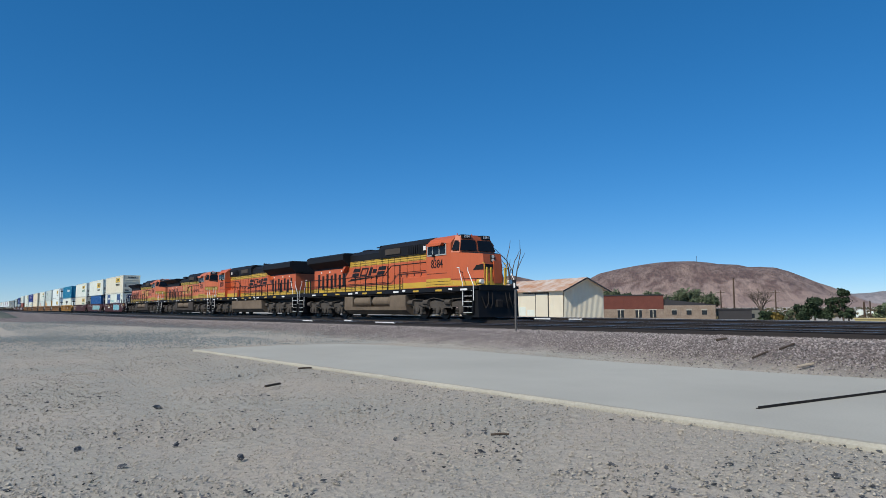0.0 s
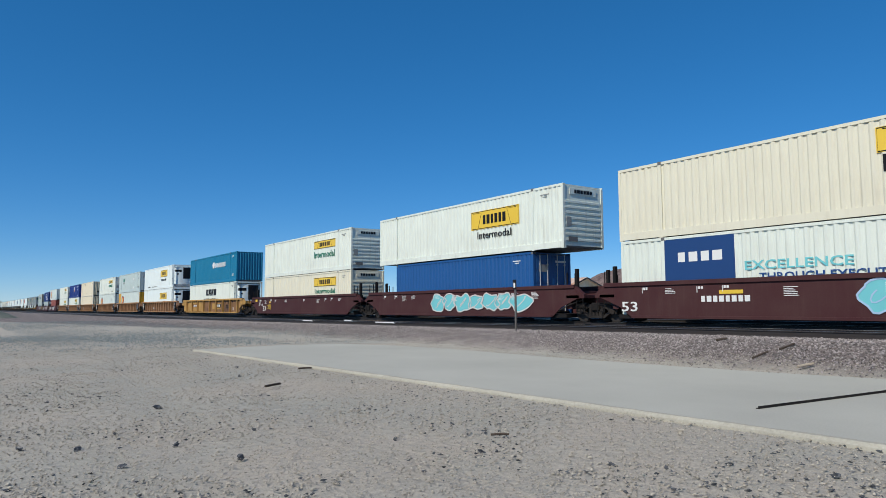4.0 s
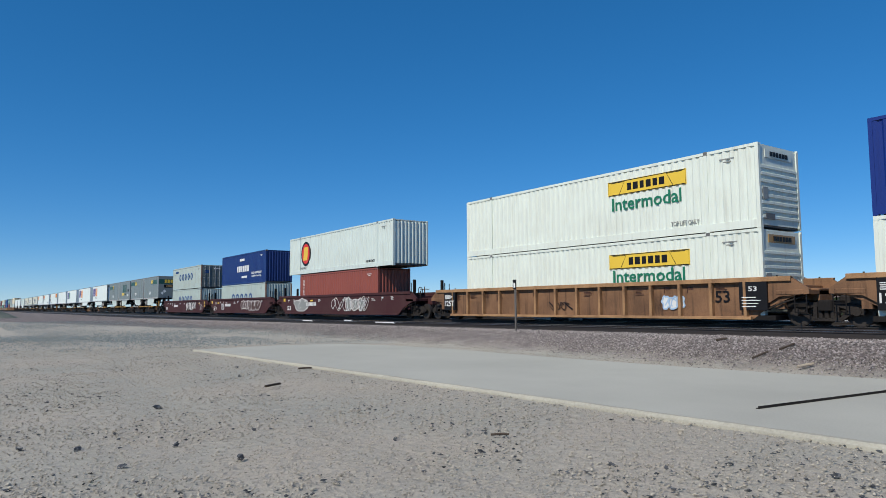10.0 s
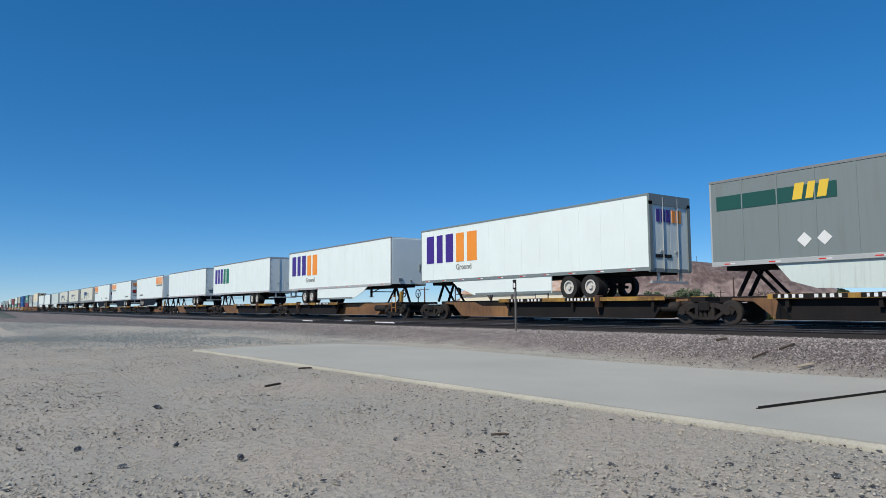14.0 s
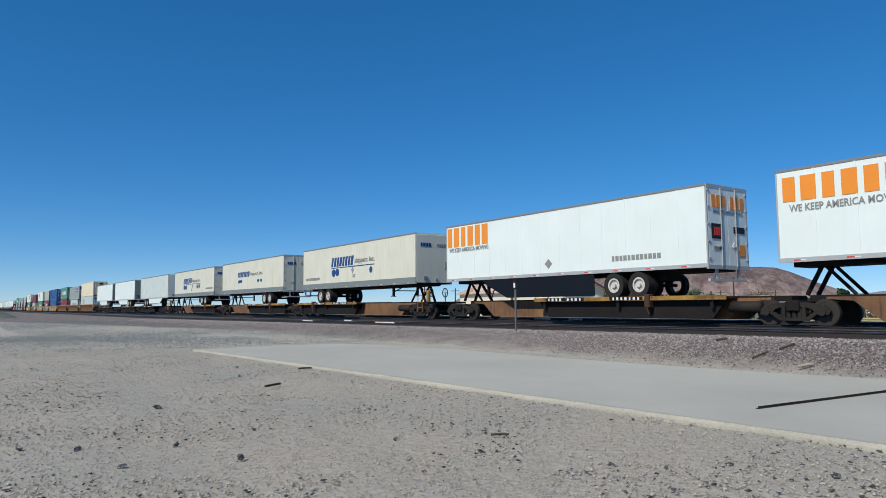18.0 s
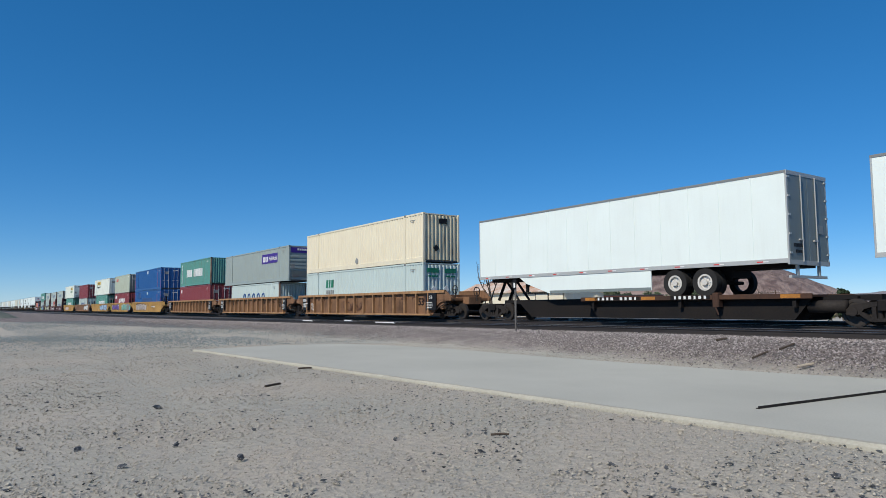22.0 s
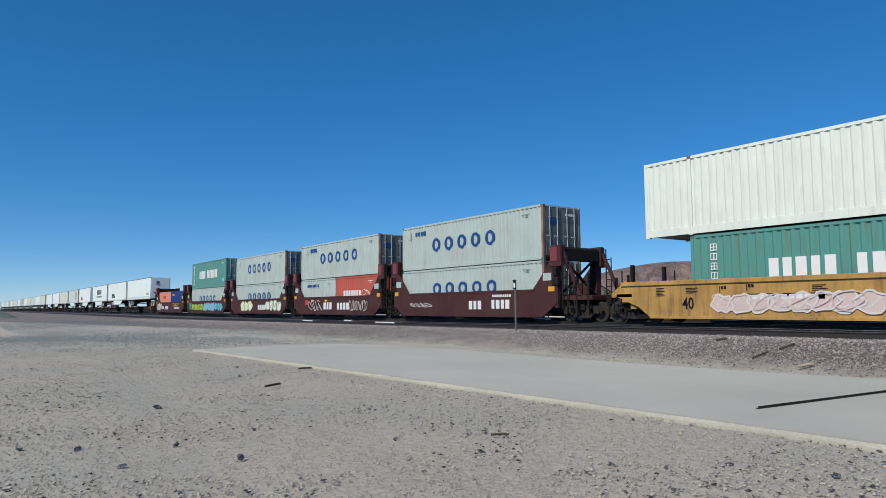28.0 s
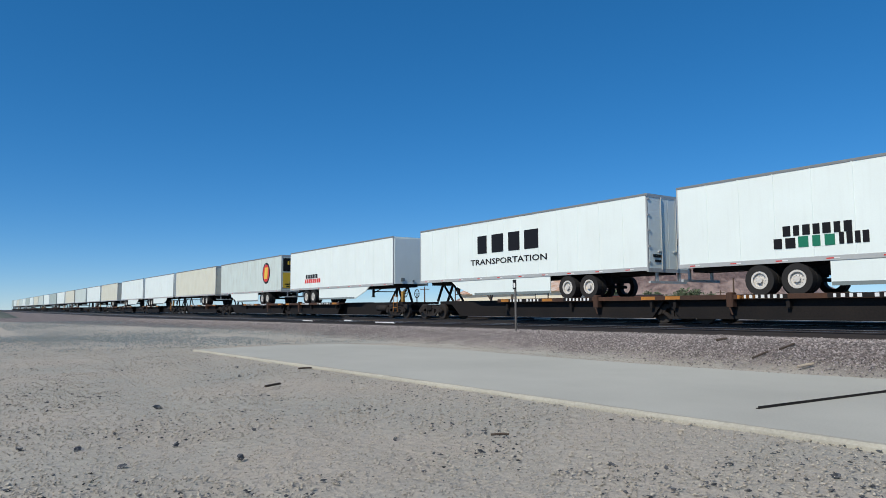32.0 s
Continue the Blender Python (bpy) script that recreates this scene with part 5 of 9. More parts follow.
# containers: front, floor, length, paint, forward end, label
BOXES = [
    (-121.15, Z_TOP, W53, CREAM, "slat", "cream container with yellow name panel", {}),
    (-121.10, Z_LOW, W53, WHITE, "corr", "white container with dark blue panels", {}),
    (-140.43, Z_TOP, W53, WHITE, "slat", "white container with yellow name panel", {}),
    (-142.5, Z_LOW, W40, BLUE, "door", "blue container in a well car", ISOHC),
    (-160.5, Z_TOP, W53, WHITE, "slat", "white container with yellow name panel", {}),
    (-160.5, Z_LOW, W53, CREAM, "slat", "cream container with yellow name panel", {}),
    (-184.15, Z_TOP, W53, TEAL, "corr", "bright teal corrugated steel container", {}),
    (-184.15, Z_LOW, W53, WHITE, "reefer", "plain white refrigerated container in a well", {}),
    (-208.1, Z_TOP, W53, TRAILERWHITE, "reefer", "white refrigerated container with yellow panel", {"smooth": True}),
    (-208.1, Z_LOW, W53, TRAILERWHITE, "reefer", "white refrigerated container with yellow panel", {"smooth": True}),
    (-227.38, Z_TOP, W53, POWDER, "door", "pale grey-white container with green mark", {}),
    (-227.38, Z_LOW, W53, COOL, "corr", "white container with yellow ends", dict(front=YELLOWEND)),
    (-247.0, Z_TOP, W53, WHITE, "slat", "white container with yellow panel and green word", {}),
    (-247.0, Z_LOW, W53, COOL, "corr", "white corrugated container with red badge", {}),
    (-270.7, Z_TOP, W53, TAN, "corr", "sun-faded tan corrugated container", {}),
    (-270.7, Z_LOW, W53, TAN, "corr", "sun-faded tan corrugated container", {}),
    (-290.3, Z_TOP, W53, NAVY, "door", "deep blue container with white lettering", {}),
    (-290.3, Z_LOW, W53, WHITE, "slat", "white container with yellow panel", {}),
    (-309.85, Z_TOP, W53, WHITE, "slat", "white container with yellow panel and green word", {}),
    (-309.85, Z_LOW, W53, WHITE, "slat", "white container with yellow panel and green word", {}),
    (-333.5, Z_TOP, W53, COOL, "corr", "white corrugated container with round badge", {}),
    (-335.5, Z_LOW, W40, REDBOX, "corr", "rust-red corrugated steel shipping container", ISOHC),
    (-355.15, 2.9, W40, DARKNAVY, "corr", "dark navy container with white swoosh", ISOHC),
    (-355.15, Z_LOW, W40, GREY, "corr", "pale grey container with blue lettering", dict(ISO, h=2.56)),
    (-374.75, 2.92, W40, GREY, "door", "pale grey container with blue lettering", ISO),
    (-374.75, Z_LOW, W40, GREY, "corr", "pale grey container with blue lettering", dict(ISO, h=2.54)),
    (-687.2, Z_TOP, W53, TAN, "corr", "sun-faded tan corrugated container", {}),
    (-687.2, Z_LOW, W53, POWDER, "corr", "pale container with green mark", {}),
    (-706.9, 2.85, W53, PALESTEEL, "slat", "pale grey container with purple panel", {}),
    (-709.05, Z_LOW, W40, POWDER, "corr", "pale container with blue lettering", dict(ISO, h=2.48)),
    (-728.35, Z_TOP, W40, GREEN, "corr", "faded green container with white lettering", dict(ISOHC, post=RUSTPOST)),
    (-728.35, Z_LOW, W40, MAROON, "door", "faded maroon corrugated steel container", ISOHC),
    (-750.0, Z_TOP, W53, BLUE, "door", "faded blue container with red corner posts", dict(trim=BLUE)),
    (-750.0, Z_LOW, W53, BLUE, "door", "faded blue container with red corner posts", dict(trim=BLUE)),
    (-771.0, Z_TOP, W40, SAGEBOX, "door", "pale grey-green container with red mark", ISOHC),
    (-771.0, Z_LOW, W40, MAROON, "corr", "maroon container with white lettering", ISOHC),
    (-788.2, Z_TOP, W53, WHITE, "door", "white container with yellow panel", {}),
    (-790.3, Z_LOW, W40, GREEN, "door", "faded green container with white lettering", ISOHC),
    (-813.85, 2.9, W40, MAROON, "door", "faded maroon corrugated steel container", ISOHC),
    (-813.85, Z_LOW, W40, GREY, "corr", "pale grey container with blue lettering", dict(ISO, h=2.54)),
    (-833.95, Z_TOP, W53, WHITE, "slat", "white container with yellow panel and green word", {}),
    (-836.0, Z_LOW, W40, GREEN, "corr", "faded green container with white lettering", ISOHC),
    (-855.9, 2.8, W40, GREY, "door", "pale grey container with blue lettering", ISO),
    (-855.9, Z_LOW, W40, GREY, "door", "pale grey container with blue lettering", dict(ISO, h=2.44)),
    (-870.9, 2.8, W40, GREY, "door", "pale grey container with blue lettering", ISO),
    (-870.9, Z_LOW, 6.06, CORAL, "corr", "coral-red short corrugated steel container", dict(ISO, h=2.44)),
    (-876.98, Z_LOW, 6.06, GREY, "corr", "pale grey-green short corrugated container", dict(ISO, h=2.44)),
    (-886.3, 2.8, W40, GREY, "door", "pale grey container with blue lettering", ISO),
    (-886.3, Z_LOW, W40, GREY, "door", "pale grey container with blue lettering", dict(ISO, h=2.44)),
    (-901.65, 2.83, W40, GREEN, "door", "faded green container with white lettering", dict(ISOHC, trim=GREEN)),
    (-901.65, Z_LOW, W40, GREY, "door", "pale grey container with blue lettering", dict(ISO, h=2.47)),
    (-917.3, Z_LOW, 6.06, DARKNAVY, "corr", "dark navy short container with yellow mark", dict(ISO, h=2.44)),
    (-923.35, Z_LOW, 6.06, PINK, "corr", "faded salmon-pink short corrugated container", dict(ISO, h=2.44)),
]
boxes = []
for s, z, ln, m, end, label, more in BOXES:
    boxes.append(container(s, z, ln, m, end, label=label, **more))

# flat cars in threes, between truck centres
FLATS = []
for spans, m in (([-395.3, -413.2, -431.3, -448.8], DECKYELLOW), ([-452.9, -470.9, -489.1, -507.2], DECKYELLOW), ([-511.2, -528.9, -547.1, -565.1], DECKYELLOW),
                 ([-569.0, -586.7, -605.3, -623.3], DECKYELLOW), ([-627.2, -645.1, -663.4, -681.3], DECKRUST),
                 ([-934.6, -951.1, -967.9, -984.5], DECKRUST), ([-988.3, -1005.0, -1021.8, -1038.5], DECKRUST), ([-1042.3, -1059.0, -1075.8, -1092.5], DECKRUST),
                 ([-1096.3, -1113, -1129.8, -1146.5], DECKRUST), ([-1150.3, -1167.0, -1183.8, -1200.5], DECKRUST), ([-1204.3, -1221, -1237.8, -1254.5], DECKRUST),
                 ([-1258.3, -1275, -1291.8, -1308.5], DECKRUST), ([-1312.3, -1329, -1345.8, -1362.5], DECKRUST)):
    for i in range(3):
        FLATS.append(flat_car(spans[i], spans[i + 1], m, "black spine car with worn yellow platform edges" if m is DECKYELLOW else "rust-brown spine car carrying trailers", (1, 1 if i == 2 else 0), i == 0))

PUP, LONG = 8.55, 16.0
TRAILERS = [
    (-394.5, PUP, MIDGREY, "rear", "grey short trailer with dark green stripe", dict(axles=1)),
    (-403.5, PUP, MIDGREY, "front", "grey short trailer with dark green stripe", dict(axles=1)),
    (-413.3, PUP, MIDGREY, "rear", "grey short trailer with green block mark", dict(axles=1)),
    (-422.2, PUP, MIDGREY, "front", "grey short trailer with dark green stripe", dict(axles=1)),
    (-433.4, LONG, TRAILERWHITE, "front", "white trailer with purple and orange mark", dict(skirt=True, doors=TRAILERWHITE, rail=MIDGREY)),
    (-452.8, LONG, TRAILERWHITE, "rear", "white trailer with purple and orange mark", dict(skirt=True)),
    (-473.0, LONG, TRAILERWHITE, "front", "white trailer with purple and green mark", {}),
    (-491.7, LONG, TRAILERWHITE, "front", "plain unmarked white box trailer", {}),
    (-510.9, LONG, TRAILERWHITE, "rear", "white trailer with orange mark", dict(skirt=M_DARKSKIRT)),
    (-531.35, LONG, TRAILERWHITE, "front", "white trailer with orange mark", dict(skirt=M_DARKSKIRT)),
    (-549.9, LONG, TRAILERWHITE, "front", "white trailer with orange mark", dict(skirt=M_DARKSKIRT)),
    (-569.0, LONG, OFFWHITE, "rear", "cream trailer with blue mark and dots", dict(base=MIDGREY)),
    (-588.95, LONG, OFFWHITE, "front", "cream trailer with blue mark and dots", dict(base=MIDGREY)),
    (-607.75, LONG, OFFWHITE, "front", "cream trailer with blue mark and dots", dict(base=MIDGREY)),
    (-627.1, LONG, COOL, "rear", "plain unmarked white box trailer", dict(skirt=True)),
    (-647.5, LONG, TRAILERWHITE, "front", "plain white trailer with grey doors", dict(skirt=True, doors=MIDGREY)),
    (-666.0, LONG, TRAILERWHITE, "front", "plain white trailer with grey doors", dict(skirt=True, doors=MIDGREY)),
    (-934.4, LONG, TRAILERWHITE, "rear", "white trailer with small red and blue badge", dict(base=COOL)),
    (-951.7, LONG, TRAILERWHITE, "rear", "white trailer with black and red words", dict(skirt=True)),
    (-969.05, LONG, TRAILERWHITE, "front", "white trailer with black block mark", dict(skirt=True)),
    (-988.1, LONG, TRAILERWHITE, "rear", "white trailer with black and red words", dict(skirt=True)),
    (-1006.0, LONG, COOL, "front", "white trailer with round red badge", dict(skirt=True)),
    (-1023.8, LONG, OFFWHITE, "front", "cream container on a trailer chassis", {}),
    (-1041.0, LONG, TRAILERWHITE, "rear", "plain unmarked white box trailer", dict(skirt=True)),
    (-1058.3, LONG, TRAILERWHITE, "rear", "plain unmarked white box trailer", dict(skirt=True)),
    (-1078.0, LONG, OFFWHITE, "front", "cream container on a trailer chassis", {}),
]
for k in range(15):
    TRAILERS.append((-1095.6 - 17.9 * k, LONG, (TRAILERWHITE, COOL, OFFWHITE, TRAILERWHITE, GREY)[k % 5], ("front", "rear")[k % 2], "plain pale trailer far down the train", dict(far=True)))
trailers = []
for s, ln, m, wheels, label, more in TRAILERS:
    ob, king = trailer(s, ln, m, wheels, label=label, **more)
    trailers.append(ob)
    car = min(FLATS, key=lambda c: abs(c.location.x - 9.0 - (s - ln / 2)))
    x0 = s - car.location.x
    if ln == PUP:
        ax = x0 - (7.05 if wheels == "rear" else 1.5)
        platform(car, ax - (1.67 if wheels == "rear" else 5.0), ax + (5.0 if wheels == "rear" else 1.67), DECKYELLOW, wheels == "front")
    else:
        ax = x0 - (12.3 if wheels == "rear" else 3.7)
        if s > -1250:
            platform(car, ax - (4.5 if wheels == "rear" else 5.25), ax + (5.2 if wheels == "rear" else 4.4), DECKYELLOW if s > -625 else DECKRUST, s > -1095, wheels == "rear")
    hitch(car, s + king - car.location.x, 1 if wheels == "front" else -1)
# ---- locomotives ----
ORANGE = paint("locomotive_orange", (0.52, 0.112, 0.040), rough=0.5, dirt=(0.26, 0.075, 0.035), stain=0.22, streak=0.2)
FADED = paint("faded_locomotive_orange", (0.56, 0.155, 0.070), rough=0.5, dirt=(0.22, 0.07, 0.035), stain=0.45, streak=0.4)
ROOFBLACK = paint("locomotive_black", (0.0085, 0.0095, 0.012), rough=0.6, dirt=(0.03, 0.027, 0.025), gloss=0.2)
STRIPE = paint("locomotive_yellow", (0.56, 0.36, 0.042), rough=0.5, dirt=(0.28, 0.17, 0.05), stain=0.3)
OLDSTRIPE = paint("faded_locomotive_yellow", (0.45, 0.315, 0.045), rough=0.55, dirt=(0.11, 0.075, 0.035), stain=0.5, streak=0.5, amount=0.15)
OLDPALE = paint("sun_bleached_yellow", (0.52, 0.42, 0.13), rough=0.55, dirt=(0.30, 0.13, 0.05), stain=0.6, amount=0.4)
TANKDARK = paint("grimy_tank_steel", (0.075, 0.064, 0.055), rough=0.75, dirt=(0.03, 0.027, 0.024), stain=0.5, amount=0.25)
TANKDUST = paint("dusty_tank_steel", (0.20, 0.158, 0.115), rough=0.75, dirt=(0.06, 0.045, 0.035), stain=0.5, amount=0.25)
TRUCKDUST = mat("dusty_grey_running_gear", (0.095, 0.084, 0.073), 0.75, grain=18, amount=0.5, stain=0.6, dirt=(0.045, 0.040, 0.036))
WHITERAIL = paint("white_handrail", (0.75, 0.76, 0.75), streak=0)
GLASS = mat("dark_cab_glass", (0.010, 0.013, 0.017), 0.06, amount=0.0, stain=0.0, gloss=0.2)
LAMP = mat("lamp_lens", (0.75, 0.74, 0.68), 0.1, amount=0.0)


def loft(g, low, top):
    """Skin between two outlines with the same number of points, closed above and below."""
    n = len(low)
    f = [(i, (i + 1) % n, n + (i + 1) % n, n + i) for i in range(n)]
    return g.add(low + top, f + [tuple(range(n - 1, -1, -1)), tuple(range(n, 2 * n))])


def six_wheel_truck(parent, x):
    """Three-axle truck about its middle axle."""
    AX = (-2.08, 0.0, 2.16)

    def frame_mesh(sgn):
        y = 1.06 * sgn
        a, b = min(y, y + 0.13 * sgn), max(y, y + 0.13 * sgn)
        g = Geo()
        for lo, hi in ((AX[0] - 0.55, AX[0] + 0.55), (-0.6, 0.6), (AX[2] - 0.55, AX[2] + 0.55)):
            g.plate([(lo, 0.30), (lo + 0.12, 0.62), (lo + 0.3, 0.80), (hi - 0.3, 0.80), (hi - 0.12, 0.62), (hi, 0.30), (hi - 0.2, 0.26), (lo + 0.2, 0.26)], a - 0.01, b + 0.01)
        g.plate([(-2.9, 0.78), (-2.7, 1.0), (-1.6, 1.0), (-1.2, 0.92), (-0.5, 1.04), (0.5, 1.04), (1.2, 0.92), (1.7, 1.0), (2.8, 1.0), (3.0, 0.78), (2.6, 0.66), (1.6, 0.7), (1.0, 0.62), (-1.0, 0.62), (-1.6, 0.7), (-2.5, 0.66)], a, b)
        return g.mesh("side_frame", TRUCKDUST)
    root = part("truck", cached("ltf-1", lambda: frame_mesh(-1)), None, parent, at=(x, 0, 0))
    part("side_frame", cached("ltf1", lambda: frame_mesh(1)), None, root)
    part("transom", cached("ltt", lambda: Geo().box(-2.8, 2.9, -0.6, 0.6, 0.7, 1.25, 0.05).mesh("transom", BLACK)), None, root)

    def spring():
        g = Geo()
        for k in range(4):
            g.ring((0, 0, 0.36 + k * 0.07), 0.11, 0.03, 0.035, "z", 10)
        return g.mesh("spring", TRUCKDUST)
    for y in (-1.21, 1.21):
        for ax in AX:
            for dx in (-0.42, 0.42):
                part("spring", cached("lts", spring), None, root, at=(ax + dx, y, 0))
    for ax in AX:
        for y in (-1.30, 1.18):
            part("axle_box", cached("ltb", lambda: Geo().cyl((0, 0, 0), 0.19, 0.12, "y", 16).cyl((0, -0.02, 0), 0.12, 0.16, "y", 12).mesh("axle_box", TRUCKDUST)), None, root, at=(ax, y, 0.52))

    def brakes(y):
        g = Geo()
        for ax in (-2.75, -1.15, 1.0, 2.72):
            g.cyl((ax - 0.28, y + 0.1, 0.93), 0.15, 0.5, "x", 12)
            g.bar((ax, y + 0.1, 0.9), (ax + 0.3, y + 0.1, 0.55), 0.035)
        g.path([(-2.6, y + 0.04, 1.12), (-1.2, y + 0.04, 1.05), (-0.4, y + 0.02, 1.18), (0.6, y + 0.03, 1.05), (2.4, y + 0.04, 1.14)], 0.022)
        g.path([(-2.0, y + 0.02, 0.9), (-1.5, y, 0.72), (-0.8, y, 0.8)], 0.02)
        return g.mesh("brake_rigging", TRUCKDUST)
    for y in (-1.32, 1.12):
        part("brake_rigging", cached(("ltg", y), lambda: brakes(y)), None, root)

    def wheels():
        g = Geo()
        for y in (-0.80, 0.66):
            g.cyl((0, y, 0), 0.53, 0.14, "y", 28)
        return g.cyl((0, -0.8, 0), 0.1, 1.6, "y", 10).mesh("wheelset", WHEELSTEEL)
    for ax in AX:
        part("wheelset", cached("ltw", wheels), None, root, at=(ax, 0, 0.53))


def locomotive(front, number, modern=True, turned=False, body=None, lettered=True):
    """Six-axle freight locomotive, 22.7 m long, its cab end at x = 0."""
    body = body or ORANGE
    yellow = STRIPE if modern else OLDSTRIPE
    ob = thing("locomotive", "orange, black and yellow freight locomotive" + ("" if modern else ", older and sun-faded"), "locomotive", "locomotives of the train")

    def p(name, g, m, parent=ob, label="", smooth=False):
        return part(name, g, m, parent, label, smooth)
    # frame and walkway
    p("underframe", Geo().box(-22.2, -0.45, -1.5, 1.5, 1.50, 1.74, 0.02).box(-21.6, -1.0, -0.7, 0.7, 1.15, 1.5), ROOFBLACK)
    for sgn in (-1, 1):
        y = 1.5 * sgn
        a, b = min(y, y + 0.012 * sgn), max(y, y + 0.012 * sgn)
        for i, x in enumerate((-1.1, -3.4, -5.7, -7.9, -9.9, -11.8, -13.8, -15.7, -17.7, -19.6)):
            p("sill_marker", Geo().box(x - 0.3, x + 0.3, a, b, 1.53, 1.63), yellow if i % 3 else WHITERAIL)
        for x in (-2.3, -7.0, -12.9):
            p("sill_plate", Geo().box(x - 0.16, x + 0.16, a, b, 1.58, 1.68), WHITERAIL)
    # long hood: lower yellow, orange, upper yellow, black roof
    hw, x0, x1 = 0.93, -20.75, -4.55
    p("hood", Geo().box(x0, x1, -hw, hw, 2.08, 3.42), body)
    p("lower_stripe", Geo().box(x0, x1, -hw - 0.002, hw + 0.002, 1.74, 2.08), yellow, label="yellow lower stripe")
    band_end = -15.2 if modern else -14.3
    p("upper_stripe", Geo().box(band_end, x1, -hw - 0.002, hw + 0.002, 3.42, 3.78), yellow, label="yellow upper stripe")
    for z in (1.92, 2.04, 3.46, 3.60, 3.74):
        p("pinstripe", Geo().box(x0 if z < 3 else band_end, x1, -hw - 0.004, hw + 0.004, z - 0.014, z + 0.014), ROOFBLACK)
    g = Geo()
    top = 4.45 if modern else 4.2
    g.slab([(-hw, 3.782), (hw, 3.782), (hw, top - 0.25), (0.6, top), (-0.6, top), (-hw, top - 0.25)], -15.0, -10.6)
    g.box(x0, -15.0, -hw, hw, 3.42, 3.85)
    p("roof", g, ROOFBLACK)
    p("brake_housing", Geo().slab([(-1.02, 3.782), (1.02, 3.782), (1.08, 4.35), (0.8, 4.64), (-0.8, 4.64), (-1.08, 4.35)], -10.75, -4.62), ROOFBLACK, label="black dynamic brake housing")
    for sgn in (-1, 1):
        y = 1.07 * sgn
        p("intake_screen", Geo().box(-9.9, -8.1, min(y, y + 0.02 * sgn), max(y, y + 0.02 * sgn), 3.95, 4.3), TANKDARK)
        for i in range(6):
            x = -7.2 + i * 0.24
            p("louvre", Geo().box(x, x + 0.09, min(y, y + 0.03 * sgn), max(y, y + 0.03 * sgn), 3.85, 4.32), ROOFBLACK)
        p("notice", Geo().box(-5.5, -5.25, min(y, y + 0.045 * sgn), max(y, y + 0.045 * sgn), 3.95, 4.2), WHITERAIL)
    # radiator wings
    rb = 3.52 if modern else 3.78
    rt = 4.42 if modern else 4.33
    p("radiator", Geo().slab([(-0.93, rb), (0.93, rb), (1.5, rb + 0.42), (1.5, rt - 0.12), (1.3, rt), (-1.3, rt), (-1.5, rt - 0.12), (-1.5, rb + 0.42)], -20.9, -14.9), ROOFBLACK, label="black overhanging radiator housing")
    if not modern:
        p("exhaust_outlet", Geo().box(-15.0, -13.95, -0.5, 0.5, 4.15, 4.55, 0.05), ROOFBLACK)
    else:
        p("exhaust_hatch", Geo().box(-14.0, -13.0, -0.5, 0.5, 4.42, 4.56, 0.04), ROOFBLACK)
    hx = -12.2
    g = Geo()
    for dy, ln in ((-0.22, 0.5), (0.0, 0.62), (0.22, 0.45)):
        g.cyl((hx - ln / 2, dy, top + 0.2), 0.035, ln, "x", 8)
        g.cyl((hx + ln / 2 - 0.06, dy, top + 0.2), 0.04, 0.14, "x", 10, 0.11)
    g.bar((hx, 0, top - 0.05), (hx, 0, top + 0.2), 0.05)
    p("air_horn", g, ROOFBLACK)
    # side doors, seams and rear louvres
    for sgn in (-1, 1):
        ya, yb = sorted((hw * sgn, (hw + 0.012) * sgn))
        for i in range(13):
            x = -5.3 - i * 0.74
            p("door_seam", Geo().box(x - 0.008, x + 0.008, ya, yb, 1.8, 3.76), ROOFBLACK)
            p("door_latch", Geo().box(x + 0.05, x + 0.11, ya - 0.01, yb + 0.01, 2.52, 2.66, 0.01), ROOFBLACK)
        for i, x in enumerate((-15.9, -16.5, -17.2, -17.8, -18.5, -19.2, -19.9)):
            z0 = 1.98 if i % 2 else 2.15
            p("louvre_panel", Geo().box(x - 0.17, x + 0.17, ya, yb, z0, 3.12 - 0.12 * (i % 2)), ROOFBLACK, label="black louvred air intake")
        for x in (-16.2, -18.1, -19.5):
            p("lifting_lug", Geo().box(x - 0.09, x + 0.09, ya - 0.02, yb + 0.02, 3.2, 3.3), WHITERAIL)
        if modern:
            p("slanted_brace", Geo().plate([(-15.3, 3.5), (-15.0, 3.5), (-15.55, 3.05), (-15.75, 3.05)], ya - 0.3, yb + 0.3), body)
        # mark on the hood: plain slanted blocks
        yy = -hw if sgn < 0 else hw
        g = Geo()
        m_ = M_BLACK if modern else OLDPALE
        h_ = 0.52 if modern else 0.86
        zc = 3.03 if modern else 2.86
        xc = -12.3 if modern else -11.1
        for j in range(4):
            w_ = 0.92 if modern else 0.66
            xx = xc + (j - 1.5) * (w_ + (0.22 if modern else 0.42)) * (1 if sgn < 0 else -1)
            kx = (0.16 if modern else 0.0) * (1 if sgn < 0 else -1)
            kind = (2, 1, 3, 2)[j]
            blk = mark_shape(Geo(), kind, xx - w_ / 2, xx + w_ / 2, zc - h_ / 2, zc + h_ / 2, lambda q: kx * (q - zc) / (h_ / 2), min(yy, yy + 0.02 * sgn), max(yy, yy + 0.02 * sgn))
            p("painted_block", blk, m_)
        if modern:
            a_, b_ = (xc - 2.9, xc + 2.6) if sgn < 0 else (xc + 2.9, xc - 2.6)
            p("painted_sweep", Geo().plate([(a_, 2.46), (a_ + (0.5 if sgn < 0 else -0.5), 2.62), (b_, 2.70)], min(yy, yy + 0.02 * sgn), max(yy, yy + 0.02 * sgn)), M_BLACK)
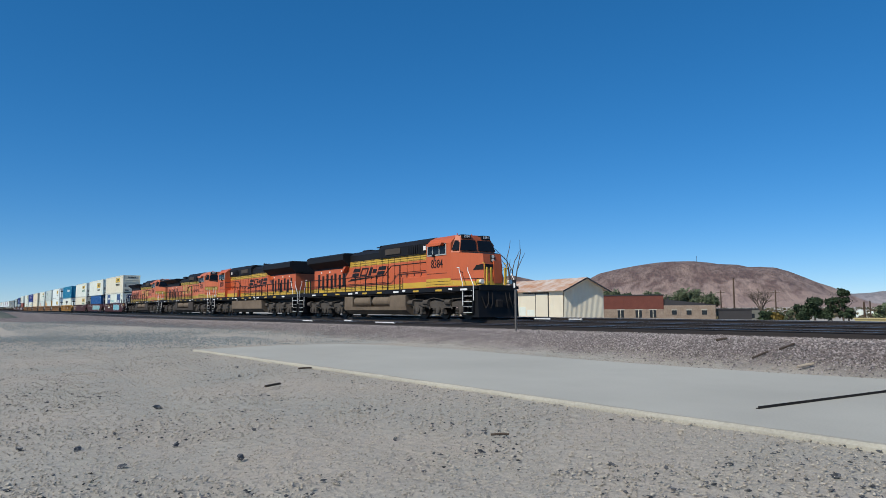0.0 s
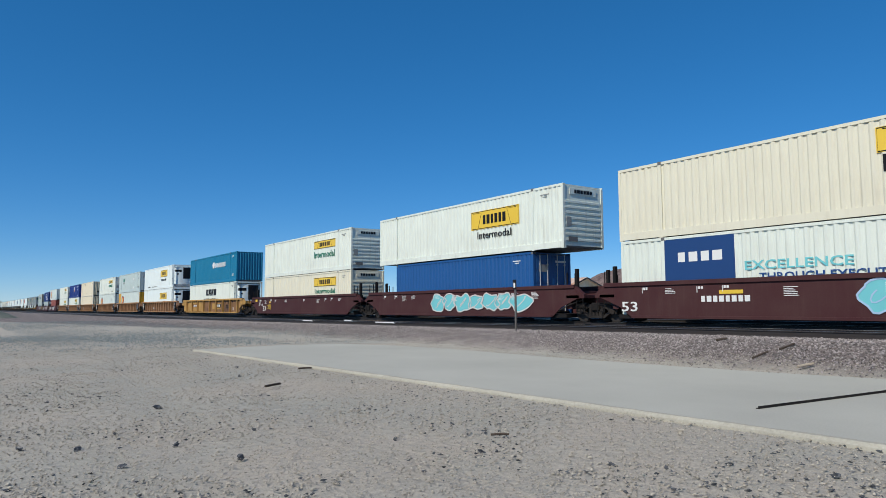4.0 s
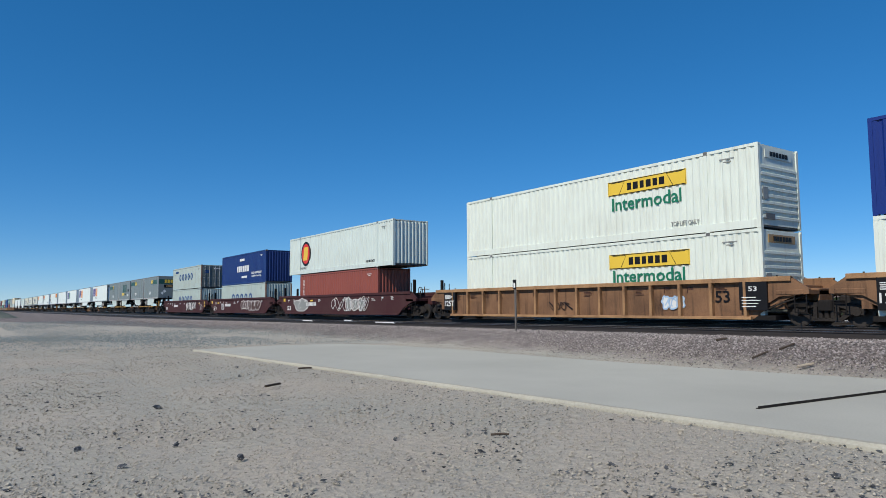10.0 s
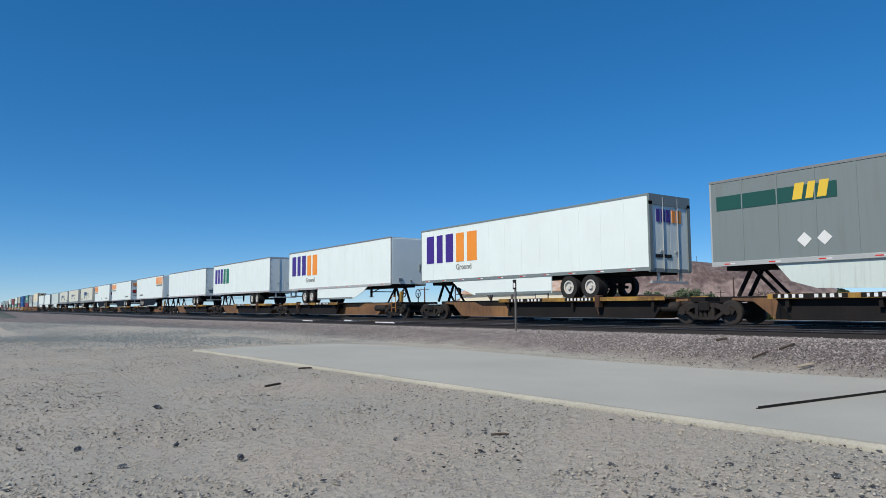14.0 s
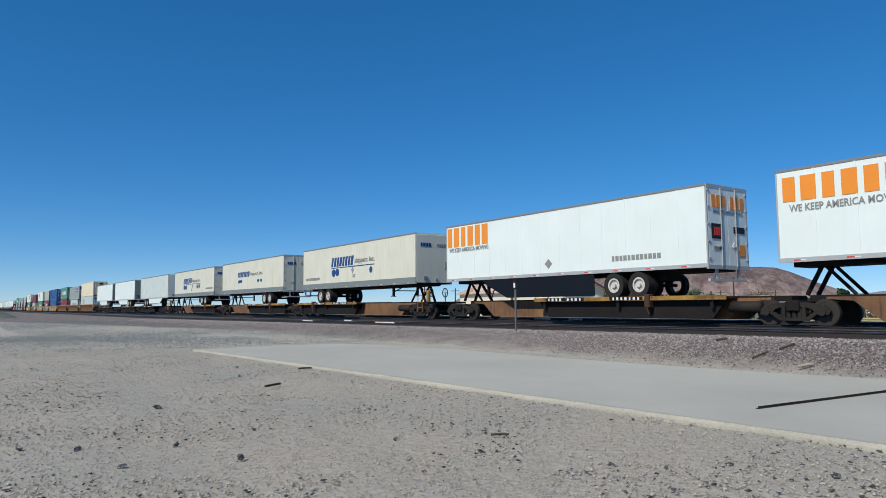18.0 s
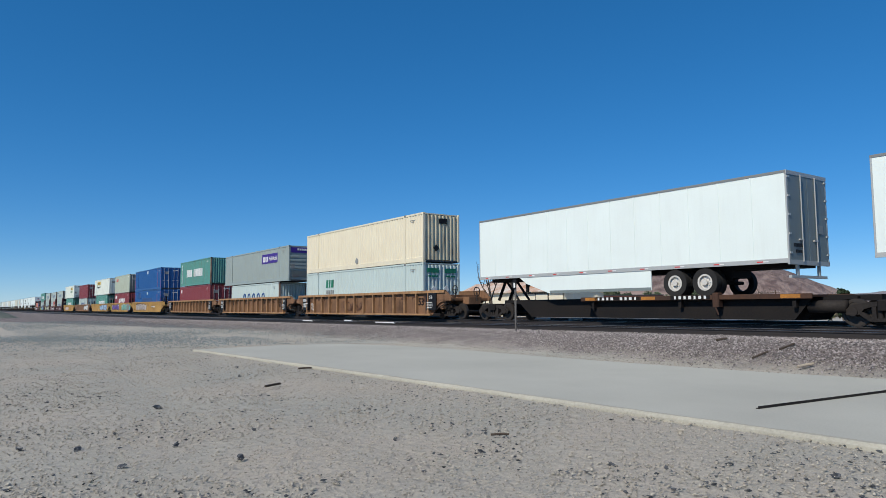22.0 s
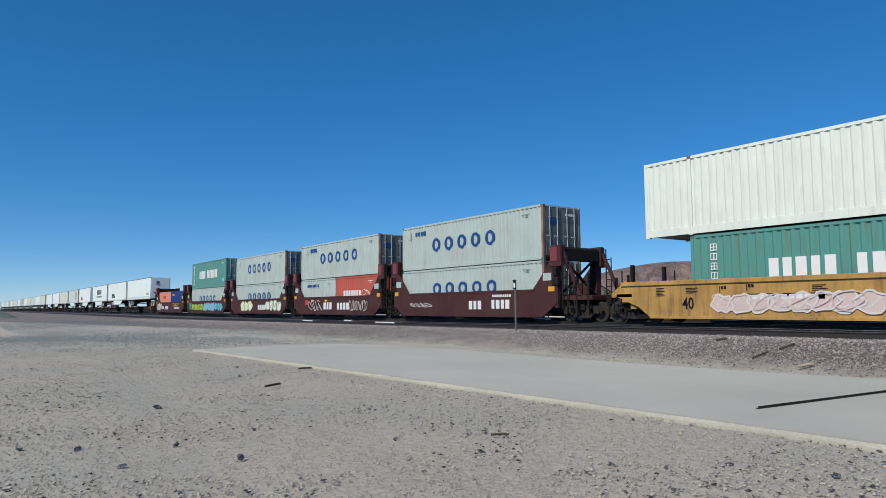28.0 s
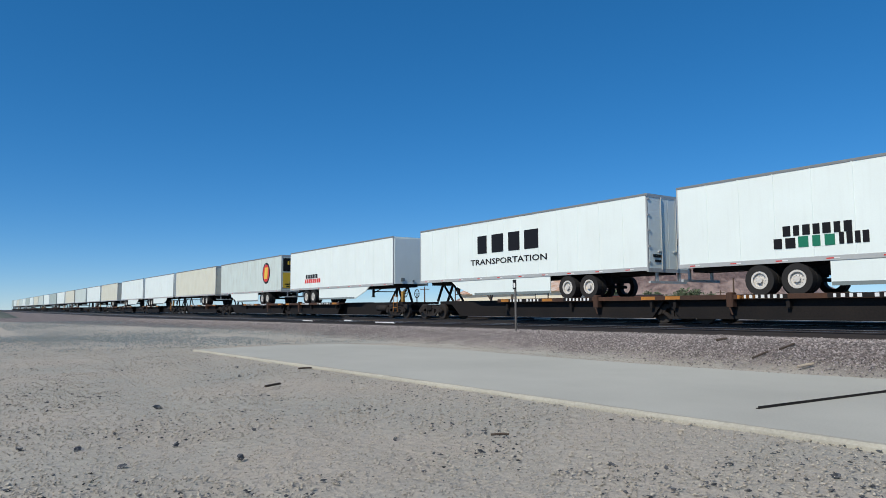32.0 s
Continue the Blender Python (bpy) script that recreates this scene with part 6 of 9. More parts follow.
    # equipment cabin behind the cab on the walkway side
    p("equipment_locker", Geo().box(-7.6, -4.6, -1.25, 1.25, 1.76, 2.42, 0.02), body)
    for sgn in (-1, 1):
        y = 1.25 * sgn
        p("locker_stripe", Geo().box(-7.6, -4.6, min(y, y + 0.006 * sgn), max(y, y + 0.006 * sgn), 1.78, 2.1), yellow)
    # cab
    CF = -2.25                                     # plane of the cab front
    prof = [(-1.5, 1.76), (1.5, 1.76), (1.5, 4.12), (1.22, 4.42), (0.85, 4.6), (-0.85, 4.6), (-1.22, 4.42), (-1.5, 4.12)]
    cab = p("cab", Geo().slab(prof, -4.6, CF), body)
    g = Geo()
    loft(g, [(CF, -1.5, 1.76), (-1.35, -1.06, 1.76), (-0.42, -0.62, 1.76), (-0.42, 0.62, 1.76), (-1.35, 1.06, 1.76), (CF, 1.5, 1.76)],
         [(CF, -1.5, 3.60), (-1.35, -1.06, 3.54), (-0.58, -0.62, 3.46), (-0.58, 0.62, 3.46), (-1.35, 1.06, 3.54), (CF, 1.5, 3.60)])
    nose = p("nose", g, body)
    g = Geo()
    loft(g, [(CF, -1.5, 3.598), (-1.35, -1.06, 3.538), (-0.58, -0.62, 3.458), (-0.58, 0.62, 3.458), (-1.35, 1.06, 3.538), (CF, 1.5, 3.598)],
         [(CF + 0.1, -1.2, 3.66), (-1.45, -0.85, 3.60), (-0.8, -0.45, 3.53), (-0.8, 0.45, 3.53), (-1.45, 0.85, 3.60), (CF + 0.1, 1.2, 3.66)])
    p("nose_top", g, ROOFBLACK, nose, "black anti-glare nose top")
    g = Geo()
    loft(g, [(CF - 0.01, -1.5, 3.59), (-1.82, -1.22, 3.59), (-1.82, 1.22, 3.59), (CF - 0.01, 1.5, 3.59)],
         [(CF - 0.01, -1.16, 4.54), (-2.0, -1.0, 4.5), (-2.0, 1.0, 4.5), (CF - 0.01, 1.16, 4.54)])
    p("cab_front", g, body, cab)
    p("nose_stripe", loft(Geo(), [(CF - 0.01, -1.506, 1.80), (-1.345, -1.066, 1.80), (-0.412, -0.626, 1.80), (-0.412, 0.626, 1.80), (-1.345, 1.066, 1.80), (CF - 0.01, 1.506, 1.80)],
                         [(CF - 0.01, -1.506, 2.1), (-1.345, -1.066, 2.05), (-0.44, -0.626, 2.0), (-0.44, 0.626, 2.0), (-1.345, 1.066, 2.05), (CF - 0.01, 1.506, 2.1)]), yellow, nose)
    for sgn in (-1, 1):
        y = 1.5 * sgn
        lo, hi = lambda t: min(y, y + t * sgn), lambda t: max(y, y + t * sgn)
        p("cab_stripe", Geo().box(-4.6, CF - 0.01, lo(0.006), hi(0.006), 1.80, 2.22), yellow, cab)
        # pane on the slanted corner beside the windscreen
        q = [(CF + 0.06, 1.475, 3.72), (-1.86, 1.26, 3.72), (-2.0, 1.04, 4.24), (CF + 0.04, 1.24, 4.26)]
        qa = [(u, v_ * sgn, zz) for u, v_, zz in q]
        qb = [(u + 0.02, (v_ + 0.025) * sgn, zz) for u, v_, zz in q]
        p("corner_pane", loft(Geo(), qa, qb), GLASS, cab, "dark corner windscreen pane")
        win = p("side_window", Geo().box(-4.42, -2.66, lo(0.012), hi(0.012), 3.56, 4.10), GLASS, cab, "dark cab side window")
        fr = Geo()
        for xx in (-4.45, -3.95, -3.3, -2.68):
            fr.box(xx - 0.03, xx + 0.03, lo(0.035), hi(0.035), 3.52, 4.14)
        fr.box(-4.48, -2.65, lo(0.035), hi(0.035), 3.50, 3.56).box(-4.48, -2.65, lo(0.035), hi(0.035), 4.09, 4.14)
        p("window_frame", fr, ALU, win)
        p("sun_awning", Geo().plate([(-4.3, 4.16), (-2.75, 4.16), (-2.9, 4.02 if modern else 3.95), (-4.1, 4.02 if modern else 3.95)], lo(0.25), hi(0.25)), body, cab)
        p("mirror", Geo().box(-3.85, -3.7, lo(0.16), hi(0.16), 3.42, 3.58, 0.02), ROOFBLACK, cab)
        p("door_seam", Geo().box(-4.5, -2.6, lo(0.010), hi(0.010), 2.50, 2.52), ROOFBLACK, cab)
        p("data_plate", Geo().box(-2.5, -2.1, min(1.43 * sgn, 1.36 * sgn), max(1.43 * sgn, 1.36 * sgn), 1.85, 2.1), WHITERAIL, cab)
        for z in (1.90, 2.06):
            p("pinstripe", Geo().box(-4.6, CF - 0.01, lo(0.009), hi(0.009), z - 0.012, z + 0.012), ROOFBLACK, cab)
    def nose_ring(za, zb, off, m, name):
        o = [(CF - 0.005, -1.5 - off), (-1.35 + off, -1.06 - off), (-0.42 + off, -0.62 - off), (-0.42 + off, 0.62 + off), (-1.35 + off, 1.06 + off), (CF - 0.005, 1.5 + off)]
        # the nose narrows a little towards its top
        k = lambda z: max(0.0, (z - 1.76) / 1.46 * 0.2)
        return p(name, loft(Geo(), [(x - (k(za) if x > -0.6 else 0), y, za) for x, y in o], [(x - (k(zb) if x > -0.6 else 0), y, zb) for x, y in o]), m, nose)
    if modern:
        nose_ring(2.14, 2.17, 0.010, ROOFBLACK, "pinstripe")
    else:
        nose_ring(2.62, 2.95, 0.006, OLDSTRIPE, "nose_band")
        for z in (2.60, 2.71, 2.86, 2.96):
            nose_ring(z - 0.013, z + 0.013, 0.010, ROOFBLACK, "pinstripe")
        nose_ring(2.24, 2.265, 0.010, ROOFBLACK, "pinstripe")
    # windscreen panes on the sloping front
    for sgn in (-1, 1):
        a = [(-1.84, 0.07 * sgn, 3.70), (-1.84, 1.17 * sgn, 3.70), (-1.95, 1.02 * sgn, 4.26), (-1.95, 0.07 * sgn, 4.28)]
        b = [(x + 0.03, yy, zz + 0.012) for x, yy, zz in a]
        g = Geo()
        if sgn < 0:
            a, b = a[::-1], b[::-1]
        loft(g, a, b)
        p("windscreen", g, GLASS, cab, "dark windscreen pane")
        p("number_board", Geo().box(-2.3, -1.92, min(0.35 * sgn, 0.98 * sgn), max(0.35 * sgn, 0.98 * sgn), 4.36, 4.58, 0.03), ROOFBLACK, cab)
        nb = lettering(cab, number, -1.91, 0.66 * sgn, 4.47, 0.2, M_WHITE, face="end")
        nb2 = lettering(cab, number, -2.11, 0.99 * sgn, 4.47, 0.16, M_WHITE, face="side" if sgn < 0 else "far")
        nb2.scale = (0.55, 0.8, 1)
        lettering(cab, number, -3.55, 1.508 * sgn, 3.02, 0.66, M_BLACK, face="side" if sgn < 0 else "far", sx=0.86)
        # front emblem: plain dark blocks on the nose flank
        p("front_emblem", Geo().box(-0.64, -0.44, min(0.04 * sgn, 0.58 * sgn), max(0.04 * sgn, 0.58 * sgn), 2.66, 2.90), M_BLACK if modern else yellow, nose)
        # its wing on the slanted flank of the nose
        fa = lambda t, z, o: (-1.35 + 0.93 * t - max(0.0, (z - 1.76) / 1.7 * 0.16) * t + 0.43 * o, (-1.06 + 0.44 * t - 0.9 * o) * (-sgn), z)
        lowp, topp = [(0.35, 2.62), (0.98, 2.62), (0.98, 2.92), (0.55, 2.86)], 0.012
        p("emblem_wing", loft(Geo(), [fa(t, z, 0.0) for t, z in lowp], [fa(t, z, topp) for t, z in lowp]), M_BLACK if modern else yellow, nose)
        p("headlight", Geo().cyl((-0.57, 0.0, 3.22 + 0.1 * sgn), 0.085, 0.08, "x", 14), LAMP, nose, "round headlight")
        p("ditch_light", Geo().cyl((-0.38, 0.95 * sgn, 1.98), 0.12, 0.16, "x", 14), LAMP, ob, "round ditch light")
        p("ditch_light_housing", Geo().cyl((-0.56, 0.95 * sgn, 1.98), 0.13, 0.18, "x", 14), yellow, ob)
        p("nose_grab_rail", Geo().path([(-0.36, 0.75 * sgn, 1.8), (-0.28, 0.75 * sgn, 2.9), (-0.5, 0.75 * sgn, 3.0)], 0.02), yellow, ob)
        p("roof_antenna", Geo().box(-3.9, -3.1, 0.3 * sgn - 0.15, 0.3 * sgn + 0.15, 4.6, 4.68, 0.02).bar((-3.0, 0.5 * sgn, 4.58), (-3.0, 0.5 * sgn, 4.75), 0.03), body, cab)
    p("headlight_housing", Geo().box(-0.7, -0.52, -0.15, 0.15, 3.02, 3.42, 0.03), ROOFBLACK, nose)
    p("nose_door", Geo().box(-0.5, -0.40, -0.02, 0.5, 1.9, 3.1), body, nose)
    # platforms, steps and rails at both ends
    for end, d in ((0.0, -1), (-22.7, 1)):
        p("platform", Geo().box(end + 0.12 * d, end + 1.7 * d, -1.45, 1.45, 1.60, 1.76, 0.02), ROOFBLACK)
        p("anticlimber", Geo().box(end + 0.06 * d, end + 0.2 * d, -1.25, 1.25, 1.52, 1.80, 0.02), ROOFBLACK)
        p("pilot", Geo().plate([(end + 0.05 * d, 0.14), (end + 0.12 * d, 1.52), (end + 0.42 * d, 1.52), (end + 0.55 * d, 0.14)], -1.35, 1.35), ROOFBLACK, label="black pilot plough")
        p("coupler", Geo().box(end - 0.02 * d, end + 0.6 * d, -0.13, 0.13, 0.72, 0.98, 0.03).box(end - 0.03 * d, end + 0.3 * d, -0.22, 0.22, 0.66, 1.04, 0.05), STEEL)
        for y in (-0.7, -0.45, 0.45, 0.7):
            p("air_hose", Geo().path([(end + 0.05 * d, y, 1.4), (end - 0.04 * d, y * 1.1, 0.85), (end + 0.0 * d, y * 1.3, 0.6), (end + 0.06 * d, y * 1.6, 1.2)], 0.028), STEEL)
        for y in (-0.72, -0.45, 0.5):
            p("end_post", Geo().box(end + 0.08 * d, end + 0.17 * d, y - 0.05, y + 0.05, 1.76, 2.72, 0.01), yellow)
        for sgn in (-1, 1):
            ya, yb = sorted((1.12 * sgn, 1.48 * sgn))
            st = p("stepwell", Geo().box(end + 0.36 * d, end + 0.42 * d, ya, yb, 0.35, 1.6).box(end + 1.14 * d, end + 1.2 * d, ya, yb, 0.35, 1.6).box(end + 0.4 * d, end + 1.2 * d, min(1.1 * sgn, 1.14 * sgn), max(1.1 * sgn, 1.14 * sgn), 0.35, 1.6), ROOFBLACK)
            for i in range(5):
                zz = 0.38 + i * 0.28
                p("step", Geo().box(end + 0.42 * d, end + 1.14 * d, ya, yb, zz, zz + 0.025), ROOFBLACK, st)
                p("step_edge", Geo().box(end + 0.42 * d, end + 1.14 * d, min(1.47 * sgn, 1.5 * sgn), max(1.47 * sgn, 1.5 * sgn), zz, zz + 0.024), WHITERAIL, st)
            y = 1.46 * sgn
            p("handrail", Geo().path([(end + 0.32 * d, y, 1.0), (end + 0.34 * d, y, 1.8), (end + 0.8 * d, y, 2.55), (end + 0.8 * d, y, 2.72)], 0.022), WHITERAIL, label="white step handrail")
            p("handrail", Geo().path([(end + 1.25 * d, y, 0.75), (end + 1.25 * d, y, 1.9), (end + 1.55 * d, y, 2.6), (end + 1.55 * d, y, 2.75), (end + 1.75 * d, y, 2.75)], 0.022), WHITERAIL, label="white step handrail")
    # walkway handrails
    for sgn in (-1, 1):
        y = 1.47 * sgn
        for i, x in enumerate([-7.5 - 1.42 * j for j in range(10)]):
            p("handrail_post", Geo().box(x - 0.035, x + 0.035, y - 0.02, y + 0.02, 1.7, 2.70 if x < -9 else 3.2), ROOFBLACK)
        g = Geo()
        g.path([(-21.4, y, 2.66), (-9.3, y, 2.66), (-8.5, y, 3.18), (-4.7, y, 3.2)], 0.03)
        g.path([(-21.4, y, 2.2), (-9.2, y, 2.2)], 0.02)
        g.path([(-7.5, y, 2.72), (-4.7, y, 2.74)], 0.02)
        p("handrail", g, ROOFBLACK)
    # fuel tank and air tanks
    if modern and turned:
        p("fuel_tank", Geo().slab([(-1.1, 0.3), (1.1, 0.3), (1.46, 0.62), (1.5, 1.35), (-1.5, 1.35), (-1.46, 0.62)], -14.7, -6.8), TANKDUST if modern else TANKDARK, label="dusty brown fuel tank")
        for i in range(3):
            p("tank_fitting", Geo().cyl((-8.2 - i * 2.4, 1.45, 1.38), 0.06, 0.14, "z", 8), BRIGHT)
    else:
        p("fuel_tank", Geo().slab([(-1.05, 0.22), (1.05, 0.22), (1.45, 0.5), (1.48, 0.72), (-1.48, 0.72), (-1.45, 0.5)], -14.7, -6.8), TANKDUST if modern else TANKDARK, label="dusty brown fuel tank")
        p("tank_end", Geo().box(-14.7, -13.55, -1.48, 1.48, 0.72, 1.38, 0.03), TANKDUST if modern else TANKDARK)
        p("tank_end", Geo().box(-8.7, -6.9, -1.48, 1.48, 0.72, 1.38, 0.03), TANKDUST if modern else TANKDARK)
        for sgn in (-1, 1):
            for a, b in ((-13.45, -11.35), (-10.95, -8.85)):
                g = Geo().cyl((a + 0.1, 1.15 * sgn, 1.05), 0.32, b - a - 0.2, "x", 20)
                g.cyl((a + 0.1, 1.15 * sgn, 1.05), 0.32, -0.1, "x", 20, 0.2).cyl((b - 0.1, 1.15 * sgn, 1.05), 0.32, 0.1, "x", 20, 0.2)
                p("air_tank", g, TANKDUST, smooth=False, label="dusty cylindrical air tank")
            g = Geo().path([(-11.2, 1.4 * sgn, 1.3), (-11.15, 1.4 * sgn, 0.8), (-11.0, 1.42 * sgn, 1.1)], 0.03).cyl((-11.2, 1.35 * sgn, 0.95), 0.09, 0.16, "x", 8)
            p("pipework", g, TRUCKDUST)
    for y in (-1.42, 1.42):
        p("brake_pipe", Geo().path([(-21.0, y, 1.42), (-14, y, 1.44), (-6, y, 1.42), (-2, y, 1.44)], 0.03), BLACK)
    six_wheel_truck(ob, -3.8)
    six_wheel_truck(ob, -18.1)
    rolling(ob, front if not turned else front - 22.7, turn=180 if turned else 0)
    return ob


locomotive(-27.4, "8384", True)
locomotive(-49.8, "8330", True, turned=True)
locomotive(-72.5, "5350", False, body=FADED)
locomotive(-95.2, "5264", False, body=FADED)
# ---- town behind the tracks ----
TIN = mat("cream_corrugated_tin", (0.66, 0.62, 0.50), 0.6, grain=6, amount=0.1, blotch=0.4, stain=0.25, dirt=(0.48, 0.40, 0.30))
RUSTROOF = mat("rusted_tin_roof", (0.40, 0.19, 0.09), 0.8, grain=1.1, amount=0.7, blotch=0.3, stain=0.9, dirt=(0.56, 0.50, 0.45), island=0.12)
REDBRICK = mat("dark_red_brick", (0.16, 0.058, 0.046), 0.9, grain=8, amount=0.4, stain=0.3)
RUBBLE = mat("rubble_stone", (0.31, 0.255, 0.21), 0.9, grain=5, amount=0.5, stain=0.5, island=0.3, dirt=(0.19, 0.14, 0.10))
DARKROOF = mat("dark_roof_edge", (0.045, 0.045, 0.05), 0.8)
GREYWALL = mat("grey_green_render", (0.15, 0.155, 0.14), 0.9, stain=0.3)
WINDOWDARK = mat("dark_window", (0.02, 0.025, 0.03), 0.15)
POLEWOOD = mat("creosote_pole", (0.085, 0.06, 0.045), 0.9, grain=12, amount=0.4)
BARK = mat("grey_bark", (0.11, 0.09, 0.075), 0.9, grain=14, amount=0.4, bump=0.3)
LEAF = mat("dusty_green_leaves", (0.115, 0.145, 0.085), 0.7, grain=3, amount=0.3, island=0.45)
LEAF2 = mat("dark_green_leaves", (0.040, 0.064, 0.034), 0.7, grain=3, amount=0.3, island=0.45)
LEAF3 = mat("olive_yellow_leaves", (0.16, 0.12, 0.035), 0.7, grain=3, amount=0.3, island=0.4)
SAGE = mat("dry_scrub", (0.12, 0.105, 0.065), 0.9, grain=3, amount=0.4, island=0.4)


def warehouse():
    """Long tin warehouse with a rusty gabled roof. Built along its own x axis, gable at x = 0 facing the tracks."""
    ob = thing("warehouse", "cream corrugated tin warehouse with rusty gabled roof", "building")
    L, W, eave, ridge = 35.0, 8.0, 4.8, 6.6
    n = 150
    pts = []
    for i in range(n):
        a = -L + L * i / n
        pts += [(a, 0.0), (a + 0.5 * L / n, 0.035)]
    v, f = [], []
    for a, d in pts:
        v += [(a, -d, 0), (a, -d, eave)]
    f = [(2 * i, 2 * i + 2, 2 * i + 3, 2 * i + 1) for i in range(len(pts) - 1)]
    part("long_wall", Geo().add(v, f), TIN, ob)
    part("back_wall", Geo().box(-L, 0, W - 0.1, W, 0, eave), TIN, ob)
    part("rear_gable", Geo().slab([(0.04, 0), (W - 0.1, 0), (W - 0.1, eave), (W / 2, ridge), (0.04, eave)], -L, -L + 0.1), TIN, ob)
    v, f = [], []
    m = 64
    for i in range(m + 1):
        y = W * i / m
        z = eave + (ridge - eave) * (1 - abs(y - W / 2) / (W / 2))
        v += [(0.05 if i % 2 else 0.0, y, 0), (0.05 if i % 2 else 0.0, y, z - 0.05)]
    f = [(2 * i, 2 * i + 2, 2 * i + 3, 2 * i + 1) for i in range(m)]
    part("gable_wall", Geo().add(v, f), TIN, ob)
    random.seed(11)
    sl = math.hypot(W / 2, ridge - eave)
    for side in (0, 1):
        for i in range(32):
            x0 = -L - 0.4 + (L + 1.4) * i / 32
            x1 = x0 + (L + 1.4) / 32 - 0.03
            o = random.uniform(0, 0.02)
            ya, yb = (-0.7, W / 2) if side == 0 else (W + 0.7, W / 2)
            za = eave - 0.7 * (ridge - eave) / (W / 2)
            g = Geo().add([(x0, ya, za + o), (x1, ya, za + o), (x1, yb, ridge + o), (x0, yb, ridge + o), (x0, ya, za + o - 0.06), (x1, ya, za + o - 0.06), (x1, yb, ridge + o - 0.06), (x0, yb, ridge + o - 0.06)],
                          [(0, 1, 2, 3), (7, 6, 5, 4), (0, 4, 5, 1), (1, 5, 6, 2), (2, 6, 7, 3), (3, 7, 4, 0)])
            part("roof_sheet", g, RUSTROOF, ob)
    for sgn in (0, 1):
        g = Geo()
        ya, yb = (-0.72, W / 2) if sgn == 0 else (W + 0.72, W / 2)
        za = eave - 0.72 * (ridge - eave) / (W / 2)
        g.add([(0.9, ya, za - 0.25), (0.98, ya, za - 0.25), (0.98, yb, ridge - 0.2), (0.9, yb, ridge - 0.2), (0.9, ya, za), (0.98, ya, za), (0.98, yb, ridge + 0.03), (0.9, yb, ridge + 0.03)],
              [(0, 1, 2, 3), (7, 6, 5, 4), (0, 4, 5, 1), (1, 5, 6, 2), (2, 6, 7, 3), (3, 7, 4, 0)])
        part("barge_board", g, DARKROOF, ob)
    part("sliding_door", Geo().box(-7.6, -4.2, -0.12, -0.04, 0.3, 4.0), TIN, ob)
    for x in (-7.75, -4.15):
        part("door_jamb", Geo().box(x, x + 0.14, -0.13, 0.0, 0, 4.3), DARKROOF, ob)
    part("door_track", Geo().box(-11.5, -4.0, -0.16, -0.05, 4.1, 4.28), DARKROOF, ob)
    for a, b in ((-16.0, 0.7), (-13, 1.5), (-10.3, 1.0)):
        part("whitewash_patch", Geo().box(a, a + 2.2, -0.05, 0.0, 0.4, 0.4 + b), WHITE, ob)
    part("foundation", Geo().box(-L, 0.02, -0.08, W, -1.2, 0.25), RUBBLE, ob)
    ob.matrix_world = Matrix.Translation((-77.5, 78.1, -1.3)) @ Matrix.Rotation(math.atan2(83.3 - 78.07, -111.98 + 77.49) - math.pi, 4, "Z")
    return ob


warehouse()


def stone_store():
    """Brick parapet over a rubble-stone ground floor, with a lower stone annexe."""
    ob = thing("stone_store", "rubble-stone store with red brick parapet", "building")
    W, D = 12.0, 14.0
    part("wall", Geo().box(0.06, W - 0.06, 0.06, D, 0, 2.2), RUBBLE, ob)
    part("parapet", Geo().box(0, W, 0, D, 2.2, 4.85), REDBRICK, ob)
    part("coping", Geo().box(-0.12, W + 0.12, -0.12, D, 4.85, 5.05), DARKROOF, ob)
    random.seed(3)
    for r in range(7):
        x = 0.0
        while x < W - 0.2:
            w = random.uniform(0.3, 0.62)
            if not any(a - 0.1 < x + w and x < a + 1.3 for a in (3.3, 6.7, 9.4)) or r < 1:
                part("stone", Geo().box(x + 0.015, min(W, x + w) - 0.015, -0.03 - random.uniform(0, 0.04), 0.08, r * 0.315 + 0.015, r * 0.315 + 0.30, 0.02), RUBBLE, ob)
            x += w
    for a in (3.3, 6.7, 9.4):
        wi = part("window", Geo().box(a, a + 1.2, 0.0, 0.08, 0.55, 2.0), WINDOWDARK, ob)
        part("lintel", Geo().box(a - 0.15, a + 1.35, -0.05, 0.07, 2.0, 2.18), CONCRETE, wi)
        part("mullion", Geo().box(a + 0.55, a + 0.65, -0.03, 0.02, 0.55, 2.0), TIN, wi)
    an = part("annexe", Geo().box(W, W + 9.5, 0.2, D, 0, 2.9), RUBBLE, ob)
    for r in range(9):
        x = W + 0.05
        while x < W + 9.3:
            w = random.uniform(0.3, 0.7)
            part("stone", Geo().box(x + 0.015, min(W + 9.45, x + w) - 0.015, 0.12 - random.uniform(0, 0.05), 0.24, r * 0.315 + 0.015, r * 0.315 + 0.30, 0.02), RUBBLE, ob)
            x += w
    for a in (W + 1.5, W + 4.2, W + 7.0):
        part("window", Geo().box(a, a + 0.9, 0.05, 0.22, 1.1, 1.95), WINDOWDARK, an)
        part("lintel", Geo().box(a - 0.1, a + 1.0, 0.03, 0.2, 1.95, 2.1), CONCRETE, an)
    part("annexe_roof", Geo().plate([(W, 4.1), (W + 9.7, 3.0), (W + 9.7, 2.85), (W, 2.85)], 0.4, D), DARKROOF, ob)
    part("flue", Geo().cyl((W + 0.9, 3, 3.4), 0.25, 1.1, "z", 10), DARKROOF, ob)
    ob.matrix_world = Matrix.Translation((-93.4, 104.3, -2.15)) @ Matrix.Rotation(math.atan2(111.0 - 104.4, -85.3 + 93.2), 4, "Z")
    return ob


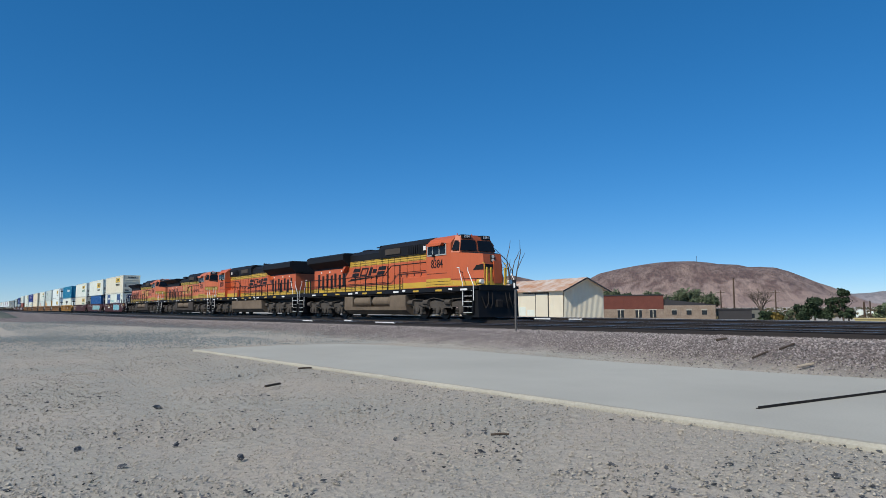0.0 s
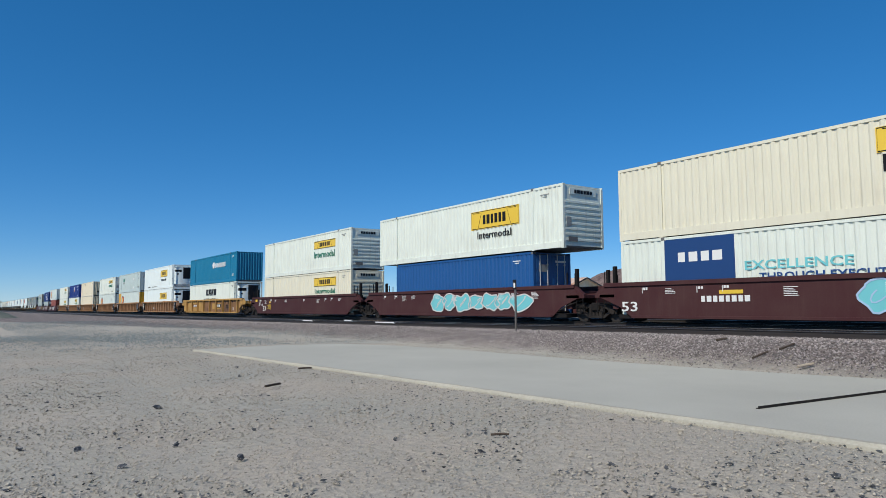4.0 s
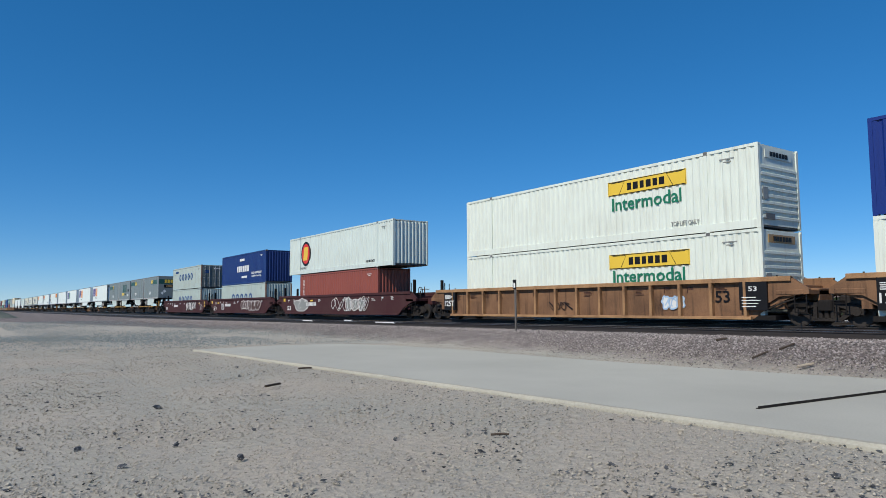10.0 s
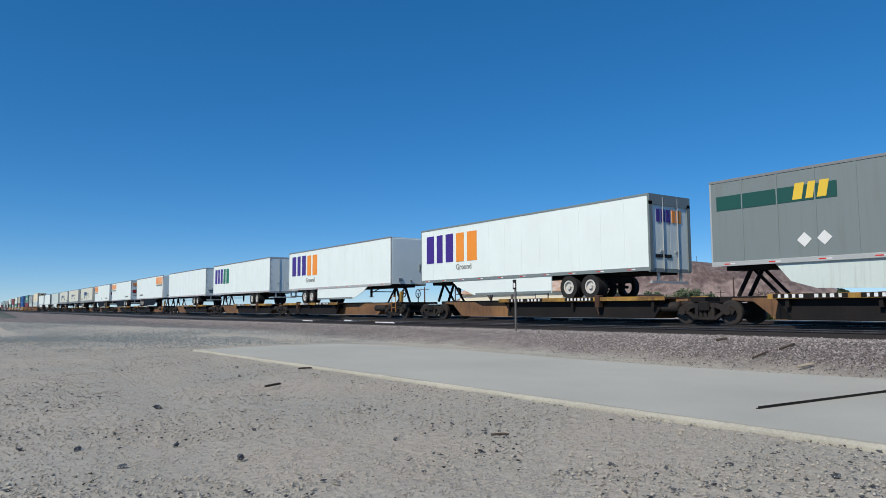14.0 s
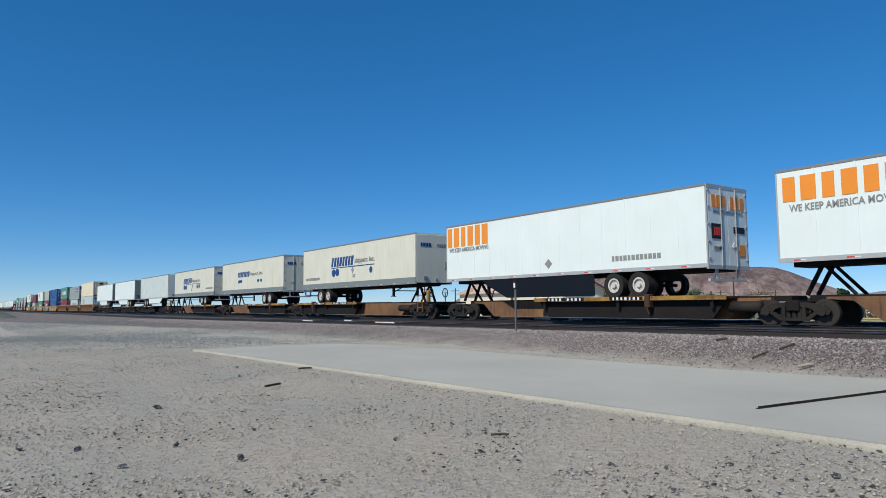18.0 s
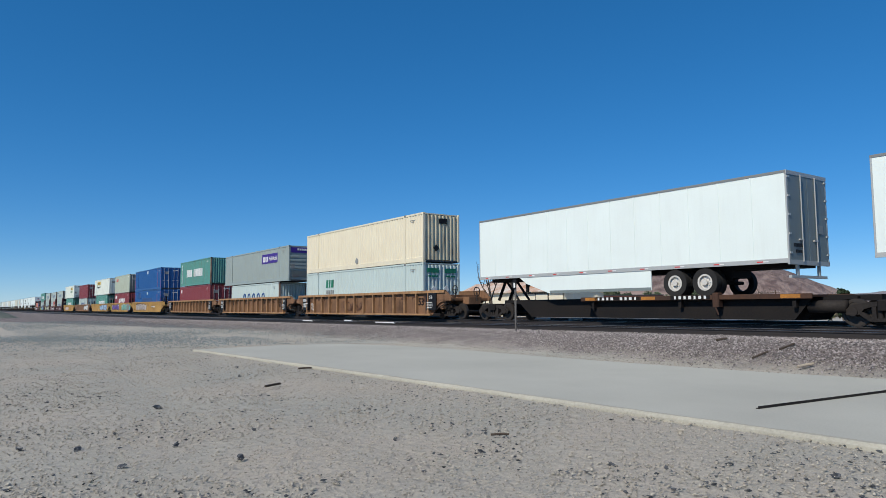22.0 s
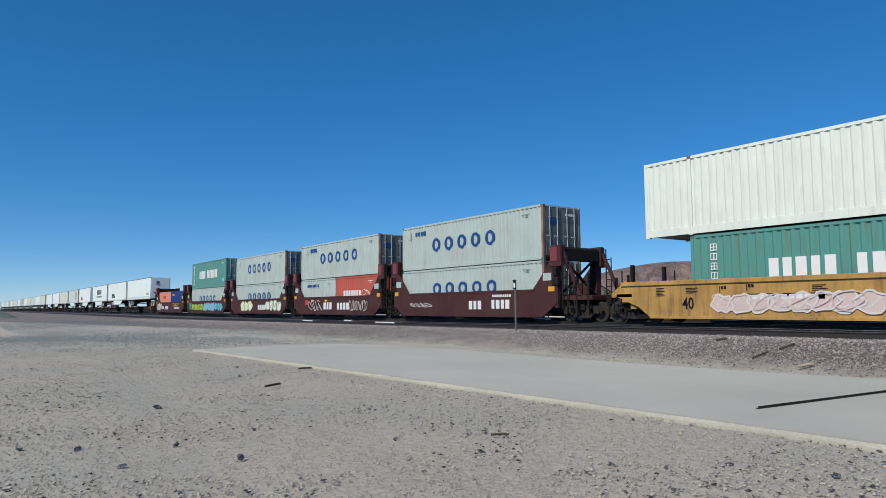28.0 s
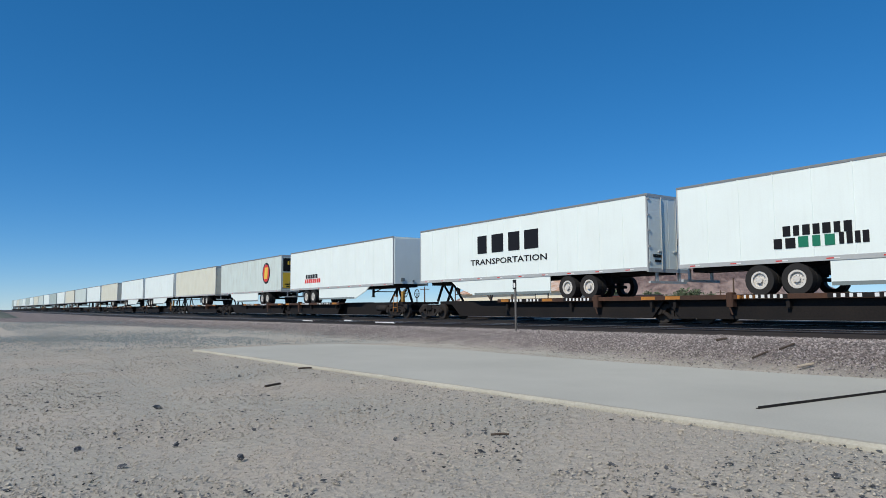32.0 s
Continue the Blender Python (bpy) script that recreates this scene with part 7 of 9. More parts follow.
stone_store()


def shed(x, y, z, ang, w, d, h, m, label, openings=(), roof=None):
    ob = thing("shed", label, "building")
    part("wall", Geo().box(0, w, 0, d, 0, h), m, ob)
    part("roof", Geo().box(-0.2, w + 0.2, -0.2, d + 0.2, h, h + 0.18), roof or DARKROOF, ob)
    for a, b, lo, hi, mm in openings:
        part("opening", Geo().box(a, b, -0.06, 0.03, lo, hi), mm, ob)
    ob.matrix_world = Matrix.Translation((x, y, z)) @ Matrix.Rotation(radians(ang), 4, "Z")


shed(-93.5, 143.5, -2.6, 32, 9.5, 8, 2.4, GREYWALL, "low grey-green flat-roofed shed", ((1.2, 2.4, 0.3, 1.5, WINDOWDARK), (4.3, 5.2, 0.1, 1.4, WHITE), (7.6, 8.2, 0.4, 1.4, WINDOWDARK)))
shed(-86.0, 133.0, -2.4, 32, 6.5, 6, 2.2, DARKROOF, "low dark shed beside the stone store")
PALEYELLOW = mat("pale_yellow_wall", (0.46, 0.39, 0.20), 0.8)
shed(-52.5, 119.0, -3.1, 21, 14, 4, 1.45, PALEYELLOW, "long low pale yellow shed", roof=PALEYELLOW)


def white_tank(x, y, r, h):
    ob = thing("storage_tank", "white round storage tank far off", "tank", "white tanks")
    part("shell", Geo().cyl((0, 0, 0), r, h, "z", 24), WHITE, ob)
    part("cone_roof", Geo().cyl((0, 0, h), r, 0.6, "z", 24, 0.2), WHITE, ob)
    ob.location = (x, y, -3.9)


for x, y, r, h in ((-95.5, 220.0, 1.6, 2.6), (-92.8, 221.2, 1.2, 2.1), (-89.3, 222.5, 1.5, 2.9)):
    white_tank(x, y, r, h)


def utility_pole(x, y, h, arm=True, base=-3.3):
    ob = thing("utility_pole", "dark wooden utility pole", "pole", "utility poles")
    part("pole", Geo().cyl((0, 0, 0), 0.22, h, "z", 10, 0.15), POLEWOOD, ob)
    if arm:
        part("crossarm", Geo().box(-1.2, 1.2, -0.06, 0.06, h - 0.75, h - 0.6), POLEWOOD, ob)
        for i in (-1.1, -0.5, 0.5, 1.1):
            part("insulator", Geo().cyl((i, 0, h - 0.6), 0.05, 0.18, "z", 8), GREY, ob)
    ob.location = (x, y, base)
    ob.rotation_euler = (0, 0, radians(35))


utility_pole(-94.7, 153.1, 10.6, False)
utility_pole(-118.8, 185.2, 8.5)
utility_pole(-121.2, 183.6, 8.2, False)
utility_pole(-106.2, 192.7, 8.4)
utility_pole(-76.0, 180.5, 4.9, False)
utility_pole(-54.0, 126.0, 5.2, False, -4.0)
utility_pole(-150.0, 110.0, 9.0)
utility_pole(-139.5, 93.0, 9.0)


def leaf_mesh(blobs, n, size, m, seed):
    """Crown of many small leaf clumps inside the given blobs (x, y, z, rx, ry, rz)."""
    rng = np.random.default_rng(seed)
    v, f = [], []
    for i in range(n):
        bx, by, bz, rx, ry, rz = blobs[rng.integers(len(blobs))]
        d = rng.normal(size=3)
        d /= np.linalg.norm(d)
        r = rng.uniform(0.35, 1.0) ** 0.45 * (1 + 0.22 * rng.normal())
        c = np.array([bx + d[0] * rx * r, by + d[1] * ry * r, bz + d[2] * rz * r])
        a, b = rng.normal(size=3), rng.normal(size=3)
        a /= np.linalg.norm(a)
        b -= a * (a @ b)
        b /= np.linalg.norm(b)
        s = size * rng.uniform(0.5, 1.4)
        k = len(v)
        for q in (a * s, b * s * 0.55, -a * s, -b * s * 0.55):
            v.append(tuple(c + q))
        f.append((k, k + 1, k + 2, k + 3))
    me = bpy.data.meshes.new("crown")
    me.from_pydata(v, [], f)
    me.materials.append(m)
    return me


def limbs(g, p, d, length, r, depth, rng, spread=0.55, lift=0.1):
    """Tapered branches, splitting as they rise."""
    q = p
    steps = 3
    for i in range(steps):
        d = (d + Vector(rng.normal(size=3)) * 0.10 + Vector((0, 0, lift * 0.3))).normalized()
        e = q + d * (length / steps)
        g.bar(q, e, r * (1 - 0.2 * i), 6, r * (0.8 - 0.2 * i))
        q = e
        if depth > 0 and i:
            for _ in range(2 if depth > 1 else 1):
                dd = (d + Vector(rng.normal(size=3)) * spread).normalized()
                if dd.z < -0.1: dd.z *= -0.5
                limbs(g, q, dd, length * rng.uniform(0.5, 0.75), r * 0.5, depth - 1, rng, spread, lift)
    return g


def bare_tree(x, y, z, h, seed, lean=(0, 0), depth=3, thick=1.0, label="leafless tree with grey twisted branches"):
    ob = thing("bare_tree", label, "tree", "trees")
    rng = np.random.default_rng(seed)
    part("trunk", Geo().bar((0, 0, -0.3), (lean[0] * 0.3, lean[1] * 0.3, h * 0.3), 0.16 * thick, 8, 0.11 * thick), BARK, ob)
    g = Geo()
    for i in range(4 if thick == 1 else 7):
        a = i * 1.6 + rng.uniform(0, 1)
        limbs(g, Vector((lean[0] * 0.3, lean[1] * 0.3, h * 0.29)), Vector((math.cos(a) * 0.5 + lean[0] * 0.2, math.sin(a) * 0.5 + lean[1] * 0.2, 1)).normalized(), h * 0.36, 0.075 * thick, depth, rng)
    part("branchwork", g, BARK, ob)
    ob.location = (x, y, z)


bare_tree(-46.6, 38.2, -0.4, 5.6, 5, (-0.2, -0.3), 2)
bare_tree(-45.4, 39.3, -0.4, 8.2, 8, (0.3, 0.4), 1)
bare_tree(-74.7, 130.0, -2.5, 6.7, 21, depth=3, thick=1.9)


def tree(x, y, z, h, w, m, seed, n=1500, low=0.25, label="dusty green broadleaf tree"):
    ob = thing("leafy_tree", label, "tree", "trees")
    rng = np.random.default_rng(seed)
    part("trunk", Geo().bar((0, 0, -0.4), (0, 0, h * 0.5), 0.2, 8, 0.1), BARK, ob)
    g = Geo()
    for i in range(5):
        a = i * 1.26
        limbs(g, Vector((0, 0, h * 0.3)), Vector((math.cos(a), math.sin(a), 1)).normalized(), h * 0.4, 0.07, 1, rng)
    part("branchwork", g, BARK, ob)
    blobs = []
    for i in range(9):
        a, r = rng.uniform(0, 6.28), rng.uniform(0.1, 0.62) * w
        zz = h * rng.uniform(low + 0.12, 0.82)
        s = w * rng.uniform(0.24, 0.42)
        blobs.append((math.cos(a) * r, math.sin(a) * r, zz, s, s, s * 0.8))
    part("crown", leaf_mesh(blobs, n, 0.26, m, seed), None, ob)
    ob.location = (x, y, z)


for i, (x, y, h, w, m) in enumerate(((-103.0, 133.0, 7.0, 3.4, LEAF), (-100.0, 135.0, 7.6, 3.6, LEAF), (-97.5, 136.5, 7.9, 3.8, LEAF), (-95.0, 138.0, 7.6, 3.4, LEAF), (-92.5, 140.0, 6.6, 3.0, LEAF),
                                     (-109.5, 127.0, 7.4, 3.4, LEAF), (-107.0, 129.5, 7.0, 3.0, LEAF2), (-112.5, 124.5, 6.6, 2.8, LEAF),
                                     (-61.5, 120.2, 3.7, 2.0, LEAF2), (-59.8, 121.0, 5.0, 2.3, LEAF2), (-57.6, 122.0, 4.9, 1.9, LEAF2), (-55.9, 122.6, 6.6, 1.5, LEAF2), (-55.3, 123.2, 3.2, 1.6, LEAF2),
                                     (-65.0, 118.4, 2.2, 1.5, LEAF3), (-66.6, 117.5, 2.1, 1.4, LEAF2), (-63.4, 119.2, 2.5, 1.1, LEAF), (-50.3, 125.2, 3.4, 1.9, LEAF), (-70.3, 128.5, 2.4, 1.3, LEAF2))):
    tree(x, y, -2.5, h, w, m, 40 + i, n=2200, low=0.12)

radio = thing("radio_mast", "thin steel radio mast on the hill crest", "mast")
part("mast", Geo().bar((0, 0, 0), (0, 0, 19), 0.7, 4, 0.35), STEEL, radio)
part("equipment_hut", Geo().box(-9, -4, -2, 2, 0, 5), WHITE, radio)
radio.location = (-958.8, 1403.8, 98.0)

# scrub on the plain behind the town
blobs = []
rng = np.random.default_rng(77)
for i in range(900):
    d = rng.uniform(150, 900)
    a = bearing(rng.uniform(700, 1650))
    s = rng.uniform(0.5, 1.6)
    blobs.append((-d * math.sin(a), d * math.cos(a), -2.4, s * 1.4, s * 1.4, s))
structure("desert_scrub", leaf_mesh(blobs, 16000, 0.55, SAGE, 6), None, "low dry desert scrub on the plain", kind="stuff", category="shrubs")

# ---- things beside the tracks ----
post = thing("marker_post", "grey steel post with a small dark sign plate", "post")
part("pole", Geo().box(-0.035, 0.035, -0.03, 0.03, -0.5, 1.62, 0.008), mat("galvanised_post", (0.16, 0.15, 0.14), 0.6, 0.4), post)
part("sign_plate", Geo().box(-0.10, 0.10, -0.05, -0.03, 1.36, 1.72, 0.01), M_BLACK, post, "dark sign plate with pale patch")
part("pale_patch", Geo().box(-0.04, 0.05, -0.056, -0.05, 1.42, 1.60), M_WHITE, post)
post.location = (-19.2, 16.85, -0.05)
for i, (x, y, z, ln) in enumerate(((-39.2, 17.5, -0.16, 1.4), (-34.6, 17.9, -0.10, 0.9), (-30.2, 17.7, -0.14, 1.9), (-24.6, 25.6, -0.03, 0.9), (-15.7, 31.2, -0.2, 1.4), (-13.6, 31.2, -0.2, 2.0), (-26.8, 25.4, -0.03, 1.2))):
    ob = thing("white_pipe", "short white plastic pipe lying by the rails", "pipe", "white pipes")
    part("tube", Geo().cyl((-ln / 2, 0, 0.04), 0.035, ln, "x", 10), M_WHITE, ob)
    part("collar", Geo().cyl((ln / 2 - 0.12, 0, 0.04), 0.045, 0.12, "x", 10), M_WHITE, ob)
    ob.location = (x, y, z)

# heap of grey stone beside the line
v = []
f = []
nn = 26
for j in range(nn):
    for i in range(nn):
        a, b = i / (nn - 1) * 2 - 1, j / (nn - 1) * 2 - 1
        k = max(0.0, 1 - math.hypot(a, b))
        v.append((-118 + a * 9, 2.0 + b * 5.6, -0.75 + 2.4 * k + 0.12 * noise.fractal((a * 5, b * 5, 2), 0.8, 2, 3) * (k > 0)))
f = [(j * nn + i, j * nn + i + 1, j * nn + nn + i + 1, j * nn + nn + i) for j in range(nn - 1) for i in range(nn - 1)]
structure("stone_heap", Geo().add(v, f), mat("grey_green_stone", (0.17, 0.19, 0.16), 0.9, grain=9, amount=0.6, bump=0.4), "heap of grey-green crushed stone", kind="", category="heap")
# ---- gravel, stones and litter on the ground ----
PEBBLE = mat("desert_gravel", (0.39, 0.36, 0.305), 0.9, grain=20, amount=0.2, island=0.30, dirt=(0.24, 0.20, 0.165))
DARKSTONE = mat("dark_slag_stone", (0.075, 0.080, 0.088), 0.8, grain=20, amount=0.3, island=0.5, dirt=(0.04, 0.04, 0.042))
BALLAST = mat("purple_grey_ballast", (0.32, 0.29, 0.28), 0.9, grain=14, amount=0.35, island=0.6, dirt=(0.12, 0.095, 0.095))
PALESTONE = mat("pale_stone", (0.55, 0.50, 0.43), 0.9, grain=20, amount=0.3, island=0.3)
DRIFT = mat("weathered_stick", (0.09, 0.07, 0.055), 0.9, grain=30, amount=0.4)
PALEWOOD = mat("bleached_wood", (0.42, 0.36, 0.28), 0.9, grain=30, amount=0.4)


def in_slab(x, y):
    inside = False
    n = len(SLAB)
    for i in range(n):
        (xa, ya), (xb, yb) = SLAB[i], SLAB[(i + 1) % n]
        if (ya > y) != (yb > y) and x < (xb - xa) * (y - ya) / (yb - ya) + xa:
            inside = not inside
    return inside


def stones(name, label, spots, sizes, m, seed, flat=0.6):
    """Many angular stones in one mesh."""
    rng = np.random.default_rng(seed)
    n = len(spots)
    base = np.array([(1, 0, 0), (0, 1, 0), (-1, 0, 0), (0, -1, 0), (0, 0, 1), (0, 0, -1)], float)
    tri = np.array([(0, 1, 4), (1, 2, 4), (2, 3, 4), (3, 0, 4), (1, 0, 5), (2, 1, 5), (3, 2, 5), (0, 3, 5)])
    v = base[None] * rng.uniform(0.55, 1.35, (n, 6, 1)) + rng.normal(0, 0.16, (n, 6, 3))
    v[:, :, 2] *= flat
    a = rng.uniform(0, 6.283, n)
    c, s = np.cos(a)[:, None], np.sin(a)[:, None]
    x, y = v[:, :, 0] * c - v[:, :, 1] * s, v[:, :, 0] * s + v[:, :, 1] * c
    v = np.stack([x, y, v[:, :, 2]], 2) * np.asarray(sizes)[:, None, None] + np.asarray(spots)[:, None, :]
    f = (tri[None] + 6 * np.arange(n)[:, None, None]).reshape(-1, 3)
    me = bpy.data.meshes.new(name)
    me.vertices.add(n * 6)
    me.vertices.foreach_set("co", v.reshape(-1))
    me.loops.add(len(f) * 3)
    me.polygons.add(len(f))
    me.loops.foreach_set("vertex_index", f.reshape(-1))
    me.polygons.foreach_set("loop_start", np.arange(len(f)) * 3)
    me.update(calc_edges=True)
    me.validate()
    me.materials.append(m)
    return structure(name, me, None, label, kind="stuff", category="stones")


def spread(n, r0, r1, seed, patch=0.0, power=1.0, sector=44):
    """Places on the open ground in front of the tracks, thinner with distance; patch gathers them."""
    rng = np.random.default_rng(seed)
    out = []
    while len(out) < n:
        r = r0 + (r1 - r0) * rng.uniform() ** power
        a = radians(54.756) + radians(rng.uniform(-sector, sector))
        x, y = -r * math.sin(a), r * math.cos(a)
        if y > 15.2 or in_slab(x, y + 0.06):
            continue
        if patch and noise.noise((x * 0.55, y * 0.55, 9)) + 0.5 * noise.noise((x * 1.7, y * 1.7, 3)) < rng.uniform(-0.5, 0.5) * patch + patch * 0.15:
            continue
        out.append((x, y, ground_z(x, y) + 0.012))
    return out


rng = np.random.default_rng(5)
sp = spread(56000, 2.3, 26, 1, 0.0, 1.15) + spread(26000, 0.5, 14, 21, 0.0, 0.8, 180)
stones("fine_gravel", "fine sandy gravel strewn on the ground", sp, rng.uniform(0.003, 0.010, len(sp)) * np.array([1 + 0.05 * math.hypot(p[0], p[1]) for p in sp]), PEBBLE, 2)
sp = spread(6500, 2.4, 34, 3, 0.12, 1.0) + spread(5000, 0.5, 20, 23, 0.12, 0.7, 180)
stones("coarse_gravel", "coarse brown gravel strewn on the ground", sp, rng.uniform(0.008, 0.022, len(sp)), PEBBLE, 4)
sp = spread(5200, 2.4, 36, 6, 0.45, 0.9) + spread(1500, 0.5, 20, 26, 0.45, 0.7, 180)
stones("dark_gravel", "dark slag stones strewn on the ground", sp, 0.007 + 0.021 * rng.uniform(0, 1, len(sp)) ** 3, DARKSTONE, 7, 0.42)
sp = spread(500, 2.4, 30, 16, 0.2, 0.9)
stones("pale_gravel", "pale stones strewn on the ground", sp, rng.uniform(0.006, 0.014, len(sp)), PALESTONE, 17, 0.5)
sp = []
while len(sp) < 60000:
    x = 6 - 86 * rng.uniform() ** 1.5
    y = rng.uniform(13.7, 18.25)
    if rng.uniform() > smooth(13.4, 15.6, y + 0.5 * noise.noise((x * 0.6, y, 0))) or in_slab(x, y):
        continue
    sp.append((x, y, ground_z(x, y) + 0.015))
stones("track_ballast", "purple-grey crushed-stone ballast along the siding", sp, rng.uniform(0.013, 0.034, len(sp)), BALLAST, 9, 0.8)
sp = []
while len(sp) < 14000:
    x, y = -24 - 55 * rng.uniform(), rng.uniform(2.5, 15)
    if noise.noise((x * 0.09, y * 0.16, 30)) > rng.uniform(-0.5, 0.3):
        sp.append((x, y, ground_z(x, y) + 0.02))
for _ in range(16000):
    x, y = rng.normal(-33.5, 4.0), rng.uniform(-2.0, 11.0)
    if noise.noise((x * 0.16, y * 0.2, 31)) > rng.uniform(-0.5, 0.5) and -52 < x < -25.5:
        sp.append((x, y, ground_z(x, y) + 0.02))
stones("grey_roadstone", "blue-grey roadstone spilled beyond the slab", sp, rng.uniform(0.012, 0.032, len(sp)), mat("blue_grey_chippings", (0.225, 0.262, 0.268), 0.9, island=0.5), 19, 0.7)


def rock(x, y, r, m, seed, label):
    rr = np.random.default_rng(seed)
    bm = bmesh.new()
    bmesh.ops.create_icosphere(bm, subdivisions=2, radius=r)
    tilt = Euler((rr.uniform(-0.7, 0.7), rr.uniform(-0.7, 0.7), 0)).to_matrix()
    for q in bm.verts:
        q.co = tilt @ (Vector((q.co.x * 1.2, q.co.y * 0.8, q.co.z * 0.65)) * (1 + 1.1 * noise.noise(q.co / r * 1.5 + Vector((seed * 1.7, 0, 0))) + 0.6 * noise.noise(q.co / r * 3.3 + Vector((0, seed * 1.3, 0)))))
    me = bpy.data.meshes.new("rock")
    bm.to_mesh(me)
    bm.free()
    me.materials.append(m)
    ob = tagged(new("rock", me), label, "rock", "loose rocks")
    ob.location = (x, y, ground_z(x, y) + r * 0.3)
    ob.rotation_euler = (0, 0, rr.uniform(0, 6))


DK = "small dark jagged rock on the sandy ground"
PL = "small pale rock on the sandy ground"
for i, (x, y, r, m) in enumerate(((-9.95, 2.26, 0.080, DARKSTONE), (-7.46, 0.98, 0.065, DARKSTONE), (-6.18, 2.12, 0.070, DARKSTONE), (-7.17, 1.81, 0.050, DARKSTONE), (-6.45, 1.19, 0.060, DARKSTONE),
                                  (-6.47, 4.69, 0.045, DARKSTONE), (-4.01, 4.58, 0.055, DARKSTONE), (-2.71, 5.69, 0.060, DARKSTONE), (-4.63, 6.37, 0.060, PEBBLE), (-7.50, 2.73, 0.045, DARKSTONE), (-6.11, 3.71, 0.040, DARKSTONE),
                                  (-7.79, 0.53, 0.055, DARKSTONE), (-8.13, 1.43, 0.045, DARKSTONE), (-10.08, 5.47, 0.055, PEBBLE), (-3.68, 4.86, 0.040, DARKSTONE), (-5.12, 4.03, 0.045, DARKSTONE), (-5.03, 4.16, 0.035, DARKSTONE),
                                  (-13.5, 4.6, 0.05, DARKSTONE), (-15.5, 5.2, 0.06, DARKSTONE), (-11.5, 1.1, 0.045, DARKSTONE), (-26.0, 7.6, 0.09, PEBBLE), (-30.0, 8.4, 0.12, PALESTONE))):
    rock(x, y, r * 0.55, m, i + 3, PL if m is PALESTONE else DK)


def stick(pts, r, m, label, name="stick"):
    ob = tagged(new(name, Geo().path(pts, r, 7).mesh(name, m)), label, "stick", "sticks and scrap wood")
    return ob


def lie(x, y, dx, dy, r, m, label, z=None):
    za, zb = ground_z(x, y), ground_z(x + dx, y + dy)
    stick([(x, y, za + r + 0.02), (x + dx * 0.5, y + dy * 0.5 + 0.02, (za + zb) / 2 + r + 0.025), (x + dx, y + dy, zb + r + 0.02)], r, m, label)


lie(-11.2, 4.25, -0.25, 0.36, 0.02, DRIFT, "short dark stick on the sandy ground")
lie(-14.0, 6.05, 0.0, 0.3, 0.02, DRIFT, "short dark stick beside the slab edge")
lie(-5.6, 4.55, 0.1, 0.16, 0.012, DRIFT, "thin brown stick on the sandy ground")
lie(-8.7, 14.7, 0.05, 0.55, 0.024, DRIFT, "dark split timber lying on the ballast")
lie(-8.5, 15.5, 0.05, 0.55, 0.024, DRIFT, "dark split timber lying on the ballast")
lie(-7.4, 14.15, 0.15, 0.35, 0.03, PALEWOOD, "bleached wood scrap lying on the ballast")
lie(-10.5, 16.1, 0.1, 0.3, 0.03, DRIFT, "dark split timber lying on the ballast")
lie(-3.4, 1.65, 0.2, 0.25, 0.007, DRIFT, "thin twig on the sandy ground")
# steel angle across the slab
bar_ob = thing("steel_angle", "rusty dark steel angle lying on the slab", "steel bar")
a, b = Vector((-4.82, 8.2, SLAB_TOP)), Vector((-4.45, 13.0, SLAB_TOP))
part("flange", Geo().box(0, (b - a).length, -0.02, 0.02, 0.002, 0.010), STEEL, bar_ob)
part("upright_leg", Geo().box(0, (b - a).length, -0.02, -0.012, 0.010, 0.035), STEEL, bar_ob)
bar_ob.matrix_world = Matrix.Translation(a) @ Matrix.Rotation(math.atan2(b.y - a.y, b.x - a.x), 4, "Z")
# ---- lettering, badges and spray paint on the train ----
M_NAVYPANEL = paint("dark_blue_panel", (0.012, 0.05, 0.17), streak=0)
M_BROWNP = paint("brown_panel", (0.12, 0.05, 0.03), streak=0)
M_TANP = paint("tan_panel", (0.36, 0.22, 0.08), streak=0)
M_WELLDARK = paint("dark_brown_marking", (0.07, 0.03, 0.02), streak=0)
M_SAGE = paint("spray_sage", (0.25, 0.33, 0.14), streak=0)
M_PINKP = paint("spray_pink_white", (0.58, 0.46, 0.44), streak=0)
STRIPEGREEN = paint("dark_green_stripe", (0.012, 0.075, 0.062), streak=0)


def skin(ob):
    """The y of a thing's painted side."""
    n = ob.name.split(".")[0]
    if n == "semi_trailer":
        return -1.296
    if n == "shipping_container":
        return -1.29 + (0.075 if ob in NARROW else 0.0) + 0.006
    if ob in RIBBED:
        return -1.325
    return -1.432 if n == "well_car" else -1.444


RIBBED = {w for w in wells if any(c.name.startswith("rib") for c in w.children)}
NARROW = {b for b, row in zip(boxes, BOXES) if row[6].get("w") == 2.44}


def panel(ob, x, z, w, h, m, t=0.004, name="painted_panel"):
    y = skin(ob)
    return part(name, Geo().box(x - w / 2, x + w / 2, y - t, y + 0.03, z - h / 2, z + h / 2), m, ob)


def blocks(ob, x, z, w, h, n, m, skew=0.0):
    """A name drawn as a row of plain shapes of differing width."""
    y = skin(ob)
    g = Geo()
    p = w / n
    for i in range(n):
        bw = p * (0.60, 0.74, 0.66, 0.78)[(i * 5 + n) % 4]
        xa = x - w / 2 + (i + 0.5) * p - bw / 2
        lo, hi = z - h / 2, z + h / 2
        one = Geo() if n <= 6 and h > 0.4 else g
        mark_shape(one, 4, xa, xa + bw, lo, hi, lambda q: skew * (q - z), y - 0.008, y + 0.03)
        if one is not g:
            part("painted_shape", one, m, ob)
    if g.v:
        tagged(part("painted_name", g, m, ob), kind="stuff")


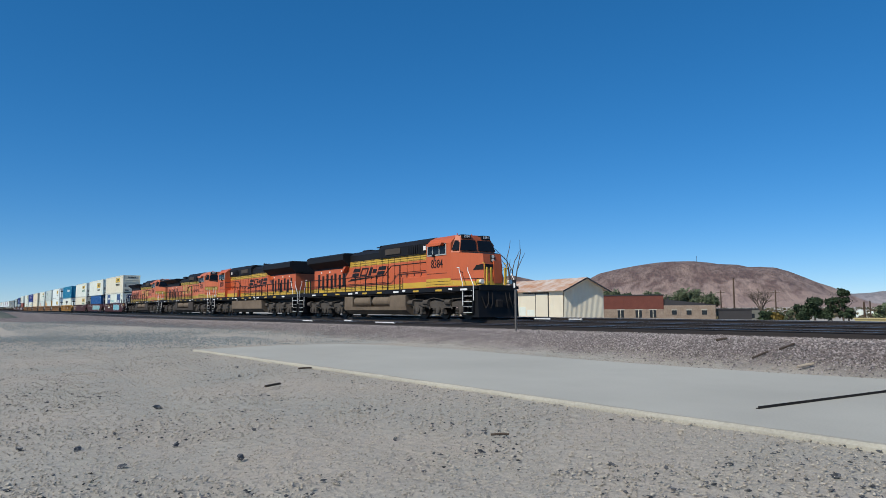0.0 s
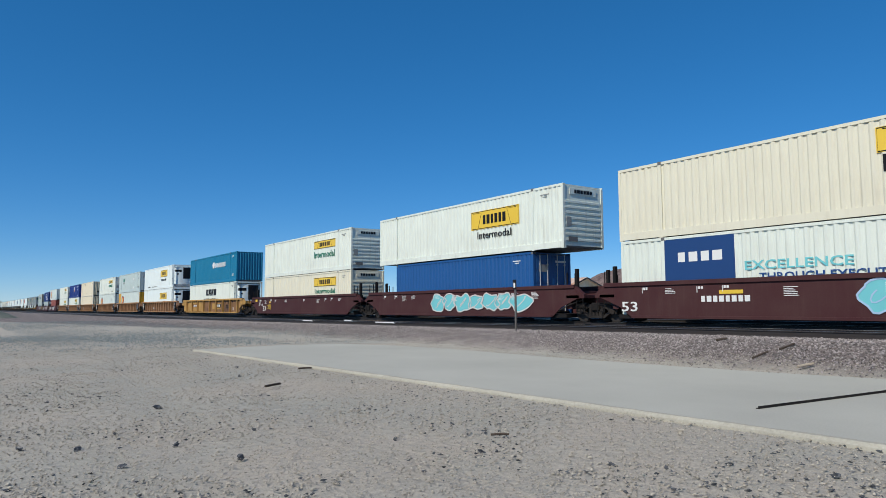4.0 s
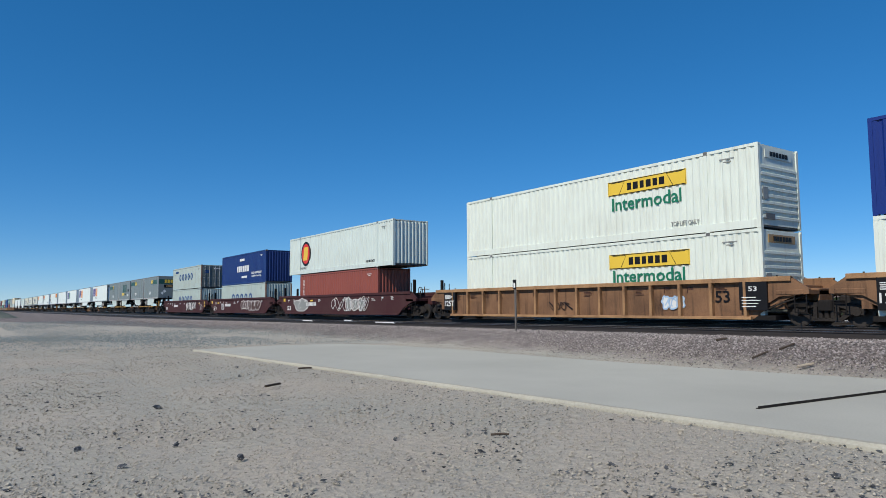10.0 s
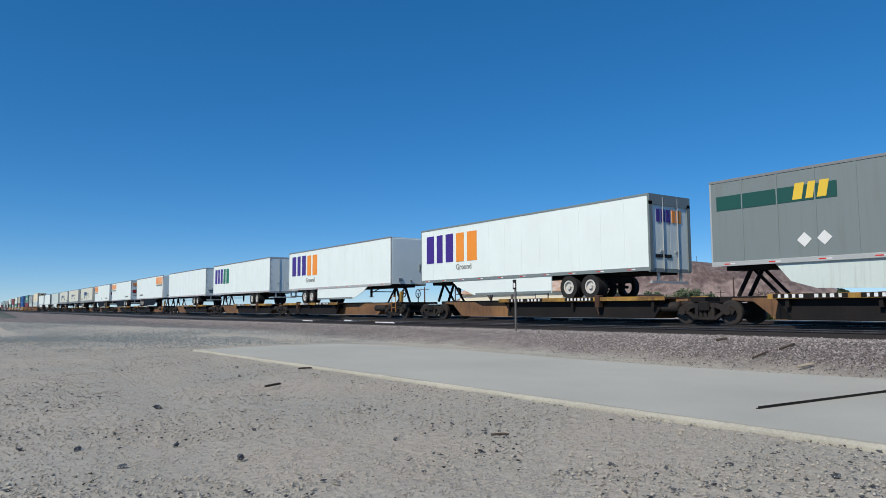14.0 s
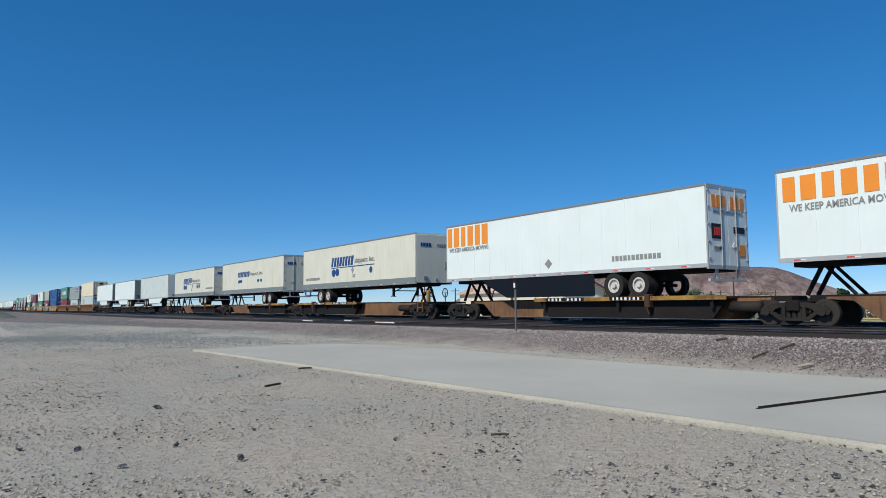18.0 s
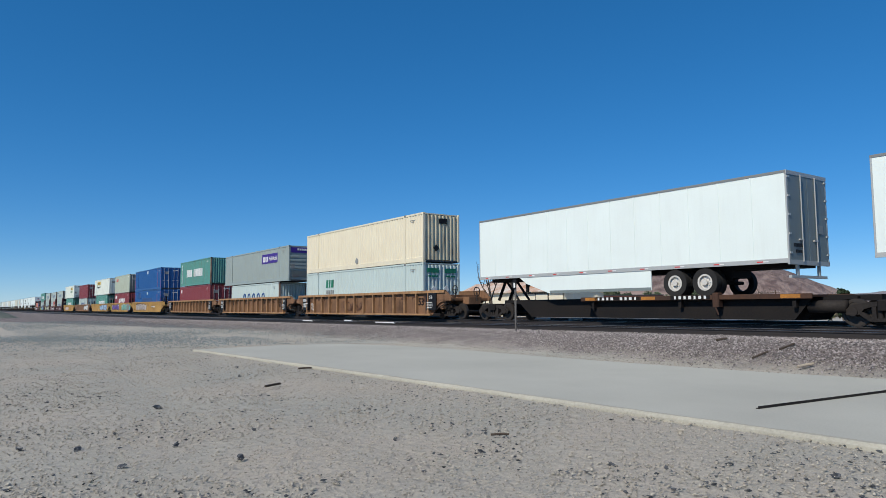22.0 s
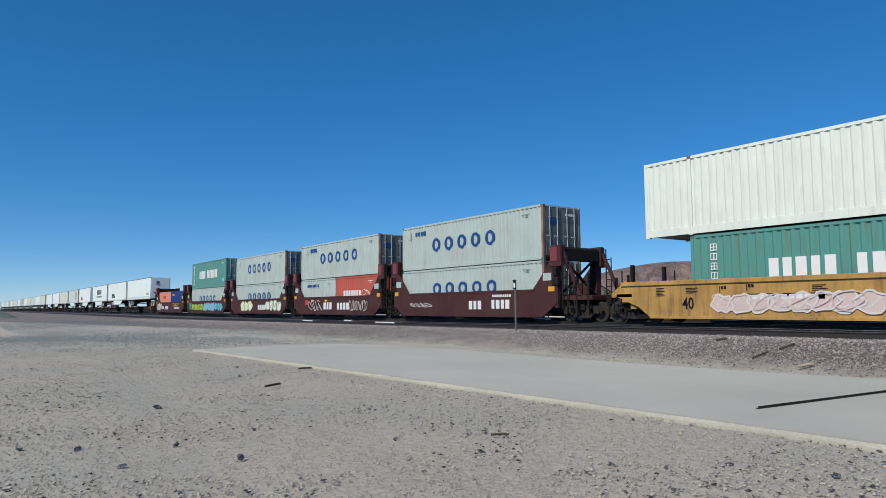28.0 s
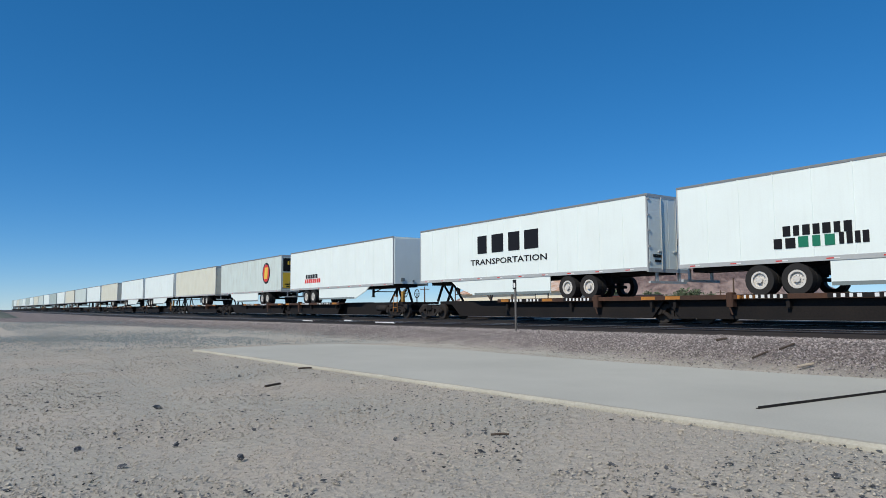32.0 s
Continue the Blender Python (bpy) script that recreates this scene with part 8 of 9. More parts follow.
def ellipse(x, z, rx, rz, n=28, wob=0.0, seed=0):
    return [(x + rx * math.cos(2 * math.pi * i / n) * (1 + wob * noise.noise((math.cos(6.283 * i / n) * 1.5, math.sin(6.283 * i / n) * 1.5, seed))),
             z + rz * math.sin(2 * math.pi * i / n) * (1 + wob * noise.noise((math.cos(6.283 * i / n) * 1.5 + 7, math.sin(6.283 * i / n) * 1.5, seed)))) for i in range(n)]


def outline(g, pts, wd, y0, y1, close=True):
    """A flat ribbon of width wd along a line of points; it rises slightly on its way, so that it crosses over itself."""
    pts = list(pts) + ([pts[0], pts[1]] if close else [])
    n = len(pts)
    v, f = [], []
    for i, (x, z) in enumerate(pts):
        (xa, za), (xb, zb) = pts[max(i - 1, 0)], pts[min(i + 1, n - 1)]
        d = math.hypot(xb - xa, zb - za) or 1.0
        nx, nz = -(zb - za) / d * wd / 2, (xb - xa) / d * wd / 2
        y = y0 - 0.0005 * i
        v += [(x + nx, y, z + nz), (x - nx, y, z - nz), (x + nx, y + 0.006, z + nz), (x - nx, y + 0.006, z - nz)]
    for i in range(n - 1):
        a, b = 4 * i, 4 * i + 4
        f += [(a, a + 1, b + 1, b), (a + 2, b + 2, b + 3, a + 3), (a, b, b + 2, a + 2), (a + 1, a + 3, b + 3, b + 1)]
    return g.add(v, f)


def rings(ob, x, z, w, h, n, m):
    """A name of wide-spaced round shapes, drawn as plain rings."""
    y = skin(ob)
    p = w / (n - 0.35)
    bw = p * 0.64
    c = 26

    def ring():
        a, b = ellipse(0, 0, bw / 2, h / 2, c), ellipse(0, 0, bw * 0.24, h * 0.30, c)
        v = [(u, -0.008, q) for u, q in a] + [(u, -0.008, q) for u, q in b] + [(u, 0.03, q) for u, q in a]
        return Geo().add(v, [(k, (k + 1) % c, c + (k + 1) % c, c + k) for k in range(c)] + [(k, 2 * c + k, 2 * c + (k + 1) % c, (k + 1) % c) for k in range(c)]).mesh("painted_ring", m)
    for i in range(n):
        part("painted_ring", cached(("ring", round(bw, 3), h, m.name), ring), None, ob, at=(x - w / 2 + bw / 2 + i * p, y, z))


def words(ob, x, z, w, h, text, m):
    """Legible words fitted into a width and a height."""
    me = text_mesh(text, 1.0, m)
    xs = [q.co.x for q in me.vertices]
    ys = [q.co.y for q in me.vertices]
    o = new("lettering", me)
    o.parent = ob
    o.rotation_euler = (radians(90), 0, 0)
    o.scale = (w / (max(xs) - min(xs)), h / (max(ys) - min(ys)), 1)
    o.location = (x - o.scale.x * (max(xs) + min(xs)) / 2, skin(ob) - 0.008, z - o.scale.y * (max(ys) + min(ys)) / 2)
    return o


def name_panel(ob, x, z, w, h):
    """Yellow panel with a dark outline and plain dark name blocks."""
    panel(ob, x, z, w, h, M_YELLOW, 0.004, "yellow_name_panel")
    y = skin(ob)
    g = Geo()
    outline(g, [(x - w * 0.49, z - h * 0.46), (x + w * 0.49, z - h * 0.46), (x + w * 0.49, z + h * 0.46), (x - w * 0.49, z + h * 0.46)], 0.03, y - 0.009, y)
    outline(g, [(x - w * 0.34, z - h * 0.4), (x - w * 0.27, z + h * 0.4), (x - w * 0.45, z + h * 0.4)], 0.025, y - 0.009, y, False)
    outline(g, [(x + w * 0.34, z - h * 0.4), (x + w * 0.27, z + h * 0.4), (x + w * 0.45, z + h * 0.4)], 0.025, y - 0.009, y, False)
    part("panel_outline", g, M_BLACK, ob)
    blocks(ob, x, z, w * 0.5, h * 0.5, 6, M_BLACK)


def badge(ob, x, z, w, h):
    """Round badge: black rim, red field, slanted yellow block."""
    y = skin(ob)
    part("badge_rim", Geo().plate(ellipse(x, z, w / 2, h / 2), y - 0.004, y + 0.03), M_BLACK, ob)
    part("badge_field", Geo().plate(ellipse(x, z, w * 0.40, h * 0.41), y - 0.008, y + 0.02), M_RED, ob)
    g = Geo()
    g.plate([(x - 0.27 * w, z - 0.27 * h), (x + 0.16 * w, z - 0.27 * h), (x + 0.27 * w, z + 0.27 * h), (x - 0.16 * w, z + 0.27 * h)], y - 0.012, y + 0.02)
    part("badge_block", g, M_YELLOW, ob)


def diamond(ob, x, z, w, h, m):
    y = skin(ob)
    part("placard", Geo().plate([(x - w / 2, z), (x, z - h / 2), (x + w / 2, z), (x, z + h / 2)], y - 0.007, y + 0.03), m, ob, "diamond-shaped placard holder")


def dot(ob, x, z, w, h, m):
    y = skin(ob)
    part("painted_dot", Geo().plate(ellipse(x, z, w / 2, h / 2), y - 0.007, y + 0.03), m, ob)


def hexagon(ob, x, z, w, h, m):
    y = skin(ob)
    part("painted_hexagon", Geo().plate(ellipse(x, z, w / 2, h / 2, 6), y - 0.004, y + 0.03), m, ob)


def mast(ob, x, z, w, h):
    y = skin(ob)
    g = Geo().plate([(x - w * 0.06, z - h * 0.3), (x + w * 0.06, z - h * 0.3), (x + w * 0.02, z + h / 2), (x - w * 0.02, z + h / 2)], y - 0.007, y + 0.03)
    outline(g, ellipse(x, z - h * 0.25, w * 0.4, h * 0.22, 12)[6:], 0.035, y - 0.007, y + 0.03, False)
    part("painted_emblem", g, M_GREY, ob)


def column(ob, x, z, w, h, n, m):
    """Upright row of plain signs."""
    y = skin(ob)
    g = Geo()
    p = h / n
    for i in range(n):
        zc = z - h / 2 + (i + 0.5) * p
        s = min(w, p * 0.8)
        outline(g, [(x - s * 0.42, zc - s * 0.4), (x + s * 0.42, zc - s * 0.4), (x + s * 0.42, zc + s * 0.4), (x - s * 0.42, zc + s * 0.4)], s * 0.14, y - 0.008, y + 0.03)
        g.plate([(x - s * 0.07, zc - s * 0.5), (x + s * 0.07, zc - s * 0.5), (x + s * 0.07, zc + s * 0.5), (x - s * 0.07, zc + s * 0.5)], y - 0.0085, y + 0.03)
        if i % 2:
            g.plate([(x - s * 0.5, zc - s * 0.06), (x + s * 0.5, zc - s * 0.06), (x + s * 0.5, zc + s * 0.06), (x - s * 0.5, zc + s * 0.06)], y - 0.0087, y + 0.03)
    part("painted_column", g, m, ob)


def small_print(ob, x, z, w, h, m):
    y = skin(ob)
    g = Geo()
    n = max(3, int(h / 0.09))
    for i in range(n):
        zz = z - h / 2 + (i + 0.5) * h / n
        g.box(x - w / 2, x - w / 2 + w * (0.55 + 0.45 * ((i * 37) % 10) / 10), y - 0.006, y + 0.03, zz - 0.014, zz + 0.014)
    tagged(part("small_print", g, m, ob), kind="stuff")


def scrawl(ob, x, z, w, h, m, n):
    """Thin looping spray-paint lines."""
    y = skin(ob)
    r = np.random.default_rng(int(abs(x * 31 + z * 7 + w * 13)) + n)
    g, lift = Geo(), 0.0
    for k in range(n):
        xc = x - w / 2 + w * (k + 0.5) / n
        a0, rx, rz = r.uniform(0, 6), w / n * r.uniform(0.4, 0.75), h * r.uniform(0.3, 0.5)
        pts = [(xc + rx * math.sin(a0 + t * 0.25) * (1 - t * 0.01), z + rz * math.cos(a0 * 1.7 + t * (0.21 + 0.05 * (k % 3)))) for t in range(30)]
        outline(g, pts, 0.034, y - 0.010 - lift, y, False)
        lift += 0.009
    tagged(part("spray_lines", g, m, ob), kind="stuff")


def graffiti(ob, x, z, w, h, fill, line, n, seed):
    """Bubble shapes in spray paint with drawn outlines."""
    y = skin(ob)
    r = np.random.default_rng(seed)
    f, g = Geo(), Geo()
    for k in range(n):
        xc = x - w / 2 + w * (k + 0.5) / n + r.uniform(-0.08, 0.08) * w / n
        rx, rz = w / n * r.uniform(0.55, 0.70), h * r.uniform(0.42, 0.5)
        zc = z + h * r.uniform(-0.05, 0.05)
        pts = ellipse(xc, zc, rx, rz, 22, 0.5, seed + k * 3.7)
        pts = [(a, min(z + h / 2, max(z - h / 2, b))) for a, b in pts]
        f.plate(pts, y - 0.004 - 0.0006 * (k % 5), y + 0.03)
        outline(g, pts, 0.06, y - 0.012 - 0.014 * (k % 2), y, True)
        q = r.uniform(0, 6.28)
        outline(g, [(xc + rx * 0.5 * math.cos(q + t * 0.55), zc + rz * 0.55 * math.sin(q * 1.3 + t * 0.6)) for t in range(r.integers(5, 10))], 0.045, y - 0.0105, y, False)
    tagged(part("spray_fill", f, fill, ob, "spray-painted bubble shapes"), kind="stuff")
    tagged(part("spray_outline", g, line, ob), kind="stuff")


def stencils(ob, m):
    """Rows of small plain stencil bars along a unit's side."""
    L = max(-q.co.x for c in ob.children if c.name.startswith("side_sill") for q in c.data.vertices) + 1.0
    y = skin(ob)
    r = np.random.default_rng(int(L * 100))
    g = Geo()
    for x in (-3.3, -4.7, -5.7, -6.8, -9.5, -L + 9.0, -L + 6.6, -L + 5.6, -L + 4.5, -L + 3.2):
        z = 1.28 + r.uniform(-0.04, 0.04)
        k = r.integers(0, 3)
        if k == 0:
            g.box(x - 0.012, x + 0.012, y - 0.006, y + 0.02, z - 0.16, z + 0.06)
            g.box(x + 0.05, x + 0.13, y - 0.006, y + 0.02, z - 0.04, z + 0.06).box(x + 0.16, x + 0.24, y - 0.006, y + 0.02, z - 0.04, z + 0.06)
        else:
            for i in range(2 + 2 * k):
                g.box(x - 0.25, x - 0.05 + r.uniform(0.05, 0.3), y - 0.006, y + 0.02, z - 0.055 * i, z - 0.055 * i + 0.022)
    tagged(part("small_print", g, m, ob), kind="stuff")


def data_ends(ob):
    """Dark data panels with white stencils near both ends of a unit."""
    L = max(-q.co.x for c in ob.children if c.name.startswith("side_sill") for q in c.data.vertices) + 1.0
    w0 = max(q.co.x for c in ob.children if c.name.startswith("side_sill") for q in c.data.vertices) - 0.9
    for x, t in ((w0 - 0.65, "53"), (-L + 2.6, "125T")):
        panel(ob, x, 0.98, 0.98, 0.95, M_BLACK, 0.15, "data_panel")
        o = words(ob, x, 0.86 if t != "53" else 1.22, 0.85 if t != "53" else 0.3, 0.3 if t != "53" else 0.16, t, M_WHITE)
        o.location.y -= 0.15
        g = Geo()
        y = skin(ob) - 0.15
        for i in range(4):
            zz = (1.1 + i * 0.06) if t != "53" else (0.62 + i * 0.1)
            g.box(x - 0.4, x + 0.1 + 0.08 * (i % 3), y - 0.006, y + 0.01, zz, zz + 0.03)
        part("small_print", g, M_WHITE, ob)
    words(ob, w0 - 1.85, 0.98, 0.55, 0.42, "53", M_BLACK)
# lettering and badges: thing, centre along it and up it, width, height
name_panel(boxes[0], -4.72, 2.21, 3.72, 0.75)
words(boxes[0], -4.77, 1.51, 3.30, 0.52, "Intermodal", M_BLACK)
panel(boxes[1], -12.69, 1.99, 2.92, 1.65, M_NAVYPANEL)
panel(boxes[1], -3.78, 1.97, 2.83, 1.55, M_NAVYPANEL)
blocks(boxes[1], -12.62, 2.11, 1.94, 0.35, 4, M_WHITE)
blocks(boxes[1], -3.79, 1.56, 1.90, 0.45, 4, M_WHITE)
words(boxes[1], -9.14, 1.68, 3.47, 0.31, "EXCELLENCE", M_CYAN)
words(boxes[1], -8.05, 1.28, 4.65, 0.26, "THROUGH EXECUTION", M_BLUE)
words(boxes[1], -0.66, 2.41, 0.39, 0.20, "53'", M_GREY)
blocks(boxes[1], -1.07, 1.57, 0.90, 0.57, 4, M_BLACK)
name_panel(boxes[2], -4.82, 1.85, 3.72, 0.94)
words(boxes[2], -4.84, 1.06, 2.64, 0.37, "Intermodal", M_BLACK)
name_panel(boxes[4], -4.23, 2.07, 3.57, 0.58)
words(boxes[4], -4.27, 1.34, 3.41, 0.48, "Intermodal", M_GREEN)
name_panel(boxes[5], -4.17, 2.21, 3.62, 0.64)
words(boxes[5], -4.13, 1.55, 3.38, 0.35, "Intermodal", M_GREEN)
hexagon(boxes[6], -7.38, 1.90, 0.81, 0.72, M_WHITE)
blocks(boxes[6], -5.19, 1.85, 3.50, 0.44, 11, M_WHITE)
words(boxes[6], -1.03, 0.68, 0.46, 0.22, "53'", M_WHITE)
blocks(boxes[7], -8.08, 2.00, 3.68, 0.65, 8, M_BLACK, 0.12)
words(boxes[7], -8.14, 1.23, 4.94, 0.29, "INTERMODAL", M_BLACK)
name_panel(boxes[8], -4.87, 1.98, 3.55, 0.88)
words(boxes[8], -4.88, 1.18, 2.59, 0.33, "Intermodal", M_BLACK)
name_panel(boxes[9], -4.94, 1.96, 3.66, 0.84)
words(boxes[8], -9.93, 0.35, 3.10, 0.18, "30 Pallets (48\"X40\") Refrigerated", M_GREY)
words(boxes[8], -13.02, 0.36, 1.19, 0.17, "TOP LIFT ONLY", M_BLACK)
blocks(boxes[10], -12.01, 2.00, 1.27, 0.53, 3, M_GREEN, 0.1)
blocks(boxes[10], -12.04, 1.51, 1.14, 0.24, 8, M_GREY)
diamond(boxes[10], -4.93, 1.97, 0.47, 0.36, M_WHITE)
diamond(boxes[10], -4.36, 1.96, 0.46, 0.35, M_WHITE)
diamond(boxes[10], -4.96, 0.60, 0.46, 0.35, M_WHITE)
diamond(boxes[10], -4.39, 0.64, 0.46, 0.35, M_WHITE)
words(boxes[10], -1.02, 1.97, 0.48, 0.19, "53'", M_GREY)
words(boxes[10], -1.12, 0.65, 1.17, 0.17, "TOP LIFT ONLY", M_GREY)
panel(boxes[11], -15.04, 2.06, 2.02, 1.48, YELLOWEND)
badge(boxes[11], -12.70, 1.75, 1.88, 1.25)
name_panel(boxes[12], -4.63, 2.16, 3.73, 0.52)
words(boxes[12], -4.63, 1.50, 3.30, 0.50, "Intermodal", M_GREEN)
words(boxes[12], -2.88, 0.45, 1.15, 0.18, "TOP LIFT ONLY", M_GREY)
badge(boxes[13], -12.95, 1.73, 1.66, 1.37)
diamond(boxes[13], -2.90, 2.00, 0.45, 0.46, M_GREY)
words(boxes[13], -0.54, 2.41, 0.36, 0.20, "53'", M_BLACK)
diamond(boxes[14], -8.05, 0.58, 0.46, 0.49, M_GREY)
scrawl(boxes[14], -11.08, 2.54, 1.52, 0.40, M_BLACK, 3)
blocks(boxes[16], -8.04, 2.13, 1.44, 0.67, 3, M_WHITE, 0.12)
panel(boxes[16], -8.04, 1.59, 1.44, 0.26, M_ORANGE)
diamond(boxes[16], -3.22, 1.76, 0.44, 0.46, M_PALE)
diamond(boxes[16], -2.57, 1.76, 0.43, 0.45, M_PALE)
blocks(boxes[16], -2.90, 0.41, 1.13, 0.20, 7, M_WHITE)
blocks(boxes[16], -3.15, 2.40, 1.71, 0.19, 8, M_WHITE)
name_panel(boxes[17], -4.66, 2.24, 3.66, 0.53)
words(boxes[17], -4.66, 1.63, 3.30, 0.43, "Intermodal", M_GREEN)
name_panel(boxes[18], -4.66, 2.19, 3.73, 0.58)
words(boxes[18], -4.68, 1.53, 3.30, 0.53, "Intermodal", M_GREEN)
name_panel(boxes[19], -4.66, 2.11, 3.79, 0.59)
words(boxes[19], -4.68, 1.51, 3.37, 0.51, "Intermodal", M_GREEN)
words(boxes[18], -2.92, 0.46, 1.20, 0.18, "TOP LIFT ONLY", M_GREY)
badge(boxes[20], -13.06, 1.56, 1.72, 1.88)
words(boxes[20], -2.92, 0.43, 1.19, 0.16, "TOP LIFT ONLY", M_BLACK)
words(boxes[20], -13.52, 0.46, 1.20, 0.18, "TOP LIFT ONLY", M_GREY)
column(boxes[21], -11.50, 1.85, 0.37, 1.29, 5, M_WHITE)
blocks(boxes[22], -5.99, 1.46, 3.36, 0.56, 6, M_WHITE)
panel(boxes[22], -6.26, 2.31, 1.29, 0.21, M_WHITE)
panel(boxes[22], -5.57, 0.69, 1.47, 0.19, M_WHITE)
words(boxes[22], -2.30, 1.01, 2.61, 0.29, "eco container", M_WHITE)
words(boxes[22], -2.32, 0.68, 2.33, 0.25, "bamboo flooring", M_WHITE)
rings(boxes[23], -6.19, 1.32, 5.55, 0.74, 5, M_BLUE)
rings(boxes[24], -6.35, 1.44, 5.66, 0.79, 5, M_BLUE)
rings(boxes[25], -6.26, 1.40, 5.64, 0.78, 5, M_BLUE)
mast(boxes[24], -11.44, 2.08, 0.60, 0.52)
blocks(boxes[24], -10.33, 2.11, 1.17, 0.23, 4, M_BLUE)
diamond(boxes[26], -8.12, 0.51, 0.50, 0.47, M_GREY)
blocks(boxes[27], -12.19, 2.03, 1.21, 0.55, 3, M_GREEN, 0.1)
blocks(boxes[27], -12.20, 1.44, 1.18, 0.26, 8, M_GREY)
panel(boxes[28], -4.26, 2.06, 3.60, 0.81, M_PURPLE)
blocks(boxes[28], -5.26, 2.02, 1.19, 0.45, 4, M_WHITE)
words(boxes[28], -3.49, 2.04, 1.80, 0.33, "MultiModal", M_WHITE)
rings(boxes[29], -6.10, 1.30, 5.55, 0.72, 5, M_BLUE)
blocks(boxes[30], -8.27, 1.46, 2.27, 0.82, 5, M_WHITE)
blocks(boxes[30], -4.77, 1.45, 3.57, 0.85, 8, M_WHITE)
column(boxes[30], -11.38, 1.44, 0.44, 2.25, 6, M_WHITE)
panel(boxes[31], -11.43, 2.33, 0.41, 0.41, M_WHITE)
panel(boxes[32], -7.99, 2.50, 0.53, 0.43, M_WHITE)
panel(boxes[33], -7.96, 2.48, 0.51, 0.37, M_WHITE)
panel(boxes[33], -7.99, 1.49, 6.08, 0.65, M_NAVYPANEL)
hexagon(boxes[33], -12.87, 2.14, 1.88, 1.05, M_NAVYPANEL)
blocks(boxes[34], -10.23, 2.17, 1.49, 0.42, 4, M_RED)
blocks(boxes[35], -5.25, 1.73, 3.68, 0.54, 7, M_WHITE)
blocks(boxes[35], -7.85, 1.62, 1.30, 0.74, 2, M_WHITE, 0.3)
panel(boxes[35], -10.81, 2.27, 1.33, 0.52, M_WHITE)
words(boxes[35], -5.48, 1.27, 3.11, 0.18, "LINES", M_WHITE)
name_panel(boxes[36], -11.34, 2.23, 3.56, 0.64)
words(boxes[36], -11.33, 1.54, 3.31, 0.38, "Intermodal", M_BLACK)
blocks(boxes[37], -6.04, 1.53, 6.26, 0.57, 12, M_WHITE)
rings(boxes[39], -6.28, 1.42, 5.63, 0.58, 5, M_BLUE)
name_panel(boxes[40], -4.75, 2.15, 3.69, 0.59)
words(boxes[40], -4.79, 1.50, 3.27, 0.53, "Intermodal", M_GREEN)
words(boxes[40], -2.99, 0.46, 1.14, 0.16, "TOP LIFT ONLY", M_GREY)
blocks(boxes[41], -8.21, 1.46, 2.24, 0.83, 5, M_WHITE)
blocks(boxes[41], -4.80, 1.45, 3.68, 0.86, 8, M_WHITE)
column(boxes[41], -11.27, 1.89, 0.48, 1.35, 4, M_WHITE)
rings(boxes[42], -6.26, 1.36, 5.56, 0.75, 5, M_BLUE)
rings(boxes[43], -6.19, 1.34, 5.58, 0.68, 5, M_BLUE)
mast(boxes[42], -11.30, 2.05, 0.62, 0.49)
blocks(boxes[42], -10.26, 2.11, 1.14, 0.23, 4, M_BLUE)
rings(boxes[44], -5.89, 1.48, 5.75, 0.77, 5, M_BLUE)
mast(boxes[44], -11.06, 2.12, 0.56, 0.50)
blocks(boxes[44], -9.99, 2.16, 1.19, 0.28, 4, M_BLUE)
blocks(boxes[46], -3.93, 1.96, 2.03, 0.20, 9, M_BLUE)
blocks(boxes[45], -3.72, 1.29, 2.58, 0.41, 7, M_WHITE)
scrawl(boxes[45], -1.75, 1.33, 1.38, 0.48, M_WHITE, 2)
rings(boxes[47], -6.11, 1.43, 5.66, 0.81, 5, M_BLUE)
rings(boxes[48], -5.99, 1.35, 5.52, 0.69, 5, M_BLUE)
mast(boxes[47], -11.14, 2.12, 0.56, 0.56)
blocks(boxes[49], -8.23, 1.48, 2.27, 0.83, 5, M_WHITE)
blocks(boxes[49], -4.73, 1.49, 3.63, 0.86, 8, M_WHITE)
column(boxes[49], -11.41, 1.48, 0.38, 2.30, 6, M_WHITE)
panel(boxes[49], -0.88, 0.74, 0.66, 0.36, M_CYAN)
rings(boxes[50], -6.24, 1.37, 5.72, 0.68, 5, M_BLUE)
mast(boxes[50], -11.43, 1.99, 0.37, 0.51)
blocks(boxes[51], -4.81, 2.01, 0.94, 0.22, 5, M_YELLOW)
panel(boxes[52], -3.39, 1.76, 1.28, 0.35, M_RED)
panel(trailers[0], -2.51, 4.29, 3.41, 0.58, STRIPEGREEN)
blocks(trailers[0], -3.45, 4.35, 1.21, 0.46, 3, M_YELLOW, 0.2)
panel(trailers[1], -6.47, 4.40, 4.06, 0.53, STRIPEGREEN)
blocks(trailers[1], -5.14, 4.39, 1.21, 0.46, 3, M_YELLOW, 0.2)
diamond(trailers[1], -5.46, 2.86, 0.57, 0.46, M_WHITE)
diamond(trailers[1], -4.86, 2.85, 0.56, 0.45, M_WHITE)
diamond(trailers[0], -5.04, 2.79, 0.44, 0.50, M_WHITE)
diamond(trailers[0], -4.43, 2.80, 0.42, 0.49, M_WHITE)
blocks(trailers[2], -3.88, 3.88, 2.99, 1.19, 3, STRIPEGREEN, 0.25)
panel(trailers[2], -5.08, 3.01, 1.97, 0.40, M_YELLOW)
words(trailers[2], -3.40, 3.00, 1.40, 0.32, "Freight", STRIPEGREEN)
panel(trailers[2], -0.97, 3.55, 1.36, 0.37, M_BLACK)
diamond(trailers[2], -1.76, 2.80, 0.67, 0.46, M_WHITE)
diamond(trailers[2], -1.18, 2.80, 0.66, 0.46, M_WHITE)
